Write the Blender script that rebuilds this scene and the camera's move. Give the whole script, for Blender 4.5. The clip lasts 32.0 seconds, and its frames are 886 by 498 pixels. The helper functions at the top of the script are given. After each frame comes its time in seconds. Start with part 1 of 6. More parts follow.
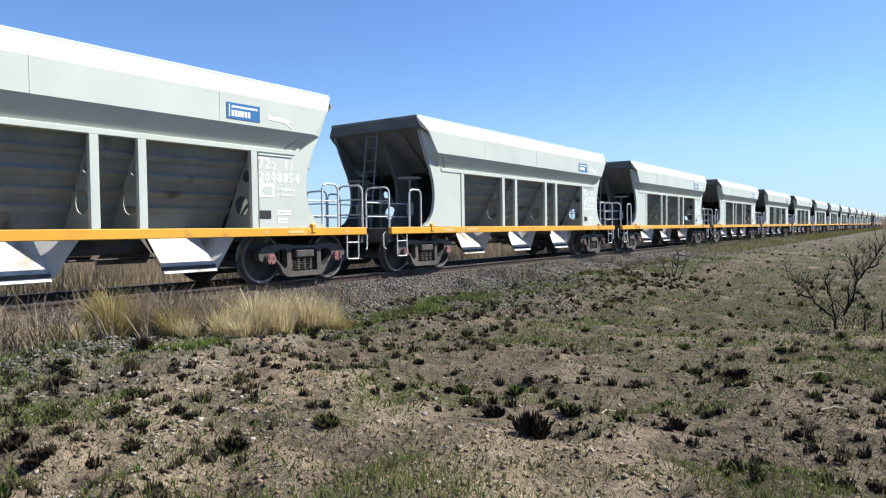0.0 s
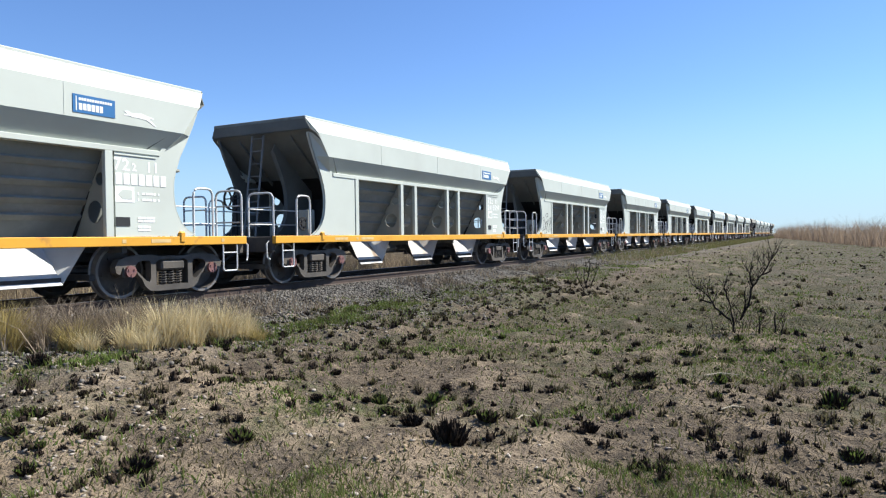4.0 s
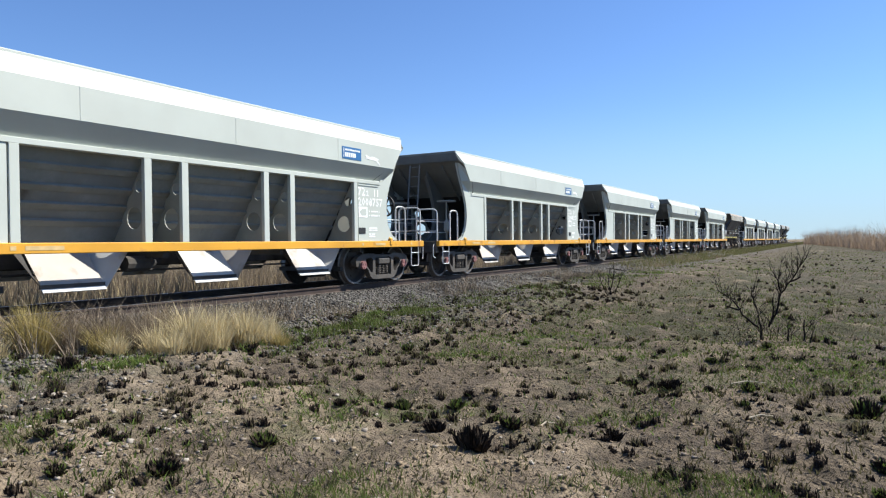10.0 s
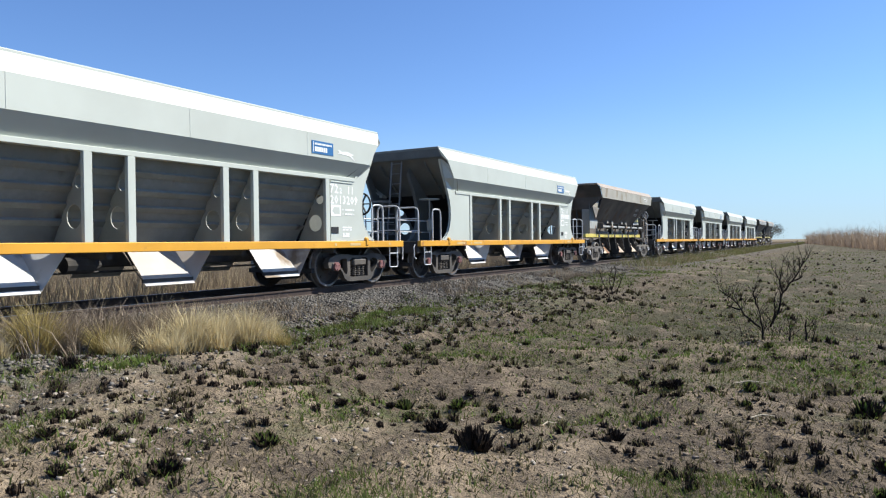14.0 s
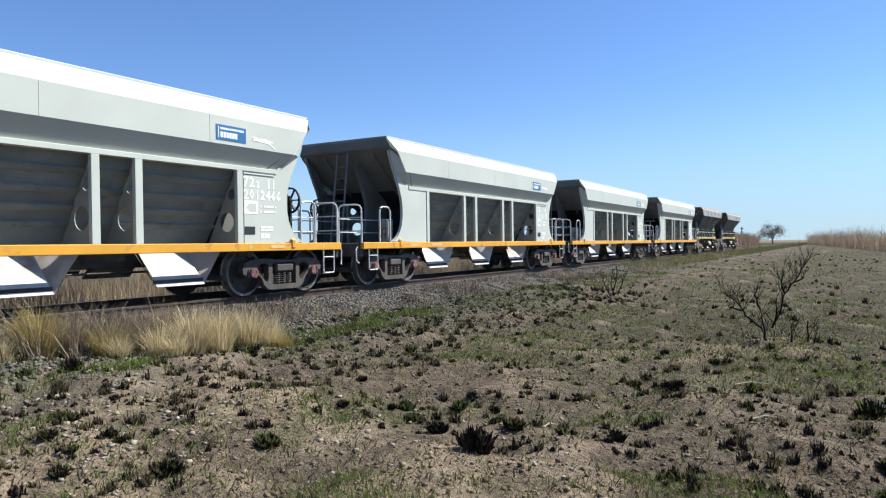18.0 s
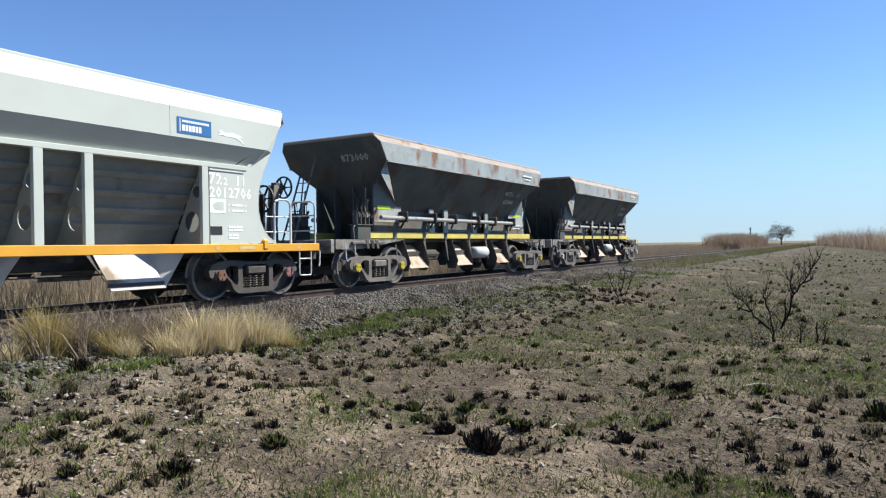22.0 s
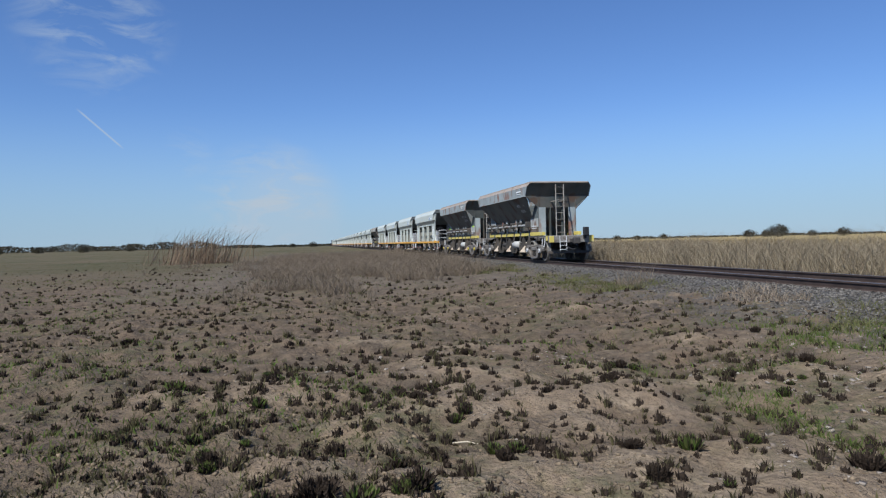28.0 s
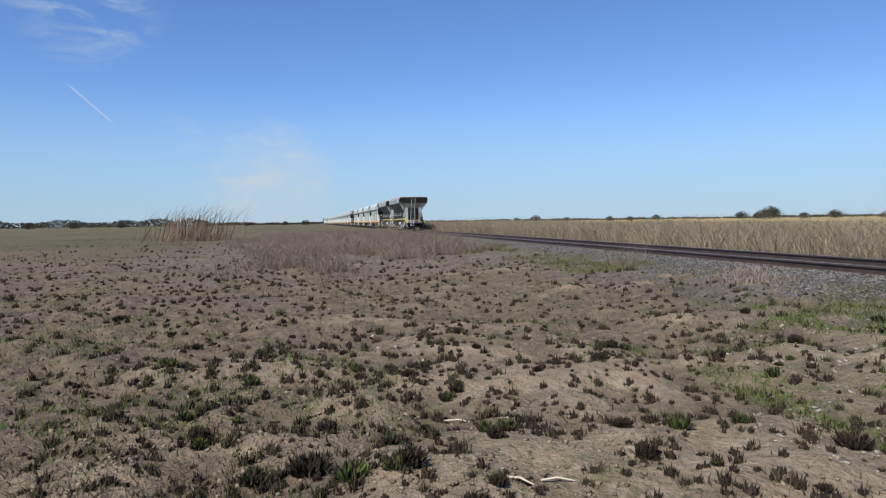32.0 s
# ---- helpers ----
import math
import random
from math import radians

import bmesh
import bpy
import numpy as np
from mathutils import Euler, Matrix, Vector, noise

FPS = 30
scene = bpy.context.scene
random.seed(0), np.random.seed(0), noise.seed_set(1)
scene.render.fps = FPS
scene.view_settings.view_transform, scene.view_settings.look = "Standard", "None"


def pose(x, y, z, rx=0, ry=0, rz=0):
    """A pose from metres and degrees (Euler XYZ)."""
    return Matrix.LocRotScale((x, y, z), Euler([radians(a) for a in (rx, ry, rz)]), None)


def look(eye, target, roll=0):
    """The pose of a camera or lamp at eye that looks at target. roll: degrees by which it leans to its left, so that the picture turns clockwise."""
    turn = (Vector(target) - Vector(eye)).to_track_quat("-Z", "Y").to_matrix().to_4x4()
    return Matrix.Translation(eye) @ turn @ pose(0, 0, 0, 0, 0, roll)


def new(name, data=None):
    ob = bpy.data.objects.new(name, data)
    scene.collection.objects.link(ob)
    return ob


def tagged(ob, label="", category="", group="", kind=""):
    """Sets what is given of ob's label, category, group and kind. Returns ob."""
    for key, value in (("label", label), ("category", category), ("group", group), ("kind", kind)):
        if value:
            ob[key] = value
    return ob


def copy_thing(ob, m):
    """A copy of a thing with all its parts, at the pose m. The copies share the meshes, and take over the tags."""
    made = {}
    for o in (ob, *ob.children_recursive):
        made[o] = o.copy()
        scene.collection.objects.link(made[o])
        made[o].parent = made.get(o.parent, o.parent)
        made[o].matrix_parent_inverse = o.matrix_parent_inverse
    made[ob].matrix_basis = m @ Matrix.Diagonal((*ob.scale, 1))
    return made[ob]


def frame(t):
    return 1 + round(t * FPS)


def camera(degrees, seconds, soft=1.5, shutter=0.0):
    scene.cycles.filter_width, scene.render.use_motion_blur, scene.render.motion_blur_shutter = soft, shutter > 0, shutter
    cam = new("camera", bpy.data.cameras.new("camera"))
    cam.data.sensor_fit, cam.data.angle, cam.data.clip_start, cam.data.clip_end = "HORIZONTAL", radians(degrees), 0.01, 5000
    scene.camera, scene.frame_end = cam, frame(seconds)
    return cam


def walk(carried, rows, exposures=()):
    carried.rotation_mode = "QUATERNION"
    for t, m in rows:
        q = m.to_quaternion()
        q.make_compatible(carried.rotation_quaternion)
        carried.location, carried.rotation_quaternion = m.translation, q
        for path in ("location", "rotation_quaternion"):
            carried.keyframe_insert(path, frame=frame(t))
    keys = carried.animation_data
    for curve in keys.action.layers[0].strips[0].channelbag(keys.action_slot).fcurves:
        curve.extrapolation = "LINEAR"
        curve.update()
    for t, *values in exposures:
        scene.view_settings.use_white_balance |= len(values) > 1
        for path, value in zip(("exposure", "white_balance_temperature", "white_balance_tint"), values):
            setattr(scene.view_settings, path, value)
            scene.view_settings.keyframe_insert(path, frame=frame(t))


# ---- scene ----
# Plan: the eye stands at x = 0, y = 0; the track runs along x at y = TRACK; x grows to where the train comes from.
EYE = 1.55
TRACK = 11.07
RAIL = 0.60          # height of the rail heads
SPEED = 11.01        # metres a second, towards -x

cam = camera(65.38, 32.0, soft=1.2)
PATH = [
    (0, pose(0, 0, EYE, 88.42, 0.79, -55.19)),
    (0.5, pose(0, 0, EYE, 88.02, 0.87, -58.65)),
    (1, pose(0, 0, EYE, 87.74, 0.81, -60.80)),
    (1.5, pose(0, 0, EYE, 87.80, 0.91, -61.17)),
    (2, pose(0, 0, EYE, 88.02, 0.86, -61.12)),
    (2.5, pose(0, 0, EYE, 88.24, 0.84, -61.12)),
    (3, pose(0, 0, EYE, 88.60, 0.86, -61.17)),
    (3.5, pose(0, 0, EYE, 88.81, 0.79, -61.84)),
    (5.5, pose(0, 0, EYE, 89.38, 0.80, -62.02)),
    (6, pose(0, 0, EYE, 89.45, 0.79, -61.97)),
    (6.5, pose(0, 0, EYE, 89.56, 0.82, -61.82)),
    (7, pose(0, 0, EYE, 89.63, 0.79, -61.55)),
    (7.5, pose(0, 0, EYE, 89.66, 0.76, -61.28)),
    (8, pose(0, 0, EYE, 89.70, 0.70, -60.96)),
    (8.5, pose(0, 0, EYE, 89.67, 0.70, -60.65)),
    (9, pose(0, 0, EYE, 89.63, 0.77, -60.38)),
    (9.5, pose(0, 0, EYE, 89.59, 0.72, -60.15)),
    (10, pose(0, 0, EYE, 89.54, 0.72, -60.10)),
    (10.5, pose(0, 0, EYE, 89.50, 0.78, -60.09)),
    (11, pose(0, 0, EYE, 89.53, 0.73, -59.93)),
    (11.5, pose(0, 0, EYE, 89.47, 0.73, -60.06)),
    (12, pose(0, 0, EYE, 89.51, 0.80, -59.99)),
    (12.5, pose(0, 0, EYE, 89.54, 0.73, -59.99)),
    (13, pose(0, 0, EYE, 89.54, 0.71, -60.05)),
    (13.5, pose(0, 0, EYE, 89.62, 0.83, -59.88)),
    (14, pose(0, 0, EYE, 89.53, 0.74, -59.99)),
    (14.5, pose(0, 0, EYE, 89.47, 0.73, -59.98)),
    (16.5, pose(0, 0, EYE, 89.58, 0.77, -60.01)),
    (17, pose(0, 0, EYE, 89.61, 0.77, -59.93)),
    (17.5, pose(0, 0, EYE, 89.67, 0.84, -59.90)),
    (18, pose(0, 0, EYE, 89.64, 0.82, -59.88)),
    (18.5, pose(0, 0, EYE, 89.64, 0.87, -59.89)),
    (19, pose(0, 0, EYE, 89.66, 0.91, -59.90)),
    (19.5, pose(0, 0, EYE, 89.65, 0.84, -59.85)),
    (20, pose(0, 0, EYE, 89.70, 0.86, -59.76)),
    (20.5, pose(0, 0, EYE, 89.69, 0.85, -59.72)),
    (21, pose(0, 0, EYE, 89.69, 0.80, -59.65)),
    (21.5, pose(0, 0, EYE, 89.70, 0.77, -59.52)),
    (22, pose(0, 0, EYE, 89.70, 0.81, -59.29)),
    (22.5, pose(0, 0, EYE, 89.77, 0.87, -58.81)),
    (23, pose(0, 0, EYE, 89.83, 0.84, -57.09)),
    (23.5, pose(0, 0, EYE, 90.01, 1.04, -47.65)),
    (24, pose(0, 0, EYE, 90.41, 1.07, -35.53)),
    (24.5, pose(0, 0, EYE, 90.85, 1.01, -21.77)),
    (26.5, pose(0, 0, EYE, 93.67, 2.21, 54.10)),
    (27, pose(0, 0, EYE, 93.12, 1.48, 70.84)),
    (27.5, pose(0, 0, EYE, 91.27, 1.47, 77.95)),
    (28, pose(0, 0, EYE, 89.42, 1.31, 79.67)),
    (28.5, pose(0, 0, EYE, 88.52, 1.13, 79.80)),
    (29, pose(0, 0, EYE, 87.56, 1.12, 79.23)),
    (29.5, pose(0, 0, EYE, 86.79, 1.09, 79.07)),
    (30, pose(0, 0, EYE, 86.47, 1.05, 79.01)),
    (30.5, pose(0, 0, EYE, 86.66, 1.01, 78.82)),
    (31, pose(0, 0, EYE, 87.05, 0.96, 78.74)),
    (31.5, pose(0, 0, EYE, 87.40, 0.86, 78.86)),
    (32, pose(0, 0, EYE, 87.68, 0.82, 79.10)),
]
EXPOSURES = [(0.0, 0.59, 6500, 6), (3.5, 0.59, 6500, 6), (6.0, 0.52, 6500, 6), (10.0, 0.48, 6480, 6), (22.5, 0.48, 6480, 6), (24.0, 0.6, 6500, 6), (25.5, 0.2, 6250, 7), (26.5, 0.05, 6050, 8), (27.0, -0.17, 5950, 8), (28.5, 0.0, 6140, 8), (30.0, 0.14, 6210, 9), (32.0, 0.12, 6200, 9)]
walk(cam, PATH, EXPOSURES)

# ---- sky and sun ----
SUN_DIR = Vector((0.55, -0.52, 0.85)).normalized()   # towards the sun


def make_world():
    w = bpy.data.worlds.new("sky")
    scene.world = w
    w.use_nodes = True
    nt = w.node_tree
    nt.nodes.clear()
    N, L = nt.nodes.new, nt.links.new
    out, bg, sky = N("ShaderNodeOutputWorld"), N("ShaderNodeBackground"), N("ShaderNodeTexSky")
    sky.sky_type, sky.sun_disc = "NISHITA", False
    sky.sun_elevation = math.asin(SUN_DIR.z)
    sky.sun_rotation = math.atan2(SUN_DIR.x, SUN_DIR.y)
    sky.altitude, sky.air_density, sky.dust_density, sky.ozone_density = 100, 1.0, 0.0, 1.5
    bg.inputs["Strength"].default_value = 0.071
    # thin high cloud in the west and a short contrail
    tc = N("ShaderNodeTexCoord")
    mp = N("ShaderNodeMapping")
    mp.inputs["Rotation"].default_value = (0, 0.5, 0.35)
    mp.inputs["Scale"].default_value = (3.0, 9.0, 26.0)
    L(tc.outputs["Generated"], mp.inputs["Vector"])
    nz = N("ShaderNodeTexNoise")
    nz.inputs["Scale"].default_value, nz.inputs["Detail"].default_value = 1.3, 6
    nz.inputs["Roughness"].default_value, nz.inputs["Distortion"].default_value = 0.6, 0.8
    L(mp.outputs["Vector"], nz.inputs["Vector"])

    def blob(az, el, inner, outer, power):
        a, e = radians(az), radians(el)
        d = N("ShaderNodeVectorMath")
        d.operation = "DOT_PRODUCT"
        d.inputs[1].default_value = (-math.sin(a) * math.cos(e), math.cos(a) * math.cos(e), math.sin(e))
        L(tc.outputs["Generated"], d.inputs[0])
        r = N("ShaderNodeMapRange")
        r.interpolation_type = "SMOOTHSTEP"
        r.inputs["From Min"].default_value, r.inputs["From Max"].default_value = math.cos(radians(outer)), math.cos(radians(inner))
        r.inputs["To Max"].default_value = power
        L(d.outputs["Value"], r.inputs["Value"])
        return r.outputs["Result"]

    def add(a, b):
        m = N("ShaderNodeMath")
        L(a, m.inputs[0]), L(b, m.inputs[1])
        return m.outputs[0]

    patches = add(add(blob(106.0, 16.5, 0.5, 6.0, 0.62), blob(93.7, 2.6, 0.5, 6.5, 1.0)), blob(99.7, 7.3, 0.2, 2.2, 0.4))
    ramp = N("ShaderNodeMapRange")
    ramp.inputs["From Min"].default_value, ramp.inputs["From Max"].default_value = 0.44, 0.74
    L(nz.outputs["Fac"], ramp.inputs["Value"])
    mul = N("ShaderNodeMath")
    mul.operation = "MULTIPLY"
    L(patches, mul.inputs[0]), L(ramp.outputs["Result"], mul.inputs[1])

    def ray_dir(az, el):
        a, e = radians(az), radians(el)
        return Vector((-math.sin(a) * math.cos(e), math.cos(a) * math.cos(e), math.sin(e)))
    p, q = ray_dir(107.3, 10.2), ray_dir(104.4, 7.6)
    normal, middle = p.cross(q).normalized(), (p + q).normalized()
    dn = N("ShaderNodeVectorMath")
    dn.operation = "DOT_PRODUCT"
    dn.inputs[1].default_value = normal
    L(tc.outputs["Generated"], dn.inputs[0])
    ab = N("ShaderNodeMath")
    ab.operation = "ABSOLUTE"
    L(dn.outputs["Value"], ab.inputs[0])
    line = N("ShaderNodeMapRange")
    line.inputs["From Min"].default_value, line.inputs["From Max"].default_value = 0.0017, 0.0003
    line.inputs["To Max"].default_value = 0.6
    L(ab.outputs[0], line.inputs["Value"])
    dm = N("ShaderNodeVectorMath")
    dm.operation = "DOT_PRODUCT"
    dm.inputs[1].default_value = middle
    L(tc.outputs["Generated"], dm.inputs[0])
    seg = N("ShaderNodeMapRange")
    seg.inputs["From Min"].default_value, seg.inputs["From Max"].default_value = math.cos(radians(2.1)), math.cos(radians(1.5))
    L(dm.outputs["Value"], seg.inputs["Value"])
    trail = N("ShaderNodeMath")
    trail.operation = "MULTIPLY"
    L(line.outputs["Result"], trail.inputs[0]), L(seg.outputs["Result"], trail.inputs[1])
    amount = N("ShaderNodeMath")
    amount.use_clamp = True
    L(add(mul.outputs[0], blob(92.5, 3.0, 0.0, 5.5, 0.38)), amount.inputs[0]), L(trail.outputs[0], amount.inputs[1])
    mix = N("ShaderNodeMix")
    mix.data_type = "RGBA"
    L(amount.outputs[0], mix.inputs["Factor"])
    tint = N("ShaderNodeMix")
    tint.data_type, tint.blend_type = "RGBA", "MULTIPLY"
    tint.inputs["Factor"].default_value = 1.0
    tint.inputs["B"].default_value = (0.96, 1.20, 1.68, 1)
    L(sky.outputs["Color"], tint.inputs["A"])
    # a paler blue haze low over the plain
    parts = N("ShaderNodeSeparateXYZ")
    L(tc.outputs["Generated"], parts.inputs[0])
    low = N("ShaderNodeMapRange")
    low.interpolation_type = "SMOOTHSTEP"
    low.inputs["From Min"].default_value, low.inputs["From Max"].default_value = 0.20, 0.0
    low.inputs["To Max"].default_value = 0.75
    L(parts.outputs["Z"], low.inputs["Value"])
    haze = N("ShaderNodeMix")
    haze.data_type = "RGBA"
    haze.inputs["B"].default_value = (4.6, 6.6, 8.7, 1)
    L(low.outputs["Result"], haze.inputs["Factor"])
    L(tint.outputs["Result"], haze.inputs["A"])
    L(haze.outputs["Result"], mix.inputs["A"])
    mix.inputs["B"].default_value = (7.0, 8.0, 9.0, 1)
    L(mix.outputs["Result"], bg.inputs["Color"])
    L(bg.outputs["Background"], out.inputs["Surface"])


make_world()
sun = new("sun", bpy.data.lights.new("sun", "SUN"))
sun.data.energy, sun.data.angle, sun.data.color = 6.4, radians(0.53), (1.0, 0.95, 0.88)
sun.matrix_world = look((0, 0, 60), Vector((0, 0, 60)) - SUN_DIR)

# ---- materials ----


def material(name, base, rough=0.6, metal=0.0, vary=0.12, scale=6.0, bump=0.0, bump_scale=40.0, rust=0.0, rust_color=(0.16, 0.07, 0.035),
             rust_scale=2.5, streak=1.0, each=0.0, dust=0.0, island=0.0, island_color=None, trans=0.0, each_color=None):
    """A procedural surface: base colour broken at two scales, patches of rust or stain, dust, and fine relief."""
    m = bpy.data.materials.new(name)
    m.use_nodes = True
    nt = m.node_tree
    N, L = nt.nodes.new, nt.links.new
    b = nt.nodes["Principled BSDF"]
    b.inputs["Roughness"].default_value, b.inputs["Metallic"].default_value = rough, metal
    if rough >= 0.8:
        b.inputs["Specular IOR Level"].default_value = 0.1
    tc = N("ShaderNodeTexCoord")
    info = N("ShaderNodeObjectInfo")
    shift = N("ShaderNodeVectorMath")
    shift.operation = "MULTIPLY_ADD"
    L(info.outputs["Random"], shift.inputs[0])
    shift.inputs[1].default_value = (37, 53, 71)
    L(tc.outputs["Object"], shift.inputs[2])
    place = shift.outputs["Vector"]

    def noise_of(scale, detail=5, stretch=None):
        n = N("ShaderNodeTexNoise")
        n.inputs["Scale"].default_value, n.inputs["Detail"].default_value = scale, detail
        if stretch:
            mp = N("ShaderNodeMapping")
            mp.inputs["Scale"].default_value = stretch
            L(place, mp.inputs["Vector"]), L(mp.outputs["Vector"], n.inputs["Vector"])
        else:
            L(place, n.inputs["Vector"])
        return n.outputs["Fac"]

    def ranged(value, a, c, lo, hi):
        r = N("ShaderNodeMapRange")
        for k, x in (("From Min", a), ("From Max", c), ("To Min", lo), ("To Max", hi)):
            r.inputs[k].default_value = x
        L(value, r.inputs["Value"])
        return r.outputs["Result"]

    def mixed(fac, a, c):
        x = N("ShaderNodeMix")
        x.data_type = "RGBA"
        if fac is not None:
            L(fac, x.inputs["Factor"])
        for key, val in (("A", a), ("B", c)):
            if isinstance(val, tuple):
                x.inputs[key].default_value = (*val, 1)
            else:
                L(val, x.inputs[key])
        return x.outputs["Result"]
    dark = tuple(max(0.0, k * (1 - vary)) for k in base)
    light = tuple(min(1.0, k * (1 + vary)) for k in base)
    col = mixed(ranged(noise_of(scale), 0.3, 0.7, 0, 1), dark, light)
    fine = noise_of(scale * 9, 3)
    col2 = mixed(ranged(fine, 0.3, 0.7, 0, 0.5 * min(1, vary * 4)), col, dark)
    if island:
        geo = N("ShaderNodeNewGeometry")
        col2 = mixed(ranged(geo.outputs["Random Per Island"], 0, 1, 0, island), col2, island_color or tuple(k * 0.35 for k in base))
    if each:
        col2 = mixed(ranged(info.outputs["Random"], 0.35, 1, 0, each), col2, each_color or tuple(k * 0.45 for k in base))
    if dust:
        col2 = mixed(ranged(noise_of(1.1, 4), 0.42, 0.7, 0, dust), col2, (0.23, 0.19, 0.15))
    if rust:
        mask = ranged(noise_of(rust_scale, 6, (1, 1, 1 / streak)), 0.66 - 0.22 * rust, 0.74 - 0.14 * rust, 0, 0.9)
        col2 = mixed(mask, col2, rust_color)
        L(ranged(mask, 0, 1, rough, 0.9), b.inputs["Roughness"])
    L(col2, b.inputs["Base Color"])
    if trans:
        leafy, both = N("ShaderNodeBsdfTranslucent"), N("ShaderNodeMixShader")
        both.inputs[0].default_value = trans
        L(col2, leafy.inputs["Color"])
        L(b.outputs["BSDF"], both.inputs[1]), L(leafy.outputs["BSDF"], both.inputs[2])
        L(both.outputs["Shader"], nt.nodes["Material Output"].inputs["Surface"])
    if bump:
        bp = N("ShaderNodeBump")
        bp.inputs["Strength"].default_value, bp.inputs["Distance"].default_value = 1.0, bump
        L(noise_of(bump_scale, 4), bp.inputs["Height"])
        L(bp.outputs["Normal"], b.inputs["Normal"])
    return m


WHITE = material("pale_grey_paint", (0.495, 0.525, 0.472), 0.45, vary=0.05, scale=0.8, dust=0.10, bump=0.0015, bump_scale=3.0)
# Near-black that paints the deep shade of the end recess.
VOID_SHADE = material("black_sooty_steel", (0.032, 0.031, 0.030), 0.9, vary=0.3, scale=2.0)
# Pale paint darkened for the hoods: their shade is in the colour.
HOOD_SHADE = material("sooty_hood_paint", (0.155, 0.164, 0.155), 0.8, vary=0.18, scale=1.6, dust=0.2)
# Darkened pale paint: the shade of bays and end rims is in the colour.
SHADED = material("dust_darkened_paint", (0.220, 0.232, 0.216), 0.8, vary=0.2, scale=1.6, dust=0.06, rust=0.06, rust_color=(0.09, 0.075, 0.06), rust_scale=1.2, streak=3.0)
# Dull grey of fittings; on the cross plates it also carries shade.
PLATE = material("dull_grey_paint", (0.290, 0.300, 0.265), 0.6, vary=0.12, scale=1.5, dust=0.25)
LADDER = material("dull_dark_ladder_paint", (0.170, 0.178, 0.175), 0.6, vary=0.15, scale=3.0, dust=0.2)
LOCO = material("dark_locomotive_paint", (0.035, 0.040, 0.052), 0.5, vary=0.2, scale=1.5, dust=0.3)
ORANGE = material("orange_sill_paint", (0.660, 0.325, 0.028), 0.5, vary=0.12, scale=1.2, rust=0.25, rust_color=(0.324, 0.144, 0.0432))
CHUTE = material("bare_chute_plate", (0.54, 0.535, 0.515), 0.75, vary=0.12, scale=2.0, rust=0.5, rust_color=(0.1944, 0.1368, 0.0864), rust_scale=1.5, streak=2.5, dust=0.08, each=0.5, each_color=(0.300, 0.205, 0.135))
UNDER = material("underframe_black", (0.060, 0.057, 0.055), 0.8, vary=0.3, scale=3.0, dust=0.42)
TANK = material("dull_white_tank", (0.432, 0.432, 0.4104), 0.75, vary=0.1, scale=4, dust=0.3)
FRAME = material("bogie_cast_steel", (0.068, 0.060, 0.052), 0.7, vary=0.3, scale=5.0, dust=0.28, bump=0.004, bump_scale=25)
WHEEL = material("wheel_steel", (0.085, 0.074, 0.066), 0.6, 0.2, vary=0.3, scale=4.0, rust=0.5, rust_color=(0.10, 0.065, 0.045))
TREAD = material("worn_wheel_tread", (0.20, 0.18, 0.165), 0.45, 0.5, vary=0.2)
CAPS = material("axle_cap_paint", (0.252, 0.1152, 0.108), 0.6, vary=0.3, scale=6, rust=0.3, each=0.8)
CAPS_WHITE = material("axle_cap_pale", (0.4464, 0.4464, 0.432), 0.5, vary=0.2, scale=8)
CAPS_YELLOW = material("axle_cap_yellow", (0.432, 0.3456, 0.036), 0.5, vary=0.2, scale=8)
RIMFACE = material("pale_wheel_rim", (0.216, 0.2016, 0.18), 0.5, 0.3, vary=0.25, scale=5, rust=0.3)
SILVER = material("galvanised_tube", (0.60, 0.605, 0.60), 0.45, 0.0, vary=0.08, scale=5)
SIGN = material("white_lettering", (0.80, 0.80, 0.78), 0.6, vary=0.08, scale=6, rust=0.12, rust_color=(0.46, 0.47, 0.43), rust_scale=7)
FADED = material("faded_lettering", (0.50, 0.51, 0.50), 0.6, vary=0.2, scale=8, rust=0.25, rust_color=(0.12, 0.115, 0.105), rust_scale=9)
BLUE = material("blue_sign", (0.0324, 0.1368, 0.3168), 0.4, vary=0.06, scale=4)
BLACK = material("black_plate", (0.015, 0.015, 0.016), 0.6, vary=0.2)
SPRAY = material("black_spray_paint", (0.02, 0.02, 0.022), 0.5, vary=0.2)
OLD = material("old_grey_paint", (0.0690, 0.0800, 0.0755), 0.6, vary=0.35, scale=1.0, rust=0.60, rust_color=(0.0880, 0.0530, 0.0340), rust_scale=1.6, streak=1.4, dust=0.25)
OLD_MID = material("faded_green_grey_paint", (0.100, 0.115, 0.108), 0.6, vary=0.25, scale=1.3, rust=0.5, rust_color=(0.100, 0.060, 0.040), rust_scale=2.2, streak=2.0, dust=0.25)
OLD_PALE = material("worn_grey_band", (0.2950, 0.3300, 0.3250), 0.55, vary=0.25, scale=1.0, rust=0.62, rust_color=(0.1850, 0.0800, 0.0450), rust_scale=2.0, streak=1.8, dust=0.22)
OLD_RIM = material("sandy_worn_rim", (0.2930, 0.2455, 0.2059), 0.75, vary=0.15, scale=2.0, rust=0.35, rust_color=(0.1944, 0.1296, 0.0864))
OLD_CREAM = material("worn_cream_panel", (0.3686, 0.3779, 0.3548), 0.6, vary=0.2, scale=2.0, rust=0.5, rust_color=(0.1584, 0.0936, 0.0612), rust_scale=2.0, streak=1.5, dust=0.2)
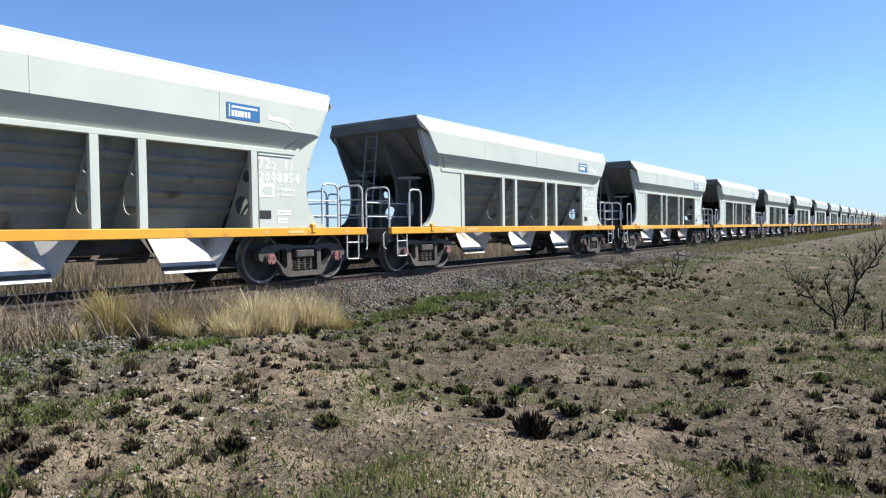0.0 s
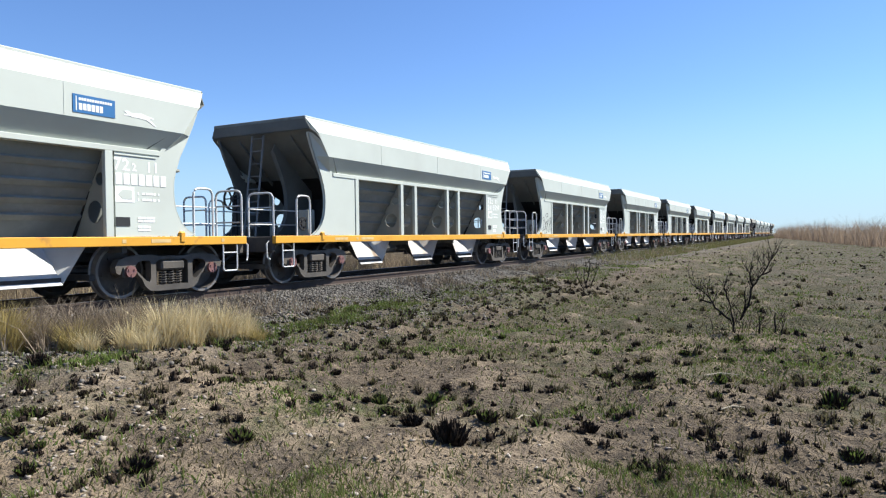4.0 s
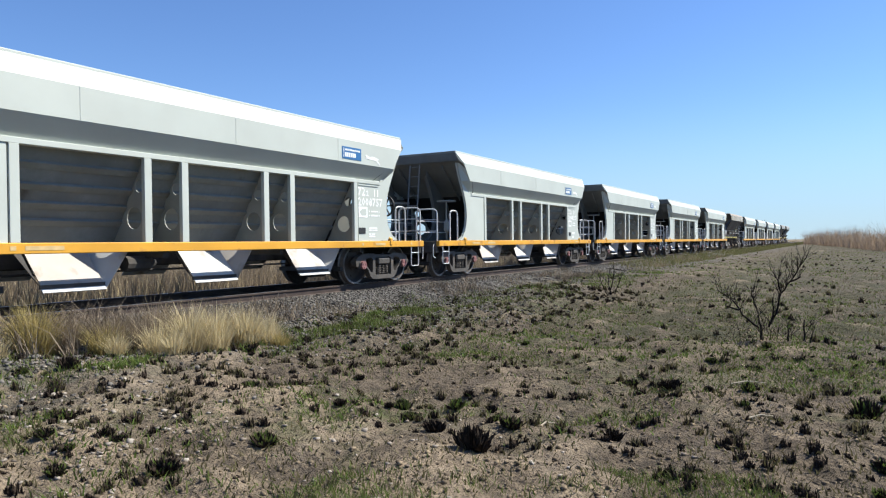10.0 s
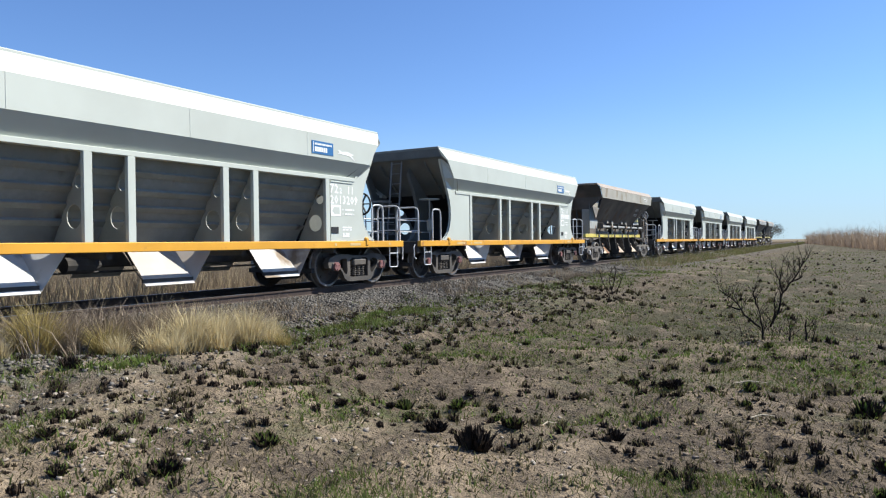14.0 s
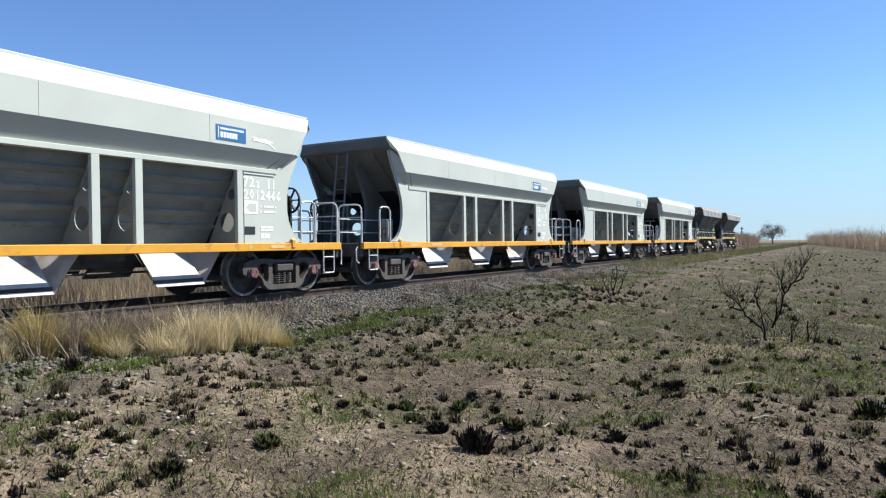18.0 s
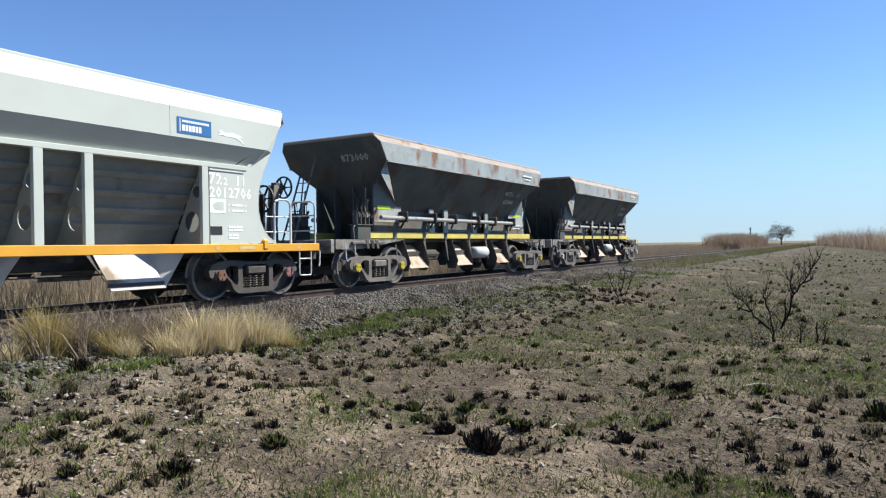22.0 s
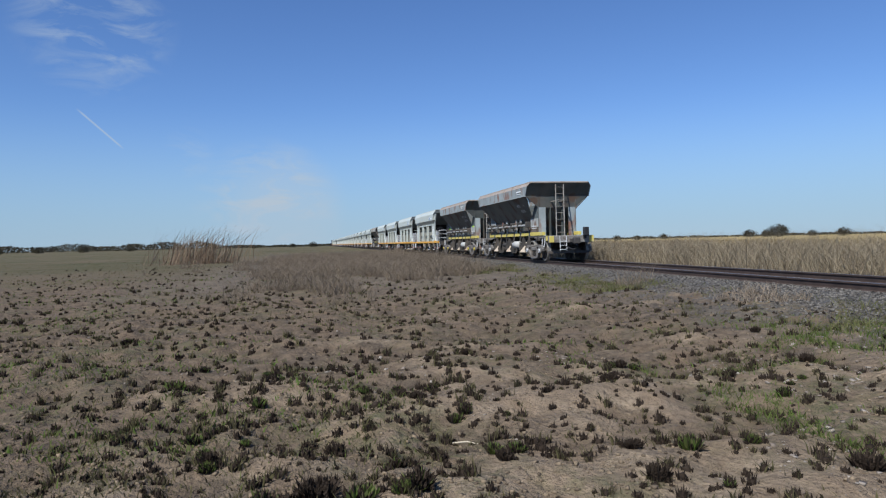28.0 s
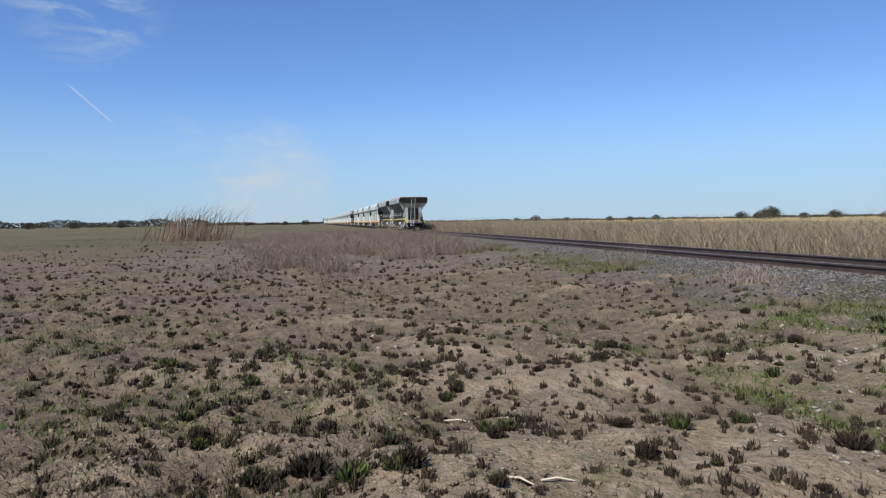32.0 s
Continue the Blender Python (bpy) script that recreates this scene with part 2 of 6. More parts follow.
OLD_CHUTE = material("sandy_chute_plate", (0.4645, 0.3871, 0.2986), 0.85, vary=0.2, scale=2.0, rust=0.5, rust_color=(0.216, 0.108, 0.0576), rust_scale=1.5, streak=2.0)
OLD_BOGIE = material("dusty_cast_steel", (0.158, 0.148, 0.138), 0.8, vary=0.3, scale=4.0, dust=0.4, bump=0.004, bump_scale=25)
RUSTY = material("black_rusty_plate", (0.0507, 0.0461, 0.0433), 0.6, vary=0.3, scale=1.2, rust=0.5, rust_color=(0.108, 0.072, 0.0468), rust_scale=1.6, streak=2.5, dust=0.4)
RUSTY_BAND = material("sandy_rusted_band", (0.3686, 0.3548, 0.2995), 0.6, vary=0.2, scale=1.2, rust=0.5, rust_color=(0.2088, 0.162, 0.108), rust_scale=1.3, streak=2.0, dust=0.3)
RUST_FRAME = material("brown_rusted_frame", (0.1567, 0.1336, 0.1152), 0.85, vary=0.3, scale=2.0, rust=0.5, rust_color=(0.0864, 0.054, 0.036), dust=0.4)
OLD_FRAME = material("dusty_grey_frame", (0.235, 0.222, 0.200), 0.8, vary=0.4, scale=3.0, rust=0.45, rust_color=(0.115, 0.085, 0.065), rust_scale=3.0, streak=0.5, dust=0.35, bump=0.004, bump_scale=12)
YELLOW = material("yellow_sill_paint", (0.585, 0.475, 0.110), 0.5, vary=0.15, scale=1.5, rust=0.3, rust_color=(0.4464, 0.4032, 0.288))
LIME = material("lime_marking", (0.396, 0.612, 0.0216), 0.5, vary=0.08)
BRACE = material("dark_blue_brace", (0.0216, 0.0259, 0.0562), 0.5, vary=0.2, rust=0.2)
RAILMAT = material("rusty_rail_side", (0.060, 0.040, 0.032), 0.7, 0.2, vary=0.3, scale=4, bump=0.002)
RAILTOP = material("worn_rail_head", (0.22, 0.19, 0.17), 0.35, 0.8, vary=0.15, scale=8)
SLEEPER = material("weathered_sleeper", (0.0936, 0.0792, 0.0684), 0.9, vary=0.35, scale=5, bump=0.006)
STONE = material("ballast_stone", (0.200, 0.184, 0.164), 0.9, vary=0.25, scale=14, island=1.0, island_color=(0.0324, 0.0295, 0.0266))
PEBBLE = material("pale_field_stone", (0.345, 0.305, 0.26), 0.85, vary=0.25, scale=12, island=0.9, island_color=(0.144, 0.1116, 0.0828))
BURNT = material("charred_grass", (0.0260, 0.0185, 0.0135), 1.0, vary=0.4, scale=30, island=0.7, island_color=(0.0600, 0.0450, 0.0340), bump=0.02, bump_scale=60)
GREEN = material("fresh_green_grass", (0.1044, 0.1656, 0.0324), 0.8, vary=0.4, scale=0.7, island=0.75, island_color=(0.1368, 0.126, 0.054), trans=0.35)
STRAW = material("dry_straw_grass", (0.690, 0.590, 0.370), 0.85, vary=0.25, scale=0.9, island=0.85, island_color=(0.420, 0.340, 0.185), trans=0.35)
DRYWEED = material("grey_brown_weed", (0.360, 0.290, 0.205), 0.9, vary=0.3, scale=0.5, island=0.9, island_color=(0.150, 0.114, 0.078), trans=0.4)
REED_DARK = material("dark_dry_reed", (0.32, 0.235, 0.16), 0.9, vary=0.25, scale=0.5, island=0.9, island_color=(0.10, 0.07, 0.05), trans=0.3)
THICKET = material("brown_dry_thicket", (0.300, 0.243, 0.178), 0.9, vary=0.3, scale=0.5, island=0.9, island_color=(0.150, 0.117, 0.083), trans=0.4)
REED = material("brown_dry_reed", (0.385, 0.300, 0.220), 0.9, vary=0.25, scale=0.25, island=0.9, island_color=(0.1944, 0.1368, 0.0936), trans=0.4)
GOLDGREEN = material("olive_gold_grass", (0.440, 0.350, 0.150), 0.85, vary=0.25, scale=0.9, island=0.85, island_color=(0.250, 0.210, 0.085), trans=0.35)
GOLD = material("golden_field_grass", (0.3960, 0.3049, 0.1624), 0.9, vary=0.2, scale=0.05, island=0.8, island_color=(0.2592, 0.1872, 0.0792), trans=0.4)
TWIG = material("charred_twig", (0.022, 0.018, 0.016), 0.9, vary=0.3)
CLOD = material("crumbled_soil", (0.236, 0.182, 0.122), 0.95, vary=0.25, scale=10, island=0.9, island_color=(0.070, 0.054, 0.040))
SHAFT = material("dull_worn_tube", (0.30, 0.30, 0.285), 0.55, vary=0.2, scale=3, rust=0.35)
SILL_MARK = material("faded_sill_mark", (0.612, 0.432, 0.1872), 0.6, vary=0.15, scale=9)
TALL_STRAW = material("pale_tall_straw", (0.375, 0.315, 0.215), 0.9, vary=0.25, scale=0.3, island=0.9, island_color=(0.18, 0.1368, 0.0864), trans=0.35)
TWIGGY = material("dead_brown_twig", (0.290, 0.236, 0.175), 0.9, vary=0.3, scale=0.5, island=0.9, island_color=(0.120, 0.092, 0.070))
OLIVE_GREEN = material("yellow_green_grass", (0.135, 0.150, 0.052), 0.85, vary=0.35, scale=0.5, island=0.8, island_color=(0.19, 0.155, 0.085), trans=0.35)
OLIVE = material("olive_grass", (0.1296, 0.1188, 0.054), 0.85, vary=0.35, scale=0.5, island=0.9, island_color=(0.072, 0.0612, 0.0346), trans=0.4)
STICK = material("bleached_stalk", (0.4464, 0.3888, 0.288), 0.8, vary=0.15)
BARK = material("grey_bark", (0.0792, 0.0648, 0.054), 0.9, vary=0.3, bump=0.01)
LEAF = material("far_tree_leaf", (0.068, 0.062, 0.043), 0.8, vary=0.4, scale=0.4, trans=0.4)
LEAF_PALE = material("grey_bare_twigs", (0.095, 0.082, 0.062), 0.85, vary=0.3, scale=0.4, trans=0.3)

# ---- building helpers ----


def part(name, bm, mat, parent=None, label="", smooth=False):
    """Link a bmesh as one mesh object under a thing or under a part."""
    me = bpy.data.meshes.new(name)
    bmesh.ops.recalc_face_normals(bm, faces=bm.faces)
    bm.to_mesh(me)
    bm.free()
    for m in (mat if isinstance(mat, (list, tuple)) else [mat]):
        me.materials.append(m)
    if smooth:
        me.polygons.foreach_set("use_smooth", [True] * len(me.polygons))
    ob = new(name, me)
    ob.parent = parent
    if label:
        ob["label"] = label
    return ob


def again(ob, x=0.0, y=0.0, z=0.0, turn=0.0, parent=None):
    """The same part once more, moved and turned about z, on the same mesh."""
    o = new(ob.name.split(".")[0], ob.data)
    o.parent = parent or ob.parent
    o.matrix_basis = pose(x, y, z, 0, 0, turn)
    if "label" in ob:
        o["label"] = ob["label"]
    return o


def box(bm, x0, x1, y0, y1, z0, z1, bevel=0.0):
    made = bmesh.ops.create_cube(bm, size=1.0)
    for v in made["verts"]:
        v.co = Vector(((x0 + x1) / 2 + v.co.x * (x1 - x0), (y0 + y1) / 2 + v.co.y * (y1 - y0), (z0 + z1) / 2 + v.co.z * (z1 - z0)))
    if bevel:
        edges = list({e for v in made["verts"] for e in v.link_edges})
        bmesh.ops.bevel(bm, geom=edges, offset=bevel, segments=1, affect="EDGES", profile=0.5)
    return bm


def boxed(*a, bevel=0.0):
    return box(bmesh.new(), *a, bevel=bevel)


def tube(bm, pts, r, sides=6, closed=False):
    pts = [Vector(p) for p in pts]
    rings = []
    n = len(pts)
    for i, p in enumerate(pts):
        a = pts[i - 1] if (i > 0 or closed) else p
        c = pts[(i + 1) % n] if (i < n - 1 or closed) else p
        d = (c - a).normalized()
        u = d.cross(Vector((0, 0, 1)) if abs(d.z) < 0.9 else Vector((1, 0, 0))).normalized()
        w = d.cross(u)
        rr = r[i] if isinstance(r, (list, tuple)) else r
        rings.append([bm.verts.new(p + (u * math.cos(k) + w * math.sin(k)) * rr) for k in [2 * math.pi * j / sides for j in range(sides)]])
    for i in range(n if closed else n - 1):
        a, c = rings[i], rings[(i + 1) % n]
        for j in range(sides):
            bm.faces.new((a[j], a[(j + 1) % sides], c[(j + 1) % sides], c[j]))
    if not closed:
        bm.faces.new(rings[0]), bm.faces.new(rings[-1][::-1])
    return bm


def rounded(points, r=0.08, steps=4):
    """A path with its inner corners rounded."""
    pts = [Vector(p) for p in points]
    out = [pts[0]]
    for a, b, c in zip(pts, pts[1:], pts[2:]):
        p, q = b + (a - b).normalized() * r, b + (c - b).normalized() * r
        for k in range(steps + 1):
            t = k / steps
            out.append(p * (1 - t) ** 2 + b * 2 * t * (1 - t) + q * t * t)
    return out + [pts[-1]]


def disc(bm, center, axis, r, thick, sides=20):
    """A closed cylinder whose axis is 'x', 'y' or 'z'."""
    c = Vector(center)
    d = {"x": Vector((1, 0, 0)), "y": Vector((0, 1, 0)), "z": Vector((0, 0, 1))}[axis] * (thick / 2)
    return tube(bm, [c - d, c + d], r, sides)


def outline_plate(points, holes, place, thick):
    """A plate from a 2D outline with round holes; place(u, v, w) gives the corner in space, w runs 0 to thick."""
    bm = bmesh.new()
    loops = [list(points)] + [[(cx + r * math.cos(2 * math.pi * k / 14), cy + r * math.sin(2 * math.pi * k / 14)) for k in range(14)] for cx, cy, r in holes]
    edges = []
    for lp in loops:
        vs = [bm.verts.new((u, v, 0)) for u, v in lp]
        edges += [bm.edges.new((vs[i], vs[(i + 1) % len(vs)])) for i in range(len(vs))]
    bmesh.ops.triangle_fill(bm, edges=edges, use_beauty=True)
    made = bmesh.ops.extrude_face_region(bm, geom=list(bm.faces))
    top = {g for g in made["geom"] if isinstance(g, bmesh.types.BMVert)}
    for v in bm.verts:
        v.co = Vector(place(v.co.x, v.co.y, thick if v in top else 0.0))
    return bm


def sheet(quads, thick):
    """Quads given by corners, each thickened along its normal."""
    bm = bmesh.new()
    for q in quads:
        q = [Vector(p) for p in q]
        n = (q[1] - q[0]).cross(q[2] - q[0]).normalized() * thick
        a = [bm.verts.new(p) for p in q]
        b = [bm.verts.new(p + n) for p in q]
        bm.faces.new(a), bm.faces.new(b[::-1])
        for i in range(len(q)):
            j = (i + 1) % len(q)
            bm.faces.new((a[i], b[i], b[j], a[j]))
    bmesh.ops.remove_doubles(bm, verts=bm.verts, dist=0.0005)
    return bm


def letters(text, size, mat, parent, m, name="digit", label=""):
    """Stencilled characters in a row, each a part of its own; m is the pose of the row's start."""
    x = 0.0
    for ch in text:
        if ch == " ":
            x += size * 0.4
            continue
        key = (ch, size, mat.name)
        if key not in GLYPHS:
            cu = bpy.data.curves.new("letters", "FONT")
            cu.body, cu.size, cu.extrude, cu.resolution_u, cu.offset = ch, size, 0.001, 1, size * 0.022
            tmp = new("letters", cu)
            me = bpy.data.meshes.new_from_object(tmp)
            bpy.data.objects.remove(tmp)
            me.materials.clear()
            me.materials.append(mat)
            wide = max(v.co.x for v in me.vertices) - min(v.co.x for v in me.vertices)
            low = min(v.co.x for v in me.vertices)
            GLYPHS[key] = (me, low, wide)
        me, low, wide = GLYPHS[key]
        ob = new(name, me)
        ob.parent = parent
        cell = size * 0.545
        ob.matrix_basis = m @ pose(x + (cell - wide) / 2 - low, 0, 0)
        if label:
            ob["label"] = label
        x += cell


GLYPHS = {}


def mesh_of(name, verts, faces, mat, label="", category="", kind="stuff"):
    """One object from arrays: verts (n, 3), faces (m, k) with k corners each."""
    verts, faces = np.asarray(verts, np.float32), np.asarray(faces, np.int32)
    me = bpy.data.meshes.new(name)
    m, k = faces.shape
    me.vertices.add(len(verts))
    me.vertices.foreach_set("co", verts.ravel())
    me.loops.add(m * k)
    me.loops.foreach_set("vertex_index", faces.ravel())
    me.polygons.add(m)
    me.polygons.foreach_set("loop_start", np.arange(0, m * k, k, dtype=np.int32))
    me.update(calc_edges=True)
    me.validate()
    for mm in (mat if isinstance(mat, (list, tuple)) else [mat]):
        me.materials.append(mm)
    return tagged(new(name, me), label, category, "", kind)

# ---- ground ----
rng = np.random.default_rng(7)
GRID = rng.random((128, 128))


def value_noise(x, y, scale, shift=0.0):
    """Smooth noise from 0 to 1 over the plan; scale in metres."""
    u, v = np.asarray(x) / scale + 31.7 + shift, np.asarray(y) / scale + 17.3 + shift * 1.7
    i, j = np.floor(u).astype(int), np.floor(v).astype(int)
    a, b = u - i, v - j
    a, b = a * a * (3 - 2 * a), b * b * (3 - 2 * b)
    g = lambda p, q: GRID[p % 128, q % 128]
    return (g(i, j) * (1 - a) + g(i + 1, j) * a) * (1 - b) + (g(i, j + 1) * (1 - a) + g(i + 1, j + 1) * a) * b


def smooth(a, b, x):
    t = np.clip((np.asarray(x, float) - a) / (b - a), 0, 1)
    return t * t * (3 - 2 * t)


def ground_height(x, y):
    x, y = np.asarray(x, float), np.asarray(y, float)
    base = 0.22 * smooth(2.5, 8.0, y) - 0.10 * smooth(13.5, 20, y)
    bed = 0.22 * smooth(8.2, 9.5, y) * (1 - smooth(12.7, 14.0, y))
    bumps = 0.16 * (value_noise(x, y, 1.1) - 0.5) + 0.13 * (value_noise(x, y, 0.42, 5) - 0.5) + 0.06 * (value_noise(x, y, 0.23, 8) - 0.5)
    near = 1 - smooth(25, 60, np.hypot(x, y))
    inside = smooth(8.6, 9.4, y) * (1 - smooth(12.8, 13.5, y))
    bank = 0.25 * smooth(40, 90, x) * (1 - smooth(4, 9, y)) + 0.30 * (value_noise(x, y, 60, 9) - 0.5) * smooth(30, 120, np.hypot(x, y)) * (1 - smooth(6, 8, y) * (1 - smooth(14, 18, y)))
    return base + bed + bumps * near * (1 - inside) + bank


def axis_steps(near, far, step, growth):
    vals, s = [0.0], step
    while vals[-1] < far:
        vals.append(vals[-1] + s)
        if vals[-1] > near:
            s *= growth
    return vals


def ground_material():
    m = bpy.data.materials.new("burnt_pampa_soil")
    m.use_nodes = True
    nt = m.node_tree
    N, L = nt.nodes.new, nt.links.new
    b = nt.nodes["Principled BSDF"]
    b.inputs["Roughness"].default_value = 0.95
    b.inputs["Specular IOR Level"].default_value = 0.15
    geo = N("ShaderNodeNewGeometry")
    sep = N("ShaderNodeSeparateXYZ")
    L(geo.outputs["Position"], sep.inputs[0])

    def noise_of(scale, detail=5, rough=0.55):
        n = N("ShaderNodeTexNoise")
        n.inputs["Scale"].default_value, n.inputs["Detail"].default_value, n.inputs["Roughness"].default_value = scale, detail, rough
        L(geo.outputs["Position"], n.inputs["Vector"])
        return n.outputs["Fac"]

    def ranged(value, a, c, lo=0.0, hi=1.0):
        r = N("ShaderNodeMapRange")
        for k, x in (("From Min", a), ("From Max", c), ("To Min", lo), ("To Max", hi)):
            r.inputs[k].default_value = x
        L(value, r.inputs["Value"])
        return r.outputs["Result"]

    def mixed(fac, a, c):
        x = N("ShaderNodeMix")
        x.data_type = "RGBA"
        L(fac, x.inputs["Factor"])
        for key, val in (("A", a), ("B", c)):
            if isinstance(val, tuple):
                x.inputs[key].default_value = (*val, 1)
            else:
                L(val, x.inputs[key])
        return x.outputs["Result"]

    def op(kind, a, c):
        x = N("ShaderNodeMath")
        x.operation, x.use_clamp = kind, kind != "MULTIPLY_ADD"
        for i, val in enumerate((a, c)):
            if isinstance(val, (int, float)):
                x.inputs[i].default_value = val
            else:
                L(val, x.inputs[i])
        return x.outputs[0]
    X, Y = sep.outputs["X"], sep.outputs["Y"]
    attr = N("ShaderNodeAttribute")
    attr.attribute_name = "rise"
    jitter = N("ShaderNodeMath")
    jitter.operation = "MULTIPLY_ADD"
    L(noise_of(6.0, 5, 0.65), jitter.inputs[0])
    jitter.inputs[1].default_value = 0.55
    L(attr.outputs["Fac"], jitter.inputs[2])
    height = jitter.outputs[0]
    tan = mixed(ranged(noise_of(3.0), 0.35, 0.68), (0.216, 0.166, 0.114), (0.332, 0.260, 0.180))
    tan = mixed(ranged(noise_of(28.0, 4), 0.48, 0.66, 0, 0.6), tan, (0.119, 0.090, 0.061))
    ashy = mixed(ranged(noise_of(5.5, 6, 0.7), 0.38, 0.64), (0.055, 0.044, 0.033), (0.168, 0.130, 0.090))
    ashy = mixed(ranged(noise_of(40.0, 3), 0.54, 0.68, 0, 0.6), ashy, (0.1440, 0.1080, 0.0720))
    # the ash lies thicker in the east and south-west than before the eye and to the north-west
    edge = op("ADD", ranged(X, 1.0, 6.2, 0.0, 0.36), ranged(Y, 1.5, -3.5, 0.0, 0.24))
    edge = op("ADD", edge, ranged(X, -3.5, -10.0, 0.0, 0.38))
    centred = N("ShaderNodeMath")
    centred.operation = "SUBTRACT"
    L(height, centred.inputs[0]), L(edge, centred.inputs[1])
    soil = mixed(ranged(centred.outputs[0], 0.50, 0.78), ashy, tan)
    blotch = op("MULTIPLY", ranged(noise_of(1.9, 6, 0.68), 0.50, 0.60), ranged(noise_of(13.0, 4, 0.65), 0.36, 0.60, 0.15, 0.62))
    soil = mixed(blotch, soil, (0.123, 0.098, 0.073))
    moss = op("MULTIPLY", ranged(noise_of(0.42, 5), 0.48, 0.64), ranged(noise_of(7.0, 4), 0.40, 0.60, 0, 0.72))
    soil = mixed(moss, soil, (0.080, 0.094, 0.038))
    # the eastern side is greener
    east = op("MULTIPLY", op("MULTIPLY", ranged(X, 7.0, 12.0), ranged(Y, 6.0, 4.0, 0.25, 1.0)), ranged(noise_of(1.4, 5), 0.36, 0.56, 0, 0.8))
    soil = mixed(east, soil, (0.0520, 0.0500, 0.0265))
    # bare reddish earth shows between the tufts in the west
    west = op("MULTIPLY", ranged(X, 0.0, -4.0), ranged(noise_of(2.6, 5, 0.6), 0.40, 0.62, 0.06, 0.42))
    soil = mixed(west, soil, (0.235, 0.164, 0.105))
    # grey gravel that has crept down from the track
    gravel = mixed(ranged(noise_of(24.0, 2), 0.35, 0.65), (0.0495, 0.0467, 0.0432), (0.1440, 0.1367, 0.1278))
    creep = op("MULTIPLY", ranged(Y, 5.4, 8.2), ranged(noise_of(2.2, 5), 0.36, 0.58))
    soil = mixed(op("MULTIPLY", creep, ranged(Y, 14.2, 13.4)), soil, gravel)
    bed = op("MULTIPLY", ranged(Y, 8.7, 9.1), ranged(Y, 13.7, 13.3))
    soil = mixed(bed, soil, gravel)
    # dry grass beyond the track, then the golden field; brown and green land on the near side, far off
    beyond = mixed(ranged(noise_of(0.5), 0.35, 0.65), (0.1417, 0.1122, 0.0745), (0.2007, 0.1594, 0.1004))
    gold = mixed(ranged(noise_of(0.05), 0.35, 0.65), (0.2880, 0.2160, 0.0900), (0.3600, 0.2808, 0.1260))
    beyond = mixed(op("MULTIPLY", ranged(Y, 26.0, 34.0), ranged(X, 30.0, -20.0, 0.0, 1.0)), beyond, gold)
    soil = mixed(ranged(Y, 13.6, 14.4), soil, beyond)
    green = mixed(ranged(noise_of(0.06, 6, 0.6), 0.40, 0.60), (0.120, 0.094, 0.058), (0.075, 0.073, 0.036))
    away = op("MULTIPLY", ranged(X, -28.0, -60.0), ranged(Y, 13.5, 12.0))
    soil = mixed(away, soil, green)
    weedy = op("MULTIPLY", op("MULTIPLY", ranged(X, -18.0, -27.0), ranged(X, -140.0, -110.0)), op("MULTIPLY", ranged(Y, -9.0, -4.0), ranged(Y, 9.2, 8.4)))
    soil = mixed(op("MULTIPLY", weedy, 0.85), soil, mixed(ranged(noise_of(1.5, 5), 0.35, 0.65), (0.0936, 0.0756, 0.0562), (0.1800, 0.1476, 0.1116)))
    L(soil, b.inputs["Base Color"])
    bp = N("ShaderNodeBump")
    bp.inputs["Strength"].default_value, bp.inputs["Distance"].default_value = 1.0, 0.12
    L(noise_of(9.0, 6, 0.65), bp.inputs["Height"])
    L(bp.outputs["Normal"], b.inputs["Normal"])
    return m


def make_ground():
    pos = axis_steps(13, 3200, 0.115, 1.06)
    xs = np.array(sorted([-p for p in pos[1:]] + pos))
    ys = xs.copy()
    gx, gy = np.meshgrid(xs, ys, indexing="ij")
    z = ground_height(gx, gy)
    verts = np.stack([gx.ravel(), gy.ravel(), z.ravel()], -1)
    n, m = len(xs), len(ys)
    i = (np.arange(n - 1)[:, None] * m + np.arange(m - 1)[None, :]).ravel()
    faces = np.stack([i, i + m, i + m + 1, i + 1], -1)
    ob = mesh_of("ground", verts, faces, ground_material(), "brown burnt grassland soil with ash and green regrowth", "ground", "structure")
    ob.data.polygons.foreach_set("use_smooth", [True] * len(faces))
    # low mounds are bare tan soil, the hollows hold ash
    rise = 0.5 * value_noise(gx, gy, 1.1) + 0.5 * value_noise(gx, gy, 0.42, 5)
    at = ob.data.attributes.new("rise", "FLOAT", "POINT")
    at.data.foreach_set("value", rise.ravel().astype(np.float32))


make_ground()


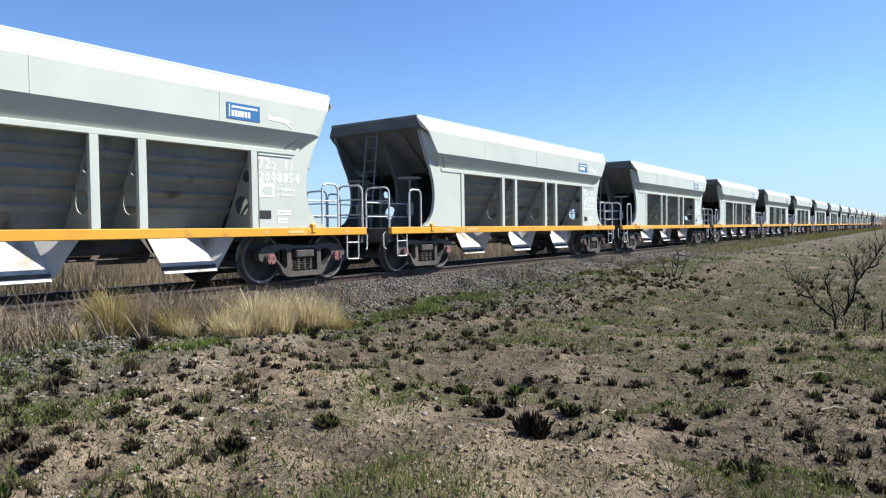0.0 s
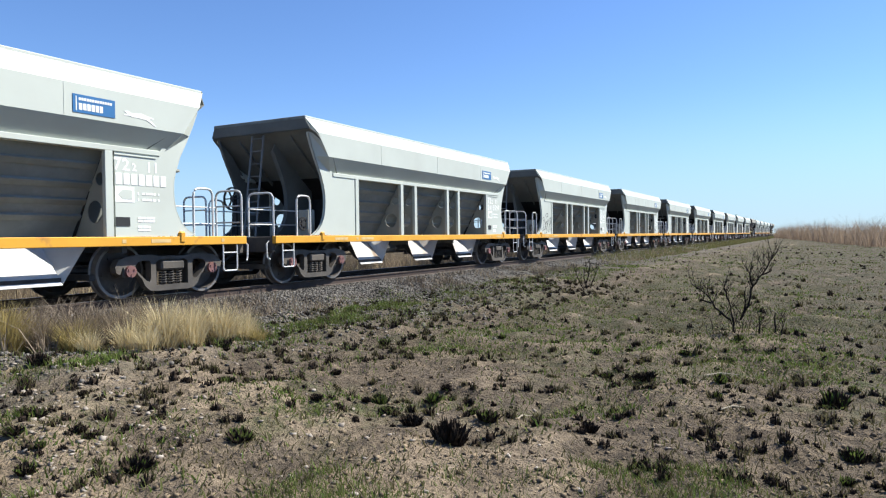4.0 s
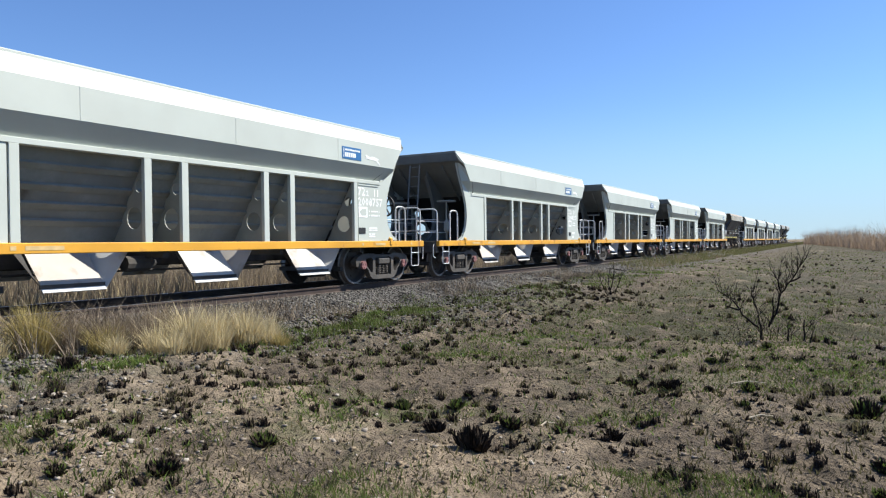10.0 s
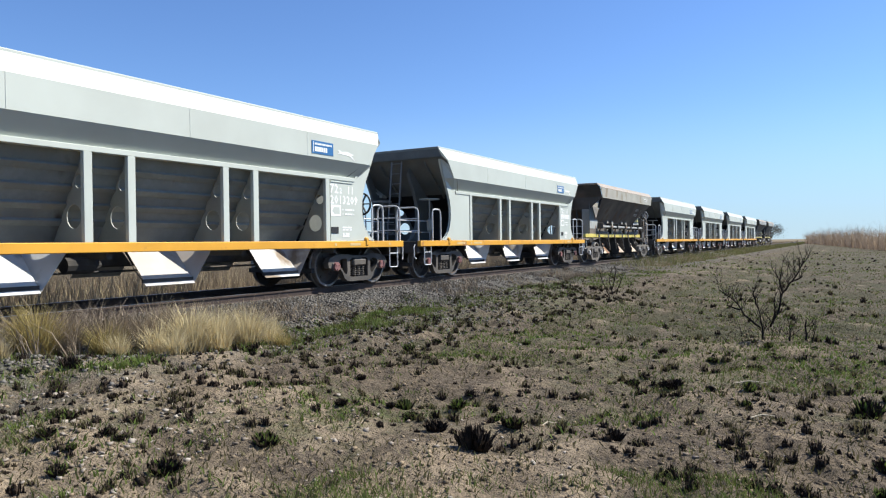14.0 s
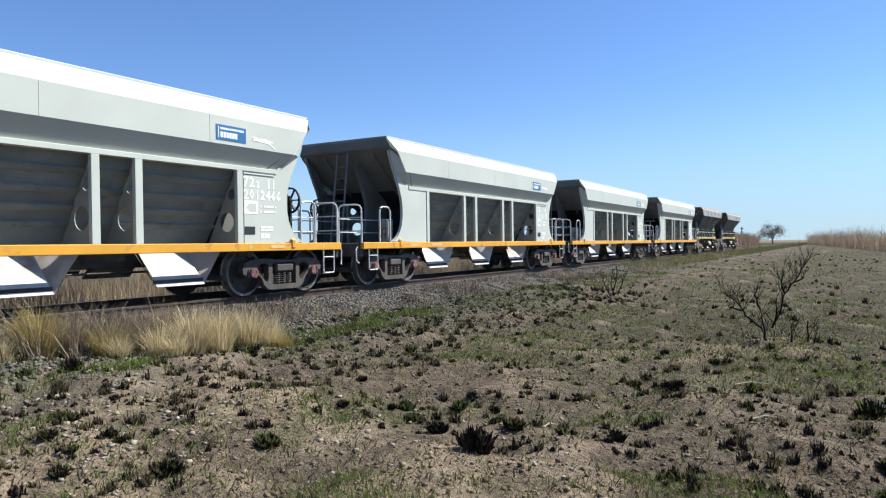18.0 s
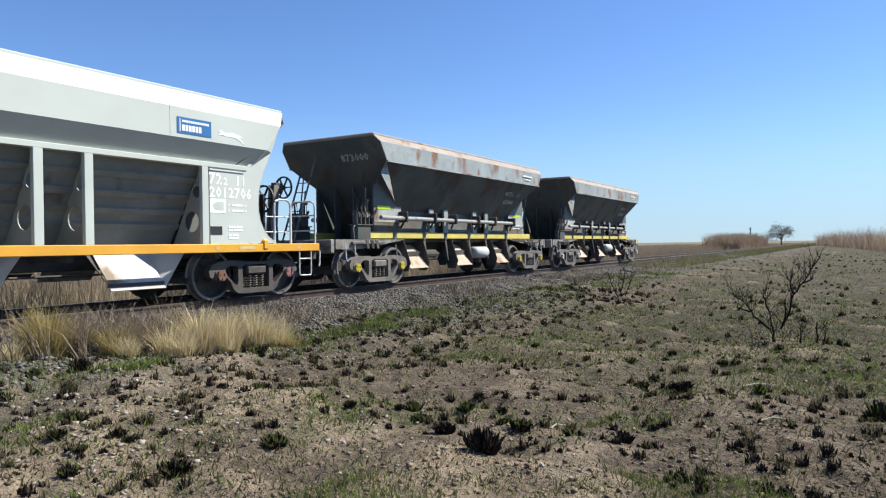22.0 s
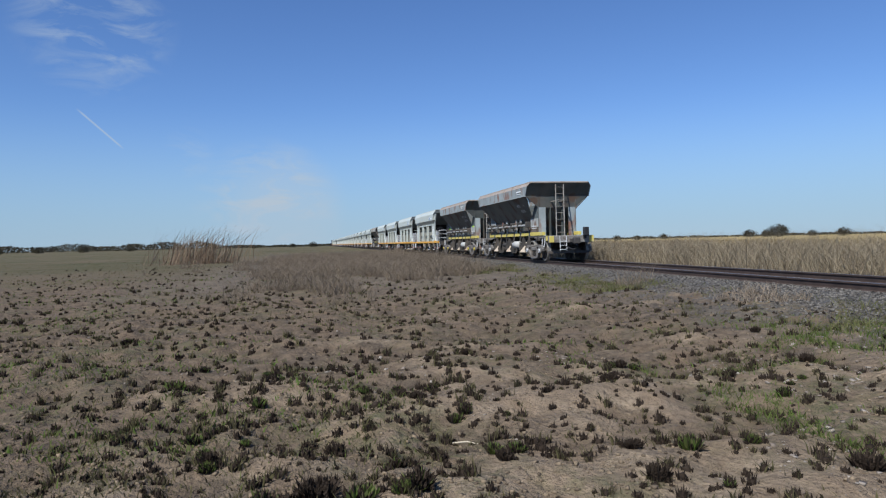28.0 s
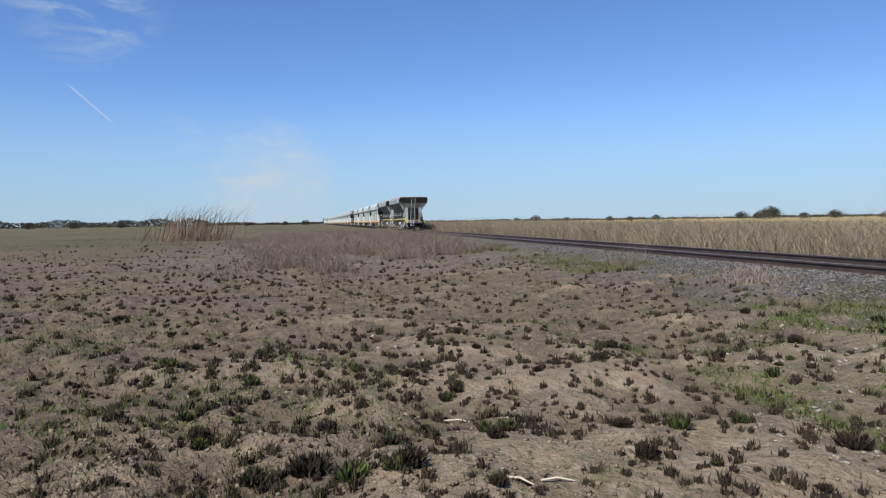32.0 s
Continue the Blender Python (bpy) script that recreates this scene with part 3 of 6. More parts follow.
def blades(name, x, y, height, width, lean, mat, label, category="grass", up=0.0, z=None, way=None):
    """Grass blades: five corners each, bent over by lean (metres), one object."""
    n = len(x)
    h = height if isinstance(height, np.ndarray) else np.full(n, height)
    z = ground_height(x, y) - 0.02 + up if z is None else z
    ang, face = rng.uniform(0, 2 * np.pi, n) if way is None else way, rng.uniform(0, 2 * np.pi, n)
    ln = lean * rng.uniform(0.2, 1.3, n) * h
    root = np.stack([x, y, z], -1)
    side = np.stack([np.cos(face), np.sin(face), np.zeros(n)], -1) * (width * rng.uniform(0.6, 1.4, n))[:, None]
    out = np.stack([np.cos(ang) * ln, np.sin(ang) * ln, np.zeros(n)], -1)
    mid = root + out * 0.35 + np.stack([np.zeros(n), np.zeros(n), h * 0.6], -1)
    tip = root + out + np.stack([np.zeros(n), np.zeros(n), h], -1)
    v = np.stack([root - side, root + side, mid + side * 0.7, mid - side * 0.7, tip], 1).reshape(-1, 3)
    k = np.arange(n)[:, None] * 5
    f = np.concatenate([k + np.array([0, 1, 2]), k + np.array([0, 2, 3]), k + np.array([3, 2, 4])])
    return mesh_of(name, v, f, mat, label, category)


def stones(name, x, y, size, mat, label, flat=0.7, up=0.0):
    """Broken stones: eight-cornered lumps at random turns, one object."""
    n = len(x)
    s = size if isinstance(size, np.ndarray) else np.full(n, size)
    cube = np.array([[a, b, c] for c in (-1, 1) for b in (-1, 1) for a in (-1, 1)], float)
    v = cube[None] * rng.uniform(0.45, 1.0, (n, 8, 3)) * s[:, None, None] * np.array([1, 1, flat])
    a = rng.uniform(0, 2 * np.pi, n)
    t = rng.uniform(-0.7, 0.7, n)
    vx, vy, vz = v[..., 0], v[..., 1], v[..., 2]
    vx, vz = vx * np.cos(t)[:, None] - vz * np.sin(t)[:, None], vx * np.sin(t)[:, None] + vz * np.cos(t)[:, None]
    wx, wy = vx * np.cos(a)[:, None] - vy * np.sin(a)[:, None], vx * np.sin(a)[:, None] + vy * np.cos(a)[:, None]
    z = ground_height(x, y) + up
    v = np.stack([wx + x[:, None], wy + y[:, None], vz + z[:, None] + s[:, None] * 0.2], -1).reshape(-1, 3)
    q = np.array([[0, 2, 3, 1], [4, 5, 7, 6], [0, 1, 5, 4], [2, 6, 7, 3], [0, 4, 6, 2], [1, 3, 7, 5]])
    f = (np.arange(n)[:, None, None] * 8 + q[None]).reshape(-1, 4)
    return mesh_of(name, v, f, mat, label, "stones")


# ---- track ----
def make_track():
    track = tagged(new("railway_track"), "single broad-gauge railway track with rusty rails on grey ballast", "track", "", "structure")
    profile = [(-0.07, 0), (0.07, 0), (0.07, 0.012), (0.012, 0.035), (0.012, 0.125), (0.036, 0.135), (0.036, 0.165), (0.028, 0.17), (-0.028, 0.17), (-0.036, 0.165), (-0.036, 0.135), (-0.012, 0.125), (-0.012, 0.035), (-0.07, 0.012)]
    xs = [-1500, -300, -100, -40, 0, 40, 100, 300, 1500]
    for s in (-1, 1):
        bm = bmesh.new()
        loops = [[bm.verts.new((x, TRACK + s * 0.874 + a, RAIL - 0.17 + b)) for a, b in profile] for x in xs]
        for p, q in zip(loops, loops[1:]):
            for i in range(len(profile)):
                j = (i + 1) % len(profile)
                f = bm.faces.new((p[i], p[j], q[j], q[i]))
                f.material_index = 1 if i in (6, 7, 8) else 0
        part("rail", bm, [RAILMAT, RAILTOP], track)
    first = part("sleeper", boxed(-0.12, 0.12, TRACK - 1.35, TRACK + 1.35, RAIL - 0.33, RAIL - 0.172, bevel=0.015), SLEEPER, track)
    for i in range(1, 150):
        again(first, (i if i % 2 else -i) * 0.33)
    return track


make_track()
n = 96000
bx = np.concatenate([rng.uniform(-45, 60, n // 2), rng.normal(2, 12, n // 2)])
by = TRACK + rng.uniform(-2.75, 2.4, len(bx))
keep = np.abs(np.abs(by - TRACK) - 0.874) > 0.10
bx, by = bx[keep], by[keep]
stones("ballast", bx, by, rng.uniform(0.011, 0.029, len(bx)), STONE, "loose grey crushed-stone ballast under the rails")
n = 22000
sx = rng.normal(8, 10, n)
sy = 8.9 - np.abs(rng.normal(0, 0.95, n)) * (1 + 0.7 * np.exp(-((sx - 12) / 5) ** 2))
stones("strewn_ballast", sx, sy, rng.uniform(0.010, 0.028, n), STONE, "grey stones strewn down the slope of the track bed")
n = 9000
px, py = rng.uniform(-14, 26, n), rng.uniform(-3, 8.6, n)
keep = value_noise(px, py, 2.3, 3) + 0.14 * py / 8 + rng.normal(0, 0.08, n) > 0.72
stones("field_pebbles", px[keep], py[keep], 0.005 + 0.022 * rng.uniform(0, 1, keep.sum()) ** 2.5, PEBBLE, "small pale stones scattered on the burnt soil", 0.45)

n = 9000
px, py = rng.uniform(-9, 4.5, n), rng.uniform(2.8, 8.2, n)
keep = value_noise(px, py, 1.5, 8) * 0.6 + value_noise(px, py, 0.5, 4) * 0.4 + 0.05 * (py - 5) + rng.normal(0, 0.06, n) > 0.58
stones("pale_gravel", px[keep], py[keep], 0.004 + 0.026 * rng.uniform(0, 1, keep.sum()) ** 3.5, PEBBLE, "pale gravel strewn on the bank below the track", 0.4)


# ---- burnt tufts ----
def tuft_mesh(i):
    """A charred stump: an uneven dark lump with short burnt blades, some tufts with a few green ones."""
    q = np.random.default_rng(40 + i)
    bm = bmesh.new()
    bmesh.ops.create_icosphere(bm, subdivisions=2, radius=1.0)
    for v in bm.verts:
        k = q.uniform(0.55, 1.3)
        v.co = Vector((v.co.x * 0.038 * k, v.co.y * 0.034 * k, 0.012 + max(v.co.z, -0.6) * 0.042 * k * (1.25 if v.co.z > 0 else 0.8)))
    n = 190
    a, d = q.uniform(0, 6.283, n), 0.066 * np.sqrt(q.uniform(0, 1, n))
    h = q.uniform(0.45, 1.15, n) * np.sqrt(np.maximum(0.0, 1 - (d / 0.085) ** 2)) * 0.104
    root = np.stack([np.cos(a) * d, np.sin(a) * d * 0.85, np.full(n, 0.0)], -1)
    tip = root + np.stack([np.cos(a) * d * 0.5 + q.normal(0, .015, n), np.sin(a) * d * 0.5 + q.normal(0, .015, n), h], -1)
    f = q.uniform(0, 6.283, n)
    side = np.stack([np.cos(f), np.sin(f), np.zeros(n)], -1) * q.uniform(0.005, 0.013, n)[:, None]
    mid = root * 0.35 + tip * 0.65
    share = (0.0, 0.0, 0.25, 0.0, 0.45, 0.1, 0.55)[i]
    for k in range(n):
        p = [bm.verts.new(c) for c in (root[k] - side[k], root[k] + side[k], mid[k] + side[k] * 0.9, mid[k] - side[k] * 0.9, tip[k])]
        green = int(q.uniform() < share)
        bm.faces.new(p[:4]).material_index = green
        bm.faces.new((p[3], p[2], p[4])).material_index = green
    me = bpy.data.meshes.new("burnt_tuft")
    bm.to_mesh(me)
    bm.free()
    me.materials.append(BURNT)
    me.materials.append(GREEN)
    return me


TUFTS = [tuft_mesh(i) for i in range(7)]


def make_tufts():
    r = random.Random(5)
    # large charred tufts whose places are known
    spots = [(4.44, 2.32, 1.6), (4.83, 2.88, 1.1), (5.15, 2.34, 1.1), (7.45, 1.54, 1.3), (3.86, 3.81, 1.2), (3.07, 3.96, 1.3), (5.50, 3.62, 1.0), (6.32, 6.48, 1.2),
             (4.31, 7.05, 1.3), (7.08, -0.19, 1.5), (-4.41, -0.04, 1.5), (-4.15, 0.22, 1.3), (-4.16, 0.57, 1.2), (-4.48, 2.56, 1.0), (-4.00, 2.06, 1.0), (-3.96, 3.54, 1.3),
             (-4.29, -0.37, 1.0), (-6.53, 2.86, 1.1), (-4.78, 1.38, 0.9), (-11.93, -3.05, 1.3), (-7.47, -1.46, 1.2)]
    while len(spots) < 300:
        dist, az = 2.6 * math.exp(r.uniform(0, 1.45)), r.uniform(-112, 118)
        x, y = -math.sin(radians(az)) * dist, math.cos(radians(az)) * dist
        if y < 7.4 and value_noise(x, y, 3.0, 1) > 0.30:
            spots.append((x, y, r.uniform(0.40, 0.95)))
    for i, (x, y, s) in enumerate(spots):
        ob = tagged(new("burnt_grass_tuft", TUFTS[i % 7]), "charred black stump of a grass tuft on bare soil", "grass tuft", "burnt grass tufts")
        ob.matrix_basis = pose(x, y, float(ground_height(x, y)), r.uniform(-8, 8), r.uniform(-8, 8), r.uniform(0, 360)) @ Matrix.Diagonal((s, s, s * r.uniform(0.75, 1.1), 1))


make_tufts()
# the many further ones, as charred stubble
def around(n, near, far, test, a0=-118, a1=122):
    """Places round the eye, thinning out with the distance."""
    d, a = near * np.exp(rng.uniform(0, math.log(far / near), n)), np.radians(rng.uniform(a0, a1, n))
    x, y = -np.sin(a) * d, np.cos(a) * d
    keep = test(x, y)
    return x[keep], y[keep]


cx, cy = around(9800, 2.6, 75, lambda x, y: (y < 8.0) & (value_noise(x, y, 3.0, 1) > 0.22) & (value_noise(x, y, 9.0, 2) > 0.15) & (x > -30))
lx, ly = around(1100, 4.0, 60, lambda x, y: (y < 4) & (value_noise(x, y, 1.4, 16) > 0.2), 78, 122)
wx, wy = around(2600, 5.0, 45, lambda x, y: (y < 8.0) & (value_noise(x, y, 2.0, 6) > 0.12 + 0.9 * smooth(-3, 1, x)), 20, 122)
cx, cy = np.concatenate([cx, wx, lx]), np.concatenate([cy, wy, ly])
# round and behind the eye as well
tx, ty = rng.uniform(3, 20, 900), rng.uniform(4.6, 8.0, 900)
nx, ny = around(300, 0.7, 2.6, lambda x, y: value_noise(x, y, 1.0, 7) > 0.3, -180, 180)
hx, hy = around(2200, 2.6, 60, lambda x, y: value_noise(x, y, 3.0, 1) > 0.22, 122, 242)
cx, cy = np.concatenate([cx, nx, hx, tx]), np.concatenate([cy, ny, hy, ty])
k = 24
one = (0.26 + 0.80 * rng.uniform(0, 1, len(cx)) ** 2.0) * (1 + np.hypot(cx, cy) / 60)
size = np.repeat(one, k)
far = np.repeat(np.hypot(cx, cy), k)
a, d = rng.uniform(0, 2 * np.pi, len(size)), np.sqrt(rng.uniform(0, 1, len(size)))
ex, ey = np.repeat(cx, k) + np.cos(a) * d * 0.046 * size, np.repeat(cy, k) + np.sin(a) * d * 0.046 * size
blades("charred_stubble", ex, ey, 0.02 + rng.uniform(0.45, 1.15, len(ex)) * (1 - 0.65 * d * d) * 0.088 * size, 0.0070 + 0.0004 * far, 0.05 + 0.25 * d, BURNT, "black charred grass stubble over the burnt ground", way=a)
stones("charred_stumps", cx, cy, 0.026 * one, BURNT, "small black stumps of burnt grass", 1.5)
# fresh shoots out of every third stump or so
live = np.repeat((rng.uniform(0, 1, len(cx)) < 0.38) & (np.hypot(cx, cy) < 30), k) & (rng.uniform(0, 1, len(ex)) < 0.6)
blades("stump_shoots", ex[live] + rng.normal(0, 0.02, live.sum()), ey[live] + rng.normal(0, 0.02, live.sum()), 0.02 + rng.uniform(0.4, 1.2, live.sum()) * 0.10 * size[live], 0.0030 + 0.0005 * far[live], 0.6, OLIVE, "thin green shoots out of the burnt stumps")
sx, sy = around(52000, 2.3, 34, lambda x, y: (y < 8.6) & (value_noise(x, y, 0.8, 14) > 0.25))
stones("soil_clods", sx, sy, (0.004 + 0.014 * rng.uniform(0, 1, len(sx)) ** 3) * (1 + np.hypot(sx, sy) / 25), CLOD, "small brown clods and crumbs of soil")


# ---- live and dry grass ----
def scatter(n, x0, x1, y0, y1, test):
    x, y = rng.uniform(x0, x1, n), rng.uniform(y0, y1, n)
    keep = test(x, y)
    return x[keep], y[keep]


def bank(x, y):
    """True off the stony slope below the eastern ballast, and for a few places on it."""
    return (x < 3.0) | (x > 22) | (y < 4.8) | (rng.uniform(0, 1, len(x)) > 0.75)


gx, gy = around(170000, 2.3, 40, lambda x, y: (y < 8.2) & bank(x, y) & (value_noise(x, y, 1.7, 11) * 0.6 + value_noise(x, y, 0.4, 13) * 0.4 + rng.normal(0, 0.07, len(x)) > 0.62 - 0.10 * smooth(8, 13, x)))
blades("green_regrowth", gx, gy, rng.uniform(0.025, 0.09, len(gx)), 0.0035 + 0.0006 * np.hypot(gx, gy), 0.8, GREEN, "short fresh green grass growing through the burnt soil")
gx, gy = around(30000, 0.6, 30, lambda x, y: (np.hypot(x, y) < 2.4) | (np.abs(np.degrees(np.arctan2(-x, y))) > 120), -180, 180)
keep = value_noise(gx, gy, 1.2, 12) > 0.5
blades("grass_underfoot", gx[keep], gy[keep], rng.uniform(0.025, 0.08, keep.sum()), 0.004 + 0.0005 * np.hypot(gx[keep], gy[keep]), 0.9, OLIVE, "thin olive grass over the burnt ground")
gx, gy = around(150000, 2.6, 95, lambda x, y: (y < 8.2) & bank(x, y) & (value_noise(x, y, 1.1, 15) * 0.5 + value_noise(x, y, 3.5, 17) * 0.5 + rng.normal(0, 0.08, len(x)) > 0.58 - 0.14 * smooth(8, 13, x) - 0.08 * smooth(-8, -13, x)))
blades("olive_regrowth", gx, gy, rng.uniform(0.02, 0.09, len(gx)), 0.0035 + 0.0006 * np.hypot(gx, gy), 0.9, OLIVE, "thin olive-brown grass over the burnt ground")
gx, gy = around(140000, 6.0, 80, lambda x, y: (y < 8.0) & bank(x, y) & (value_noise(x, y, 1.3, 35) * 0.5 + value_noise(x, y, 4.0, 36) * 0.5 + rng.normal(0, 0.09, len(x)) > 0.62 - 0.07 * smooth(6, 14, np.hypot(x, y))), -114, -48)
blades("eastern_grass", gx, gy, rng.uniform(0.02, 0.085, len(gx)), 0.004 + 0.0005 * np.hypot(gx, gy), 1.0, GREEN, "patchy green grass over the eastern burnt ground")
gx, gy = around(42000, 2.4, 40, lambda x, y: (y < 8.4) & (value_noise(x, y, 0.9, 19) > 0.35))
blades("straw_litter", gx, gy, rng.uniform(0.004, 0.035, len(gx)), 0.0022 + 0.00025 * np.hypot(gx, gy), 3.0, DRYWEED, "grey-brown dead grass litter lying on the soil")
gx, gy = around(24000, 2.4, 30, lambda x, y: (y < 8.4) & (value_noise(x, y, 0.7, 29) > 0.25))
blades("char_litter", gx, gy, rng.uniform(0.004, 0.028, len(gx)), 0.0030 + 0.0003 * np.hypot(gx, gy), 2.5, BURNT, "black charred litter strewn on the soil")
gx, gy = scatter(70000, 2.2, 17, 5.4, 8.3, lambda x, y: (np.exp(-((x - 9.8) / 3.2) ** 2 - ((y - 7.1) / 0.7) ** 2) + 0.8 * np.exp(-((x - 4.6) / 1.0) ** 2 - ((y - 6.7) / 0.35) ** 2)) * (0.1 + 1.1 * value_noise(x, y, 0.9, 22) * (0.4 + value_noise(x, y, 0.35, 38))) + rng.normal(0, 0.10, len(x)) > 0.42)
blades("green_verge", gx, gy, rng.uniform(0.03, 0.13, len(gx)), 0.0065, 0.9, GREEN, "low bright green grass along the foot of the ballast")
gx, gy = scatter(45000, 1.6, 6.2, -1.6, 3.0, lambda x, y: (np.hypot(x, y) < 4.9) & (np.hypot(x, y) > 2.2) & (value_noise(x, y, 0.9, 27) * 0.6 + value_noise(x, y, 0.25, 28) * 0.4 + rng.normal(0, 0.10, len(x)) > 0.42 + 0.10 * (np.hypot(x, y) - 3.6)))
blades("near_green_grass", gx, gy, rng.uniform(0.03, 0.10, len(gx)), 0.0035, 0.9, GREEN, "fresh green grass between charred tufts")
gx, gy = scatter(30000, -10, 30, 6.0, 8.6, lambda x, y: value_noise(x, y, 1.4, 25) * 0.7 + value_noise(x, y, 0.4, 26) * 0.3 + rng.normal(0, 0.08, len(x)) > 0.60)
blades("verge_grass", gx, gy, rng.uniform(0.04, 0.13, len(gx)), 0.006, 0.9, GREEN, "patches of green grass near the ballast")
gx, gy = scatter(60000, -8, 3.4, 3.6, 7.9, lambda x, y: value_noise(x, y, 1.2, 24) * 0.6 + value_noise(x, y, 0.3, 23) * 0.4 + rng.normal(0, 0.07, len(x)) > 0.63)
blades("western_verge_grass", gx, gy, rng.uniform(0.03, 0.11, len(gx)), 0.005, 0.9, GREEN, "green grass sprouting on the bank below the track")
gx, gy = scatter(30000, -0.6, 3.2, 5.2, 8.2, lambda x, y: np.exp(-((x - 1.2) / 1.0) ** 2 - ((y - 7.1) / 0.55) ** 2) * (0.2 + 1.2 * value_noise(x, y, 0.8, 39)) + 0.5 * value_noise(x, y, 0.3, 42) + rng.normal(0, 0.08, len(x)) > 0.62)
blades("bank_grass", gx, gy, rng.uniform(0.03, 0.12, len(gx)), 0.0055, 0.9, GREEN, "low green grass on the bank before the ballast")
def tussock(x, y, radius, height, n, mats, label, spread=1.0):
    """One grass clump: a dense foot, inner blades upright, outer ones arching away."""
    n = int(0.75 * n)
    d, a = np.sqrt(rng.uniform(0, 1, n)), rng.uniform(0, 2 * np.pi, n)
    px, py = x + np.cos(a) * d * radius * 0.55, y + np.sin(a) * d * radius * 0.55
    h = 1.2 * height * (1 - 0.45 * d * d) * (0.25 + 0.75 * rng.uniform(0, 1, n) ** 0.6)
    ob = blades("grass_tussock", px, py, h, 0.0042, spread * (0.12 + 0.75 * d), mats, label, "grass tussock", way=a + rng.normal(0, 0.5, n))
    tagged(ob, label, "grass tussock", "dry tussocks")
    del ob["kind"]


PALE, GOLDEN, DULL = "pale straw-coloured tussock of dry grass beside the ballast", "olive-gold rounded tussock of grass beside the ballast", "grey-brown clump of dead weeds beside the ballast"
for x, y, radius, height, n in ((5.92, 7.10, 0.30, 0.62, 900), (6.22, 6.95, 0.26, 0.55, 700), (6.72, 6.95, 0.28, 0.60, 800), (7.02, 6.85, 0.22, 0.42, 500), (5.45, 6.80, 0.16, 0.38, 300),
                                 (5.55, 7.25, 0.24, 0.46, 500), (5.10, 7.35, 0.16, 0.34, 300), (6.48, 7.25, 0.24, 0.55, 500), (7.30, 7.05, 0.18, 0.42, 350), (4.15, 8.10, 0.15, 0.30, 250),
                                 (-1.4, 8.4, 0.2, 0.4, 350), (-2.6, 8.1, 0.22, 0.45, 350), (-3.3, 8.3, 0.2, 0.4, 300)):
    tussock(x, y, radius, height, n, STRAW, PALE)
for x, y, radius, height, n in ((4.66, 8.30, 0.36, 0.60, 1500), (5.20, 7.75, 0.26, 0.44, 700), (7.08, 6.65, 0.16, 0.26, 350), (3.95, 8.35, 0.20, 0.30, 400)):
    tussock(x, y, radius, height, n, GOLDGREEN, GOLDEN)
for x, y, radius, height, n in ((4.98, 8.20, 0.30, 0.52, 800), (5.35, 7.85, 0.30, 0.46, 600), (5.75, 7.70, 0.32, 0.50, 600), (6.05, 7.65, 0.30, 0.60, 600), (6.55, 7.60, 0.34, 0.52, 600), (7.05, 7.45, 0.30, 0.46, 500), (5.60, 8.1, 0.26, 0.5, 350),
                                 (3.30, 8.55, 0.26, 0.40, 260), (3.80, 8.50, 0.24, 0.36, 200)):
    tussock(x, y, radius, height, n, DRYWEED, DULL)
for x, y, height in ((3.25, 8.55, 0.95), (3.75, 8.50, 0.80), (3.42, 8.48, 0.70), (6.0, 7.9, 0.75)):
    tussock(x, y, 0.22, height, 70, TALL_STRAW, "tall pale stalks of dry grass rising before the wheels", 0.8)
gx, gy = scatter(24000, -8, 9, 7.0, 9.0, lambda x, y: (value_noise(x, y, 1.2, 31) * 0.6 + value_noise(x, y, 0.35, 32) * 0.4 > 0.54) & (np.exp(-((x - 5.8) / 2.2) ** 2) + np.exp(-((x + 1.9) / 1.2) ** 2) > 0.25))
blades("dry_verge_weeds", gx, gy, rng.uniform(0.06, 0.36, len(gx)), 0.0032, 0.8, DRYWEED, "grey-brown dry weeds along the track shoulder")
gx, gy = scatter(16000, 5, 60, 7.7, 9.1, lambda x, y: value_noise(x, y, 1.6, 33) + rng.normal(0, 0.1, len(x)) > 0.60)
blades("shoulder_weeds", gx, gy, rng.uniform(0.05, 0.28, len(gx)), 0.005, 0.7, DRYWEED, "sparse dry weeds on the track shoulder")
gx, gy = scatter(2600, -14, 26, 7.8, 9.45, lambda x, y: value_noise(x, y, 1.1, 37) + 0.45 * np.exp(-((x - 5.6) / 2.6) ** 2) - 0.5 * np.exp(-((x - 1.0) / 1.1) ** 2) + rng.normal(0, 0.1, len(x)) > 0.72)
bx = np.repeat(gx, 10) + rng.normal(0, 0.05, len(gx) * 10)
by = np.repeat(gy, 10) + rng.normal(0, 0.05, len(gx) * 10)
blades("twiggy_weeds", bx, by, rng.uniform(0.10, 0.26, len(bx)) + 0.40 * np.exp(-((bx - 4.6) / 2.0) ** 2) * rng.uniform(0, 1, len(bx)) ** 1.5, 0.0052, 0.9, TWIGGY, "dead twiggy weeds on the ballast shoulder")
gx, gy = scatter(42000, -34, -2.5, 6.6, 9.0, lambda x, y: value_noise(x, y, 1.8, 55) * 0.6 + value_noise(x, y, 0.5, 56) * 0.4 + rng.normal(0, 0.08, len(x)) > 0.55)
blades("shoulder_grass", gx, gy, rng.uniform(0.04, 0.17, len(gx)), 0.0055, 1.0, [OLIVE_GREEN], "yellow-green grass along the western track shoulder")
gx, gy = scatter(16000, 32, 230, 7.6, 9.6, lambda x, y: value_noise(x, y, 4.0, 57) > 0.25)
blades("eastern_shoulder_weeds", gx, gy, rng.uniform(0.10, 0.42, len(gx)), 0.006 + 0.00012 * gx, 0.9, [OLIVE_GREEN], "low green-brown weeds along the far eastern track shoulder")
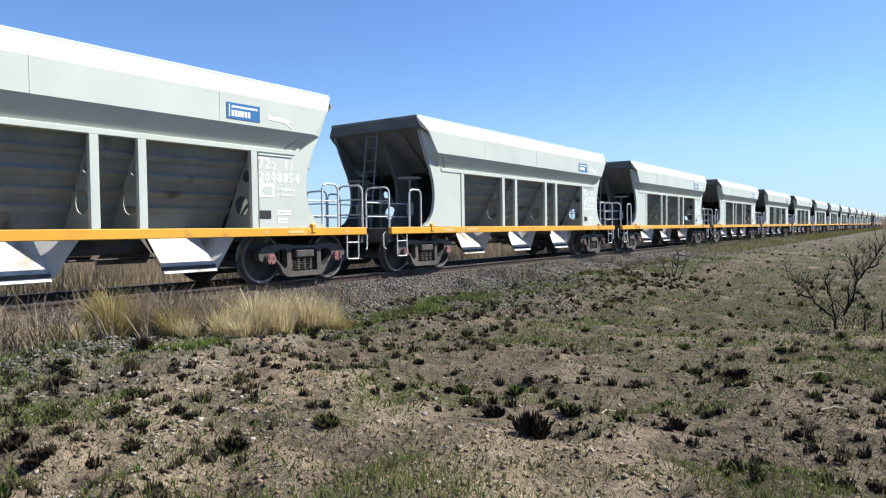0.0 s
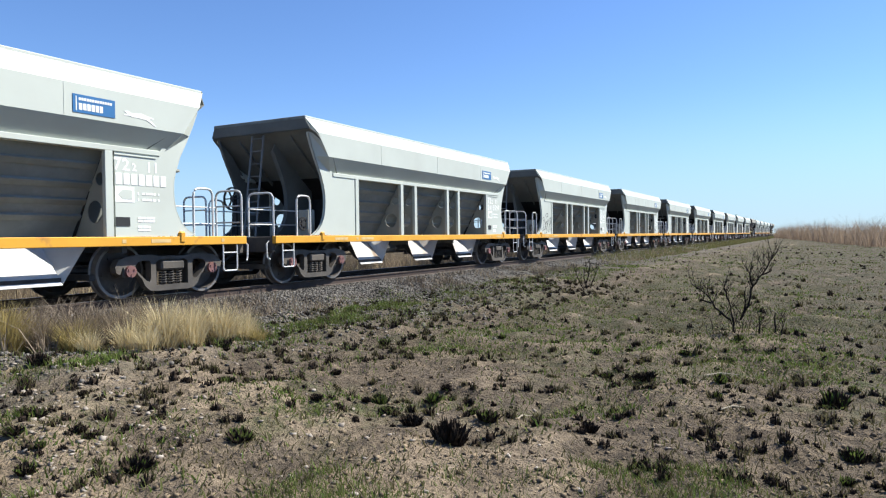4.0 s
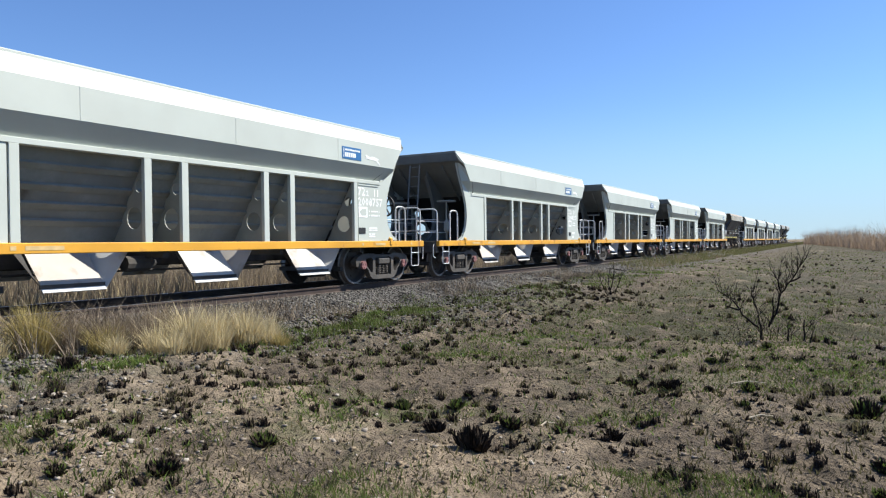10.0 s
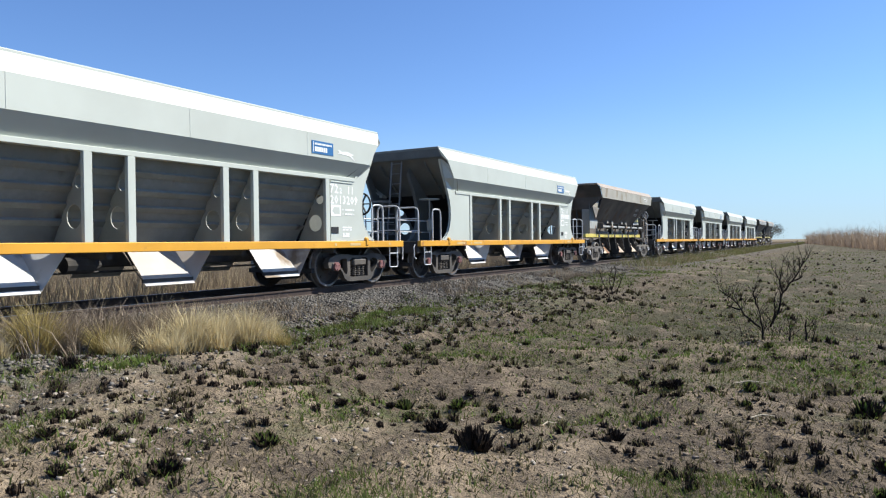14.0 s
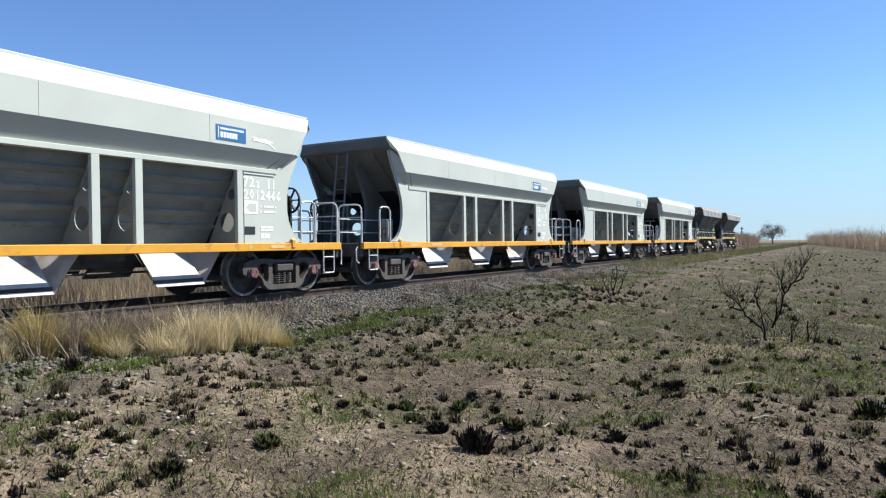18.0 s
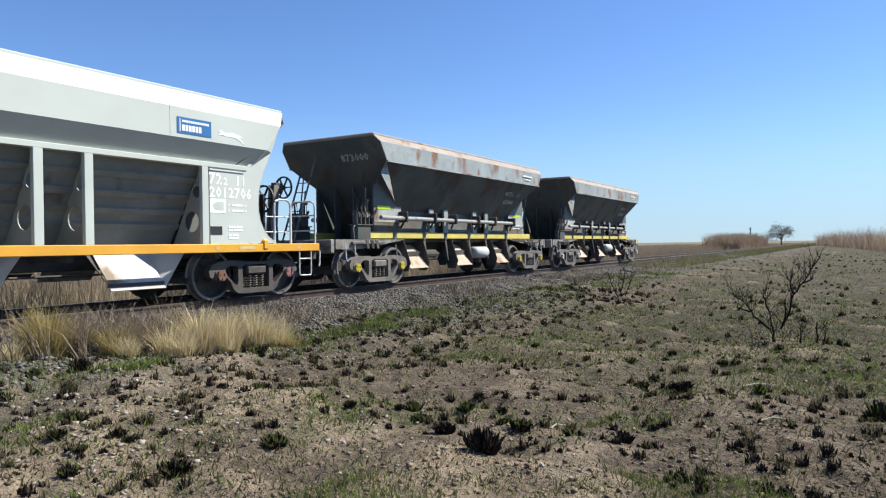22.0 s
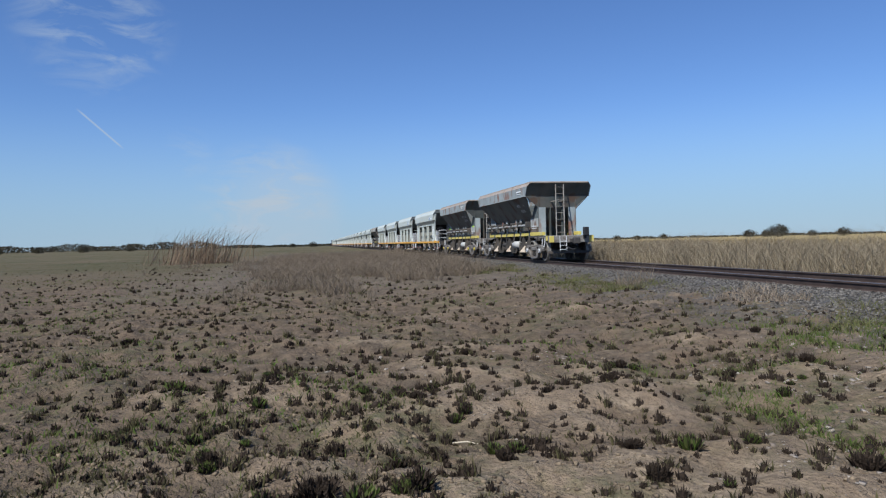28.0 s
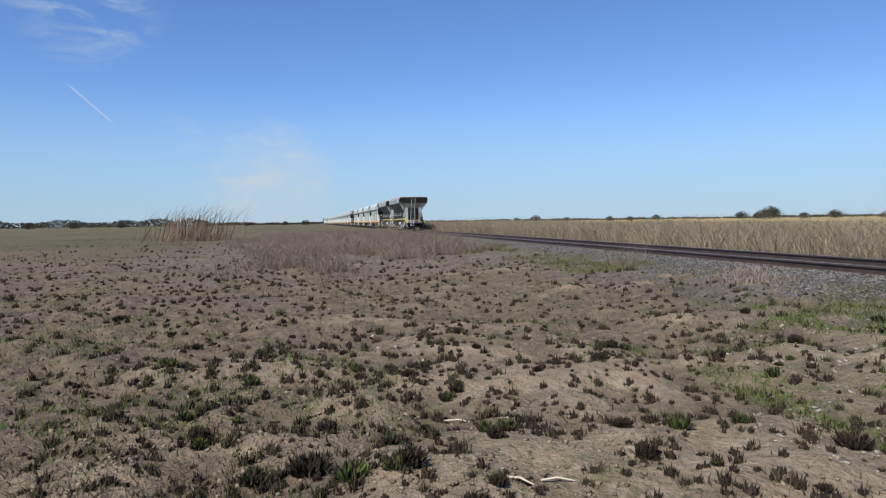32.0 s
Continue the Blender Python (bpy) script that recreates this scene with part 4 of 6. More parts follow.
# tall dry grass beyond the track
gx, gy = scatter(90000, -8, 90, 13.6, 24, lambda x, y: value_noise(x, y, 3.0, 41) > 0.18)
blades("tall_dry_grass", gx, gy, 0.40 + 0.85 * rng.uniform(0, 1, len(gx)) ** 1.3, 0.006, 0.6, [DRYWEED], "tall brown dry grass on the far side of the track")
gx, gy = scatter(110000, -95, -4, 13.6, 27, lambda x, y: value_noise(x, y, 3.0, 41) > 0.15)
blades("tall_pale_grass", gx, gy, 0.45 + 0.95 * rng.uniform(0, 1, len(gx)) ** 1.2 * (0.5 + value_noise(gx, gy, 1.6, 44)), 0.006 + 0.00012 * np.abs(gx), 1.1, [TALL_STRAW], "tall pale straw grass on the far side of the track")
gx, gy = scatter(50000, -70, 90, 14.5, 34, lambda x, y: value_noise(x, y, 4.0, 43) > 0.4)
blades("tall_straw_grass", gx, gy, rng.uniform(0.30, 0.80, len(gx)), 0.007, 0.7, [STRAW], "tall straw-coloured grass between the track and the field")
gx, gy = scatter(26000, 50, 330, 14, 70, lambda x, y: value_noise(x, y, 6.0, 46) > 0.2)
blades("far_dry_grass", gx, gy, rng.uniform(0.25, 0.8, len(gx)), 0.035, 0.8, [DRYWEED], "brown dry grass far off beyond the track")
gx, gy = scatter(40000, -400, 20, 34, 110, lambda x, y: value_noise(x, y, 8.0, 45) > 0.3)
blades("golden_field", gx, gy, rng.uniform(0.25, 0.6, len(gx)), 0.05, 0.8, [GOLD], "golden dry field behind the railway", "field")
# weed thicket on the near side, west
gx, gy = scatter(240000, -82, -17, -10, 9.0, lambda x, y: (value_noise(x, y, 5.0, 51) * 0.5 + value_noise(x, y, 1.3, 52) * 0.5 > 0.40 + 0.32 * smooth(-42, -18, x) + 0.36 * smooth(2, -9, y)))
blades("grey_weed_thicket", gx, gy, 0.16 + 0.68 * rng.uniform(0, 1, len(gx)) ** 1.4 * (0.55 + 0.8 * value_noise(gx, gy, 2.2, 54)), 0.0065, 1.5, [THICKET], "brown dry weed thicket beside the track")


def reed_bed(name, x, y, lo, hi, label, w=0.02):
    blades(name, x, y, lo + (hi - lo) * rng.uniform(0, 1, len(x)) ** 1.4, w, 0.5, REED, label, "reeds")


a = rng.normal(0, 1, (520, 2)) * np.array([2.0, 1.9]) + np.array([-68.1, -11.0])
blades("reed_clump", a[:, 0], a[:, 1], 0.8 + 3.0 * rng.uniform(0, 1, 520) ** 1.3, 0.024, 0.9, REED_DARK, "clump of tall dry reeds in the burnt field", "reeds", way=rng.normal(1.3, 0.8, 520))
gx, gy = scatter(90000, 66, 215, -45, 7.2, lambda x, y: (x > 68 + 8.3 * np.maximum(y + 5, 0) + 9 * value_noise(x, y, 3.0, 60)) & (x < 115 + 8.3 * np.maximum(y + 5, 0)) & (value_noise(x, y, 2.2, 61) > 0.22))
blades("reed_bank", gx, gy, (0.7 + 2.3 * rng.uniform(0, 1, len(gx)) ** 1.3) * (0.65 + 0.7 * value_noise(gx, gy, 2.6, 62)), 0.026, 0.75, REED, "bank of tall brown dry reeds", "reeds")
gx, gy = scatter(9000, 112, 150, 14.5, 20, lambda x, y: value_noise(x, y, 6.0, 63) > 0.15)
reed_bed("reed_strip", gx, gy, 1.6, 3.0, "strip of tall dry reeds beyond the track", 0.032)


# ---- shrubs, trees, poles ----
def shrub(x, y, height, seed, label, limbs, twigs):
    """Charred limbs (given in the plane across the view) and many thin twigs."""
    r = random.Random(seed)
    root = tagged(new("burnt_shrub"), label, "shrub", "burnt shrubs")
    root.matrix_basis = pose(x, y, float(ground_height(x, y)) - 0.03)
    nodes = []
    for limb in limbs:
        depth = r.uniform(-.15, .15)
        pts = [Vector((depth + r.uniform(-.04, .04), a * height, b * height)) for a, b in limb]
        fine = []
        for p, q in zip(pts, pts[1:]):
            fine += [p.lerp(q, t / 3) + Vector((r.uniform(-.012, .012), r.uniform(-.012, .012), 0)) for t in range(3)]
        fine.append(pts[-1])
        n = len(fine)
        part("stem", tube(bmesh.new(), fine, [height * 0.0140 * (1 - 0.75 * i / n) + 0.002 for i in range(n)], 6), TWIG, root)
        nodes += fine[1:]
    bm = bmesh.new()
    for _ in range(twigs):
        p = r.choice(nodes) if r.random() < 0.78 else Vector((r.uniform(-.25, .25), r.uniform(-.55, .55), 0)) * height
        d = Vector((r.uniform(-.5, .5), r.uniform(-.6, .6), r.uniform(.5, 1.2))).normalized()
        ln = height * r.uniform(0.15, 0.42)
        q = p + d * ln * 0.5 + Vector((r.uniform(-.03, .03), r.uniform(-.03, .03), 0))
        e = q + (d + Vector((r.uniform(-.4, .4), r.uniform(-.4, .4), 0.1))) * ln * 0.5
        tube(bm, [p, q, e], [0.0038, 0.0026, 0.0012], 4)
        for _ in range(2):
            tube(bm, [q, q + (d + Vector((r.uniform(-.9, .9), r.uniform(-.9, .9), 0.1))) * ln * 0.35], [0.0027, 0.0012], 3)
    tagged(part("brushwood", bm, TWIG, root), kind="stuff")
    return root


shrub(11.2, 1.0, 1.0, 3, "leafless shrub charred black by fire", [[(0, 0), (0.025, 0.25), (0.08, 0.52)], [(-0.07, 0.22), (-0.18, 0.42), (-0.23, 0.70), (-0.39, 0.93), (-0.46, 1.05), (-0.52, 1.17)], [(-0.25, 0.72), (-0.20, 0.88), (-0.21, 0.98)], [(-0.37, 0.90), (-0.50, 0.97)],
      [(0.06, 0.20), (0.29, 0.39), (0.41, 0.59), (0.63, 0.75)], [(0.33, 0.46), (0.52, 0.52)], [(-0.10, 0.26), (-0.13, 0.45), (-0.13, 0.65)], [(-0.34, 0.03), (-0.35, 0.21)], [(-0.54, 0.02), (-0.55, 0.36)], [(-0.62, 0.03), (-0.65, 0.17)], [(0.08, 0.50), (0.14, 0.70), (0.10, 0.84)]], 150)
shrub(17.94, 5.22, 0.85, 8, "small leafless charred shrub near the track", [[(0, 0), (0.06, 0.4), (0.02, 0.9)], [(0.05, 0), (0.25, 0.4), (0.4, 0.8)], [(-0.05, 0), (-0.2, 0.4), (-0.35, 0.7)], [(0.0, 0.2), (-0.12, 0.6), (-0.1, 0.95)]], 45)


def tree(x, y, height, width, leaf, seed, label, trunk=True):
    r = random.Random(seed)
    root = tagged(new("tree"), label, "tree", "trees on the plain")
    root.matrix_basis = pose(x, y, float(ground_height(x, y)))
    bm = bmesh.new()
    th = height * 0.35
    tube(bm, [(0, 0, -0.1), (0.05 * th, 0, th * 0.5), (0, 0.05 * th, th), (0, 0, height * 0.7)], [height * .035, height * .028, height * .022, height * .008], 7)
    tips = []
    for i in range(9):
        a = i * 2.4 + r.uniform(-.4, .4)
        b = Vector((0, 0, th * r.uniform(0.6, 1.3)))
        e = Vector((math.cos(a) * width * r.uniform(.22, .48), math.sin(a) * width * r.uniform(.22, .48), height * r.uniform(.38, .92)))
        tube(bm, [b, b.lerp(e, .5) + Vector((0, 0, .05 * height)), e], [height * .014, height * .009, height * .003], 5)
        tips.append(e)
    part("trunk", bm, BARK, root)
    n = 3000 if trunk else 1800
    t = np.array([r.choice(tips) for _ in range(n)])
    g = np.random.default_rng(seed)
    c = t + g.normal(0, 1, (n, 3)) * np.array([width * .13, width * .13, height * .10])
    c[:, 2] = np.clip(c[:, 2], height * (0.22 if trunk else 0.05), height * 1.02)
    if not trunk:
        c[:, 2] = height * np.clip(g.normal(0.48, 0.22, n), 0.04, 1.0)
        c[:, :2] *= np.sqrt(np.clip(1 - ((c[:, 2] / height - 0.42) / 0.62) ** 2, 0.05, 1))[:, None]
    s = width * (0.022 if trunk else 0.045) * g.uniform(.5, 1.2, n)
    d1, d2 = g.normal(0, 1, (n, 3)), g.normal(0, 1, (n, 3))
    d1 /= np.linalg.norm(d1, axis=1)[:, None]
    d2 /= np.linalg.norm(d2, axis=1)[:, None]
    v = np.stack([c - d1 * s[:, None], c + d2 * s[:, None] * .6, c + d1 * s[:, None], c - d2 * s[:, None] * .6], 1).reshape(-1, 3)
    crown = mesh_of("crown", v, np.arange(4 * n).reshape(-1, 4), leaf, kind="")
    crown.parent = root
    return root


def polar(az, dist):
    a = radians(az)
    return -math.sin(a) * dist, math.cos(a) * dist


tree(*polar(-85.4, 205), 6.4, 6.6, LEAF_PALE, 1, "pale green tree far off beside the line")
# trees of the western and northern horizon
first_tree = tree(*polar(53.8, 420), 7.0, 9.5, LEAF, 2, "dark spreading tree on the far horizon", False)
r = random.Random(11)
for az, s in [(55.0, 0.7), (56.2, 0.8), (52.0, 0.6), (50.0, 0.7), (62.5, 0.6), (66.0, 0.5), (64.5, 0.45), (69.5, 0.5), (72.0, 0.75), (73.5, 0.5), (47.0, 0.5), (44.0, 0.6), (40.0, 0.5), (36.0, 0.6), (107.7, 0.75), (104.5, 0.5), (110.5, 0.6), (113.0, 0.6), (92.5, 0.5), (95.5, 0.45), (98.5, 0.5), (101.0, 0.45), (90.8, 0.6)]:
    dist = r.uniform(400, 560)
    x, y = polar(az - 0.5, dist)
    o = copy_thing(first_tree, pose(x, y, float(ground_height(x, y)) - 0.3, 0, 0, r.uniform(0, 360)) @ Matrix.Diagonal((s, s, s, 1)))


def far_wood():
    """Low dark wood along the horizon: many leaf clumps in uneven groups."""
    g = np.random.default_rng(3)
    az = np.concatenate([g.uniform(84, 150, 2200), g.uniform(30, 84, 1300), g.uniform(-60, 30, 900)])
    bump = value_noise(az, az * 0 + 3, 0.9, 71)
    h = (3.2 + 6.3 * smooth(94, 100, az)) * (0.45 + 0.65 * bump)
    keep = bump > 0.16
    az, h = np.radians(az[keep]), h[keep]
    dist = g.uniform(800, 950, len(az))
    n, k = len(az), 12
    hh = np.repeat(h, k)
    c = np.repeat(np.stack([-np.sin(az) * dist, np.cos(az) * dist, np.zeros(n)], -1), k, 0)
    c += np.stack([g.normal(0, 2.6, n * k), g.normal(0, 2.6, n * k), hh * g.uniform(0, 1, n * k) ** 0.8 - 0.6], -1)
    s = g.uniform(0.5, 1.3, n * k)
    d1, d2 = g.normal(0, 1, (n * k, 3)), g.normal(0, 1, (n * k, 3))
    d1 /= np.linalg.norm(d1, axis=1)[:, None]
    d2 /= np.linalg.norm(d2, axis=1)[:, None]
    v = np.stack([c - d1 * s[:, None], c + d2 * s[:, None], c + d1 * s[:, None], c - d2 * s[:, None]], 1).reshape(-1, 3)
    mesh_of("far_wood", v, np.arange(4 * n * k).reshape(-1, 4), LEAF, "low dark line of bushes along the far horizon", "woods")


far_wood()


def pole(x, y, h):
    root = tagged(new("pole"), "thin weathered wooden pole standing by the line", "pole")
    root.matrix_basis = pose(x, y, float(ground_height(x, y)))
    part("post", tube(bmesh.new(), [(0, 0, -0.2), (0, 0, h)], [0.13, 0.10], 7), BARK, root)
    part("crossarm", boxed(-0.06, 0.06, -0.35, 0.35, h - 0.35, h - 0.25, bevel=0.01), BARK, root)


pole(*polar(-83.3, 150), 4.0)


def stalk(x, y, length, turn, bend):
    ob = part("dry_stalk", tube(bmesh.new(), [(-length / 2, 0, 0.012), (0, bend, 0.03), (length / 2, 0, 0.014)], [0.007, 0.007, 0.004], 6), STICK)
    tagged(ob, "bleached dry stalk lying on the soil", "stalk", "fallen stalks")
    ob.matrix_basis = pose(x, y, float(ground_height(x, y)) + 0.005, 0, 0, turn)


for row in [(-5.35, 1.13, 0.24, 62, 0.004), (-3.76, 1.15, 0.20, 38, 0.004), (-3.84, 1.41, 0.20, 74, 0.004), (5.52, 2.17, 0.16, -30, 0.02), (7.89, 0.85, 0.36, -60, 0.03), (6.29, 0.58, 0.22, -50, 0.01)]:
    stalk(*row)


# ---- rolling stock: x along the train (+x trails), z above the rail heads, the side that faces the eye is -y ----
WHEEL_R = 0.457


def wheelset_mesh():
    bm = bmesh.new()
    rings = [(0.0, 0.905), (0.11, 0.905), (0.12, 0.865), (0.36, 0.845), (0.39, 0.90), (0.405, 0.965), (0.450, 0.968), (0.457, 0.955), (0.460, 0.850), (0.487, 0.838),
             (0.487, 0.815), (0.455, 0.805), (0.40, 0.805), (0.38, 0.82), (0.13, 0.80), (0.12, 0.76), (0.09, 0.755)]
    sides = 28
    for s in (-1, 1):
        loops = []
        for rad, y in rings:
            if rad == 0:
                loops.append([bm.verts.new((0, s * y, 0))])
            else:
                loops.append([bm.verts.new((rad * math.cos(2 * math.pi * k / sides), s * y, rad * math.sin(2 * math.pi * k / sides))) for k in range(sides)])
        for i, (a, b) in enumerate(zip(loops, loops[1:])):
            for k in range(sides):
                j = (k + 1) % sides
                f = bm.faces.new((a[0], b[k], b[j])) if len(a) == 1 else bm.faces.new((a[k], b[k], b[j], a[j]))
                f.material_index = 1 if 5 <= i <= 9 else 0
        for k in range(5):
            a = 2 * math.pi * k / 5
            disc(bm, (0.25 * math.cos(a), s * 0.862, 0.25 * math.sin(a)), "y", 0.03, 0.02, 8)
    tube(bm, [(0, -0.8, 0), (0, 0.8, 0)], 0.085, 10)
    for s in (-1, 1):
        tube(bm, [(0, s * 0.9, 0), (0, s * 1.16, 0)], 0.07, 8)
    return bm


def make_bogie(wagon, x, caps, frame_mat, wheel_src=None, rim=None, W=0.91, plain=False):
    """A three-piece bogie: bolster, two cast side frames, coil springs, four axle caps, two wheelsets."""
    b = part("bogie", box(boxed(-0.20, 0.20, -1.12, 1.12, 0.50, 0.70, bevel=0.03), -0.35, 0.35, -0.35, 0.35, 0.66, 0.80), UNDER, wagon)
    b.matrix_basis = pose(x, 0, 0)
    for s in (-1, 1):
        y0, y1 = (s * 1.05, s * 1.19) if s > 0 else (s * 1.19, s * 1.05)
        place = lambda u, v, w, y0=y0: (u, y0 + w, v)
        # top chord, rounded nose over the axle box, pedestal jaw, slanting lower arm
        half = [(W + 0.24, 0.44), (W + 0.26, 0.54), (W + 0.20, 0.645), (W + 0.06, 0.70), (0.70, 0.725), (0.42, 0.725), (0.26, 0.69)]
        under = [(W + 0.17, 0.41), (W + 0.125, 0.53), (W - 0.125, 0.53), (W - 0.16, 0.40), (W - 0.24, 0.33), (0.56, 0.19), (0.46, 0.115), (0.34, 0.10)]
        top = [(-u, v) for u, v in half] + half[::-1] + under + [(-u, v) for u, v in under[::-1]]
        hole = [(0.755, 0.545), (0.70, 0.605), (0.60, 0.63), (0.475, 0.625), (0.445, 0.58), (0.445, 0.33), (0.475, 0.265), (0.54, 0.29), (0.64, 0.385), (0.735, 0.475)]
        bm = bmesh.new()
        loops = [top, [(-0.34, 0.20), (0.34, 0.20), (0.34, 0.60), (0.26, 0.64), (-0.26, 0.64), (-0.34, 0.60)], hole, [(-u, v) for u, v in hole]]
        edges = []
        for lp in loops:
            vs = [bm.verts.new((u, v, 0)) for u, v in lp]
            edges += [bm.edges.new((vs[i], vs[(i + 1) % len(vs)])) for i in range(len(vs))]
        bmesh.ops.triangle_fill(bm, edges=edges, use_beauty=True)
        made = bmesh.ops.extrude_face_region(bm, geom=list(bm.faces))
        top_v = {g for g in made["geom"] if isinstance(g, bmesh.types.BMVert)}
        for v in bm.verts:
            v.co = Vector(place(v.co.x, v.co.y, (y1 - y0) if v in top_v else 0.0))
        lip = [e for e in bm.edges if len(e.link_faces) == 2 and e.calc_face_angle() > 1.2 and abs((e.verts[0].co - e.verts[1].co).y) < 0.01]
        bmesh.ops.bevel(bm, geom=lip, offset=0.028, segments=2, affect="EDGES")
        part("side_frame", bm, frame_mat, b)
        part("bolster_end", boxed(-0.25, 0.25, min(s * 1.05, s * 1.225), max(s * 1.05, s * 1.225), 0.45, 0.62, bevel=0.03), frame_mat, b)
        for cx in () if plain or s > 0 and frame_mat == FRAME else (-0.16, 0.0, 0.16):
            coil = [(cx + 0.062 * math.cos(0.9 * k), s * 1.13 + 0.062 * math.sin(0.9 * k), 0.21 + 0.0062 * k) for k in range(36)]
            part("coil_spring", tube(bmesh.new(), coil, 0.014, 5), UNDER, b)
        for cx in (-W, W):
            bm = bmesh.new()
            disc(bm, (cx, s * 1.215, WHEEL_R), "y", 0.098, 0.07, 16)
            for k in range(3):
                a = 2 * math.pi * k / 3 + 0.5
                disc(bm, (cx + 0.06 * math.cos(a), s * 1.255, WHEEL_R + 0.06 * math.sin(a)), "y", 0.018, 0.02, 6)
            part("axle_cap", bm, caps, b)
            if plain or s > 0 and frame_mat == FRAME:
                continue
            part("adapter", boxed(cx - 0.12, cx + 0.12, s * 1.12 - 0.075, s * 1.12 + 0.075, 0.36, 0.535, bevel=0.02), frame_mat, b)
    for cx in (-W, W):
        if wheel_src is None:
            wheel_src = part("wheelset", wheelset_mesh(), [WHEEL, rim or TREAD], b, "dark steel wheels with a bright worn tread")
            w = wheel_src
        else:
            w = new("wheelset", wheel_src.data)
            w.parent = b
            w["label"] = wheel_src["label"]
        w.matrix_parent_inverse = pose(cx, 0, WHEEL_R)
        bm = bmesh.new()
        box(bm, cx - 0.5 * (1 if cx < 0 else -1) - 0.05, cx - 0.5 * (1 if cx < 0 else -1) + 0.05, -0.95, 0.95, 0.33, 0.43)
        part("brake_beam", bm, UNDER, b)
    return b, wheel_src


def make_coupler(wagon, s, reach, inner):
    bm = boxed(min(s * inner, s * (reach - 0.22)), max(s * inner, s * (reach - 0.22)), -0.09, 0.09, 0.80, 0.98, bevel=0.02)
    box(bm, min(s * (reach - 0.25), s * (reach + 0.02)), max(s * (reach - 0.25), s * (reach + 0.02)), -0.17, 0.12, 0.74, 1.03, bevel=0.04)
    part("coupler", bm, UNDER, wagon)
    bm = tube(bmesh.new(), [(s * inner, -0.35, 0.82), (s * (inner + 0.18), -0.36, 0.66), (s * (reach - 0.1), -0.2, 0.50), (s * reach, -0.1, 0.56)], 0.025, 6)
    part("brake_hose", bm, BLACK, wagon)


def handwheel(wagon, center, axis, r, mat):
    """A spoked wheel cut from one plate: rim, six spokes and a hub."""
    c = Vector(center)
    u, w = {"y": (Vector((1, 0, 0)), Vector((0, 0, 1))), "x": (Vector((0, 1, 0)), Vector((0, 0, 1))), "z": (Vector((1, 0, 0)), Vector((0, 1, 0)))}[axis]
    d = u.cross(w)
    bm = bmesh.new()
    ring = lambda rad, a0, a1, n: [(rad * math.cos(a0 + (a1 - a0) * k / (n - 1)), rad * math.sin(a0 + (a1 - a0) * k / (n - 1))) for k in range(n)]
    loops = [ring(r + 0.018, 0, 2 * math.pi * 23 / 24, 24)]
    for k in range(6):
        a, b = math.pi * k / 3, math.pi * (k + 1) / 3
        loops.append(ring(r - 0.02, a + 0.015 / r, b - 0.015 / r, 5) + ring(0.06, b - 0.2, a + 0.2, 3))
    edges = []
    for lp in loops:
        vs = [bm.verts.new((p, q, 0)) for p, q in lp]
        edges += [bm.edges.new((vs[i], vs[(i + 1) % len(vs)])) for i in range(len(vs))]
    bmesh.ops.triangle_fill(bm, edges=edges, use_beauty=True)
    made = bmesh.ops.extrude_face_region(bm, geom=list(bm.faces))
    top = {g for g in made["geom"] if isinstance(g, bmesh.types.BMVert)}
    for v in bm.verts:
        v.co = c + u * v.co.x + w * v.co.y + d * (0.018 if v in top else -0.018)
    part("handwheel", bm, mat, wagon)


ROOF = 5.74          # reach of the top edge from the middle
BAYS = (-3.82, -1.73, -1.00, 0.93, 1.67, 3.80)


def shell_x(z):
    """How far the upper body reaches along x at the height z: the ends lean outwards."""
    return ROOF - 0.74 * (3.63 - z)


CHEEK_CURVE = [(-5.63, 3.42), (-5.59, 3.22), (-5.49, 2.98), (-5.35, 2.70), (-5.20, 2.42), (-5.10, 2.16), (-5.06, 1.98), (-5.05, 1.80), (-5.06, 1.64), (-5.10, 1.46), (-5.19, 1.29), (-5.31, 1.16), (-5.44, 1.085), (-5.52, 1.045)]


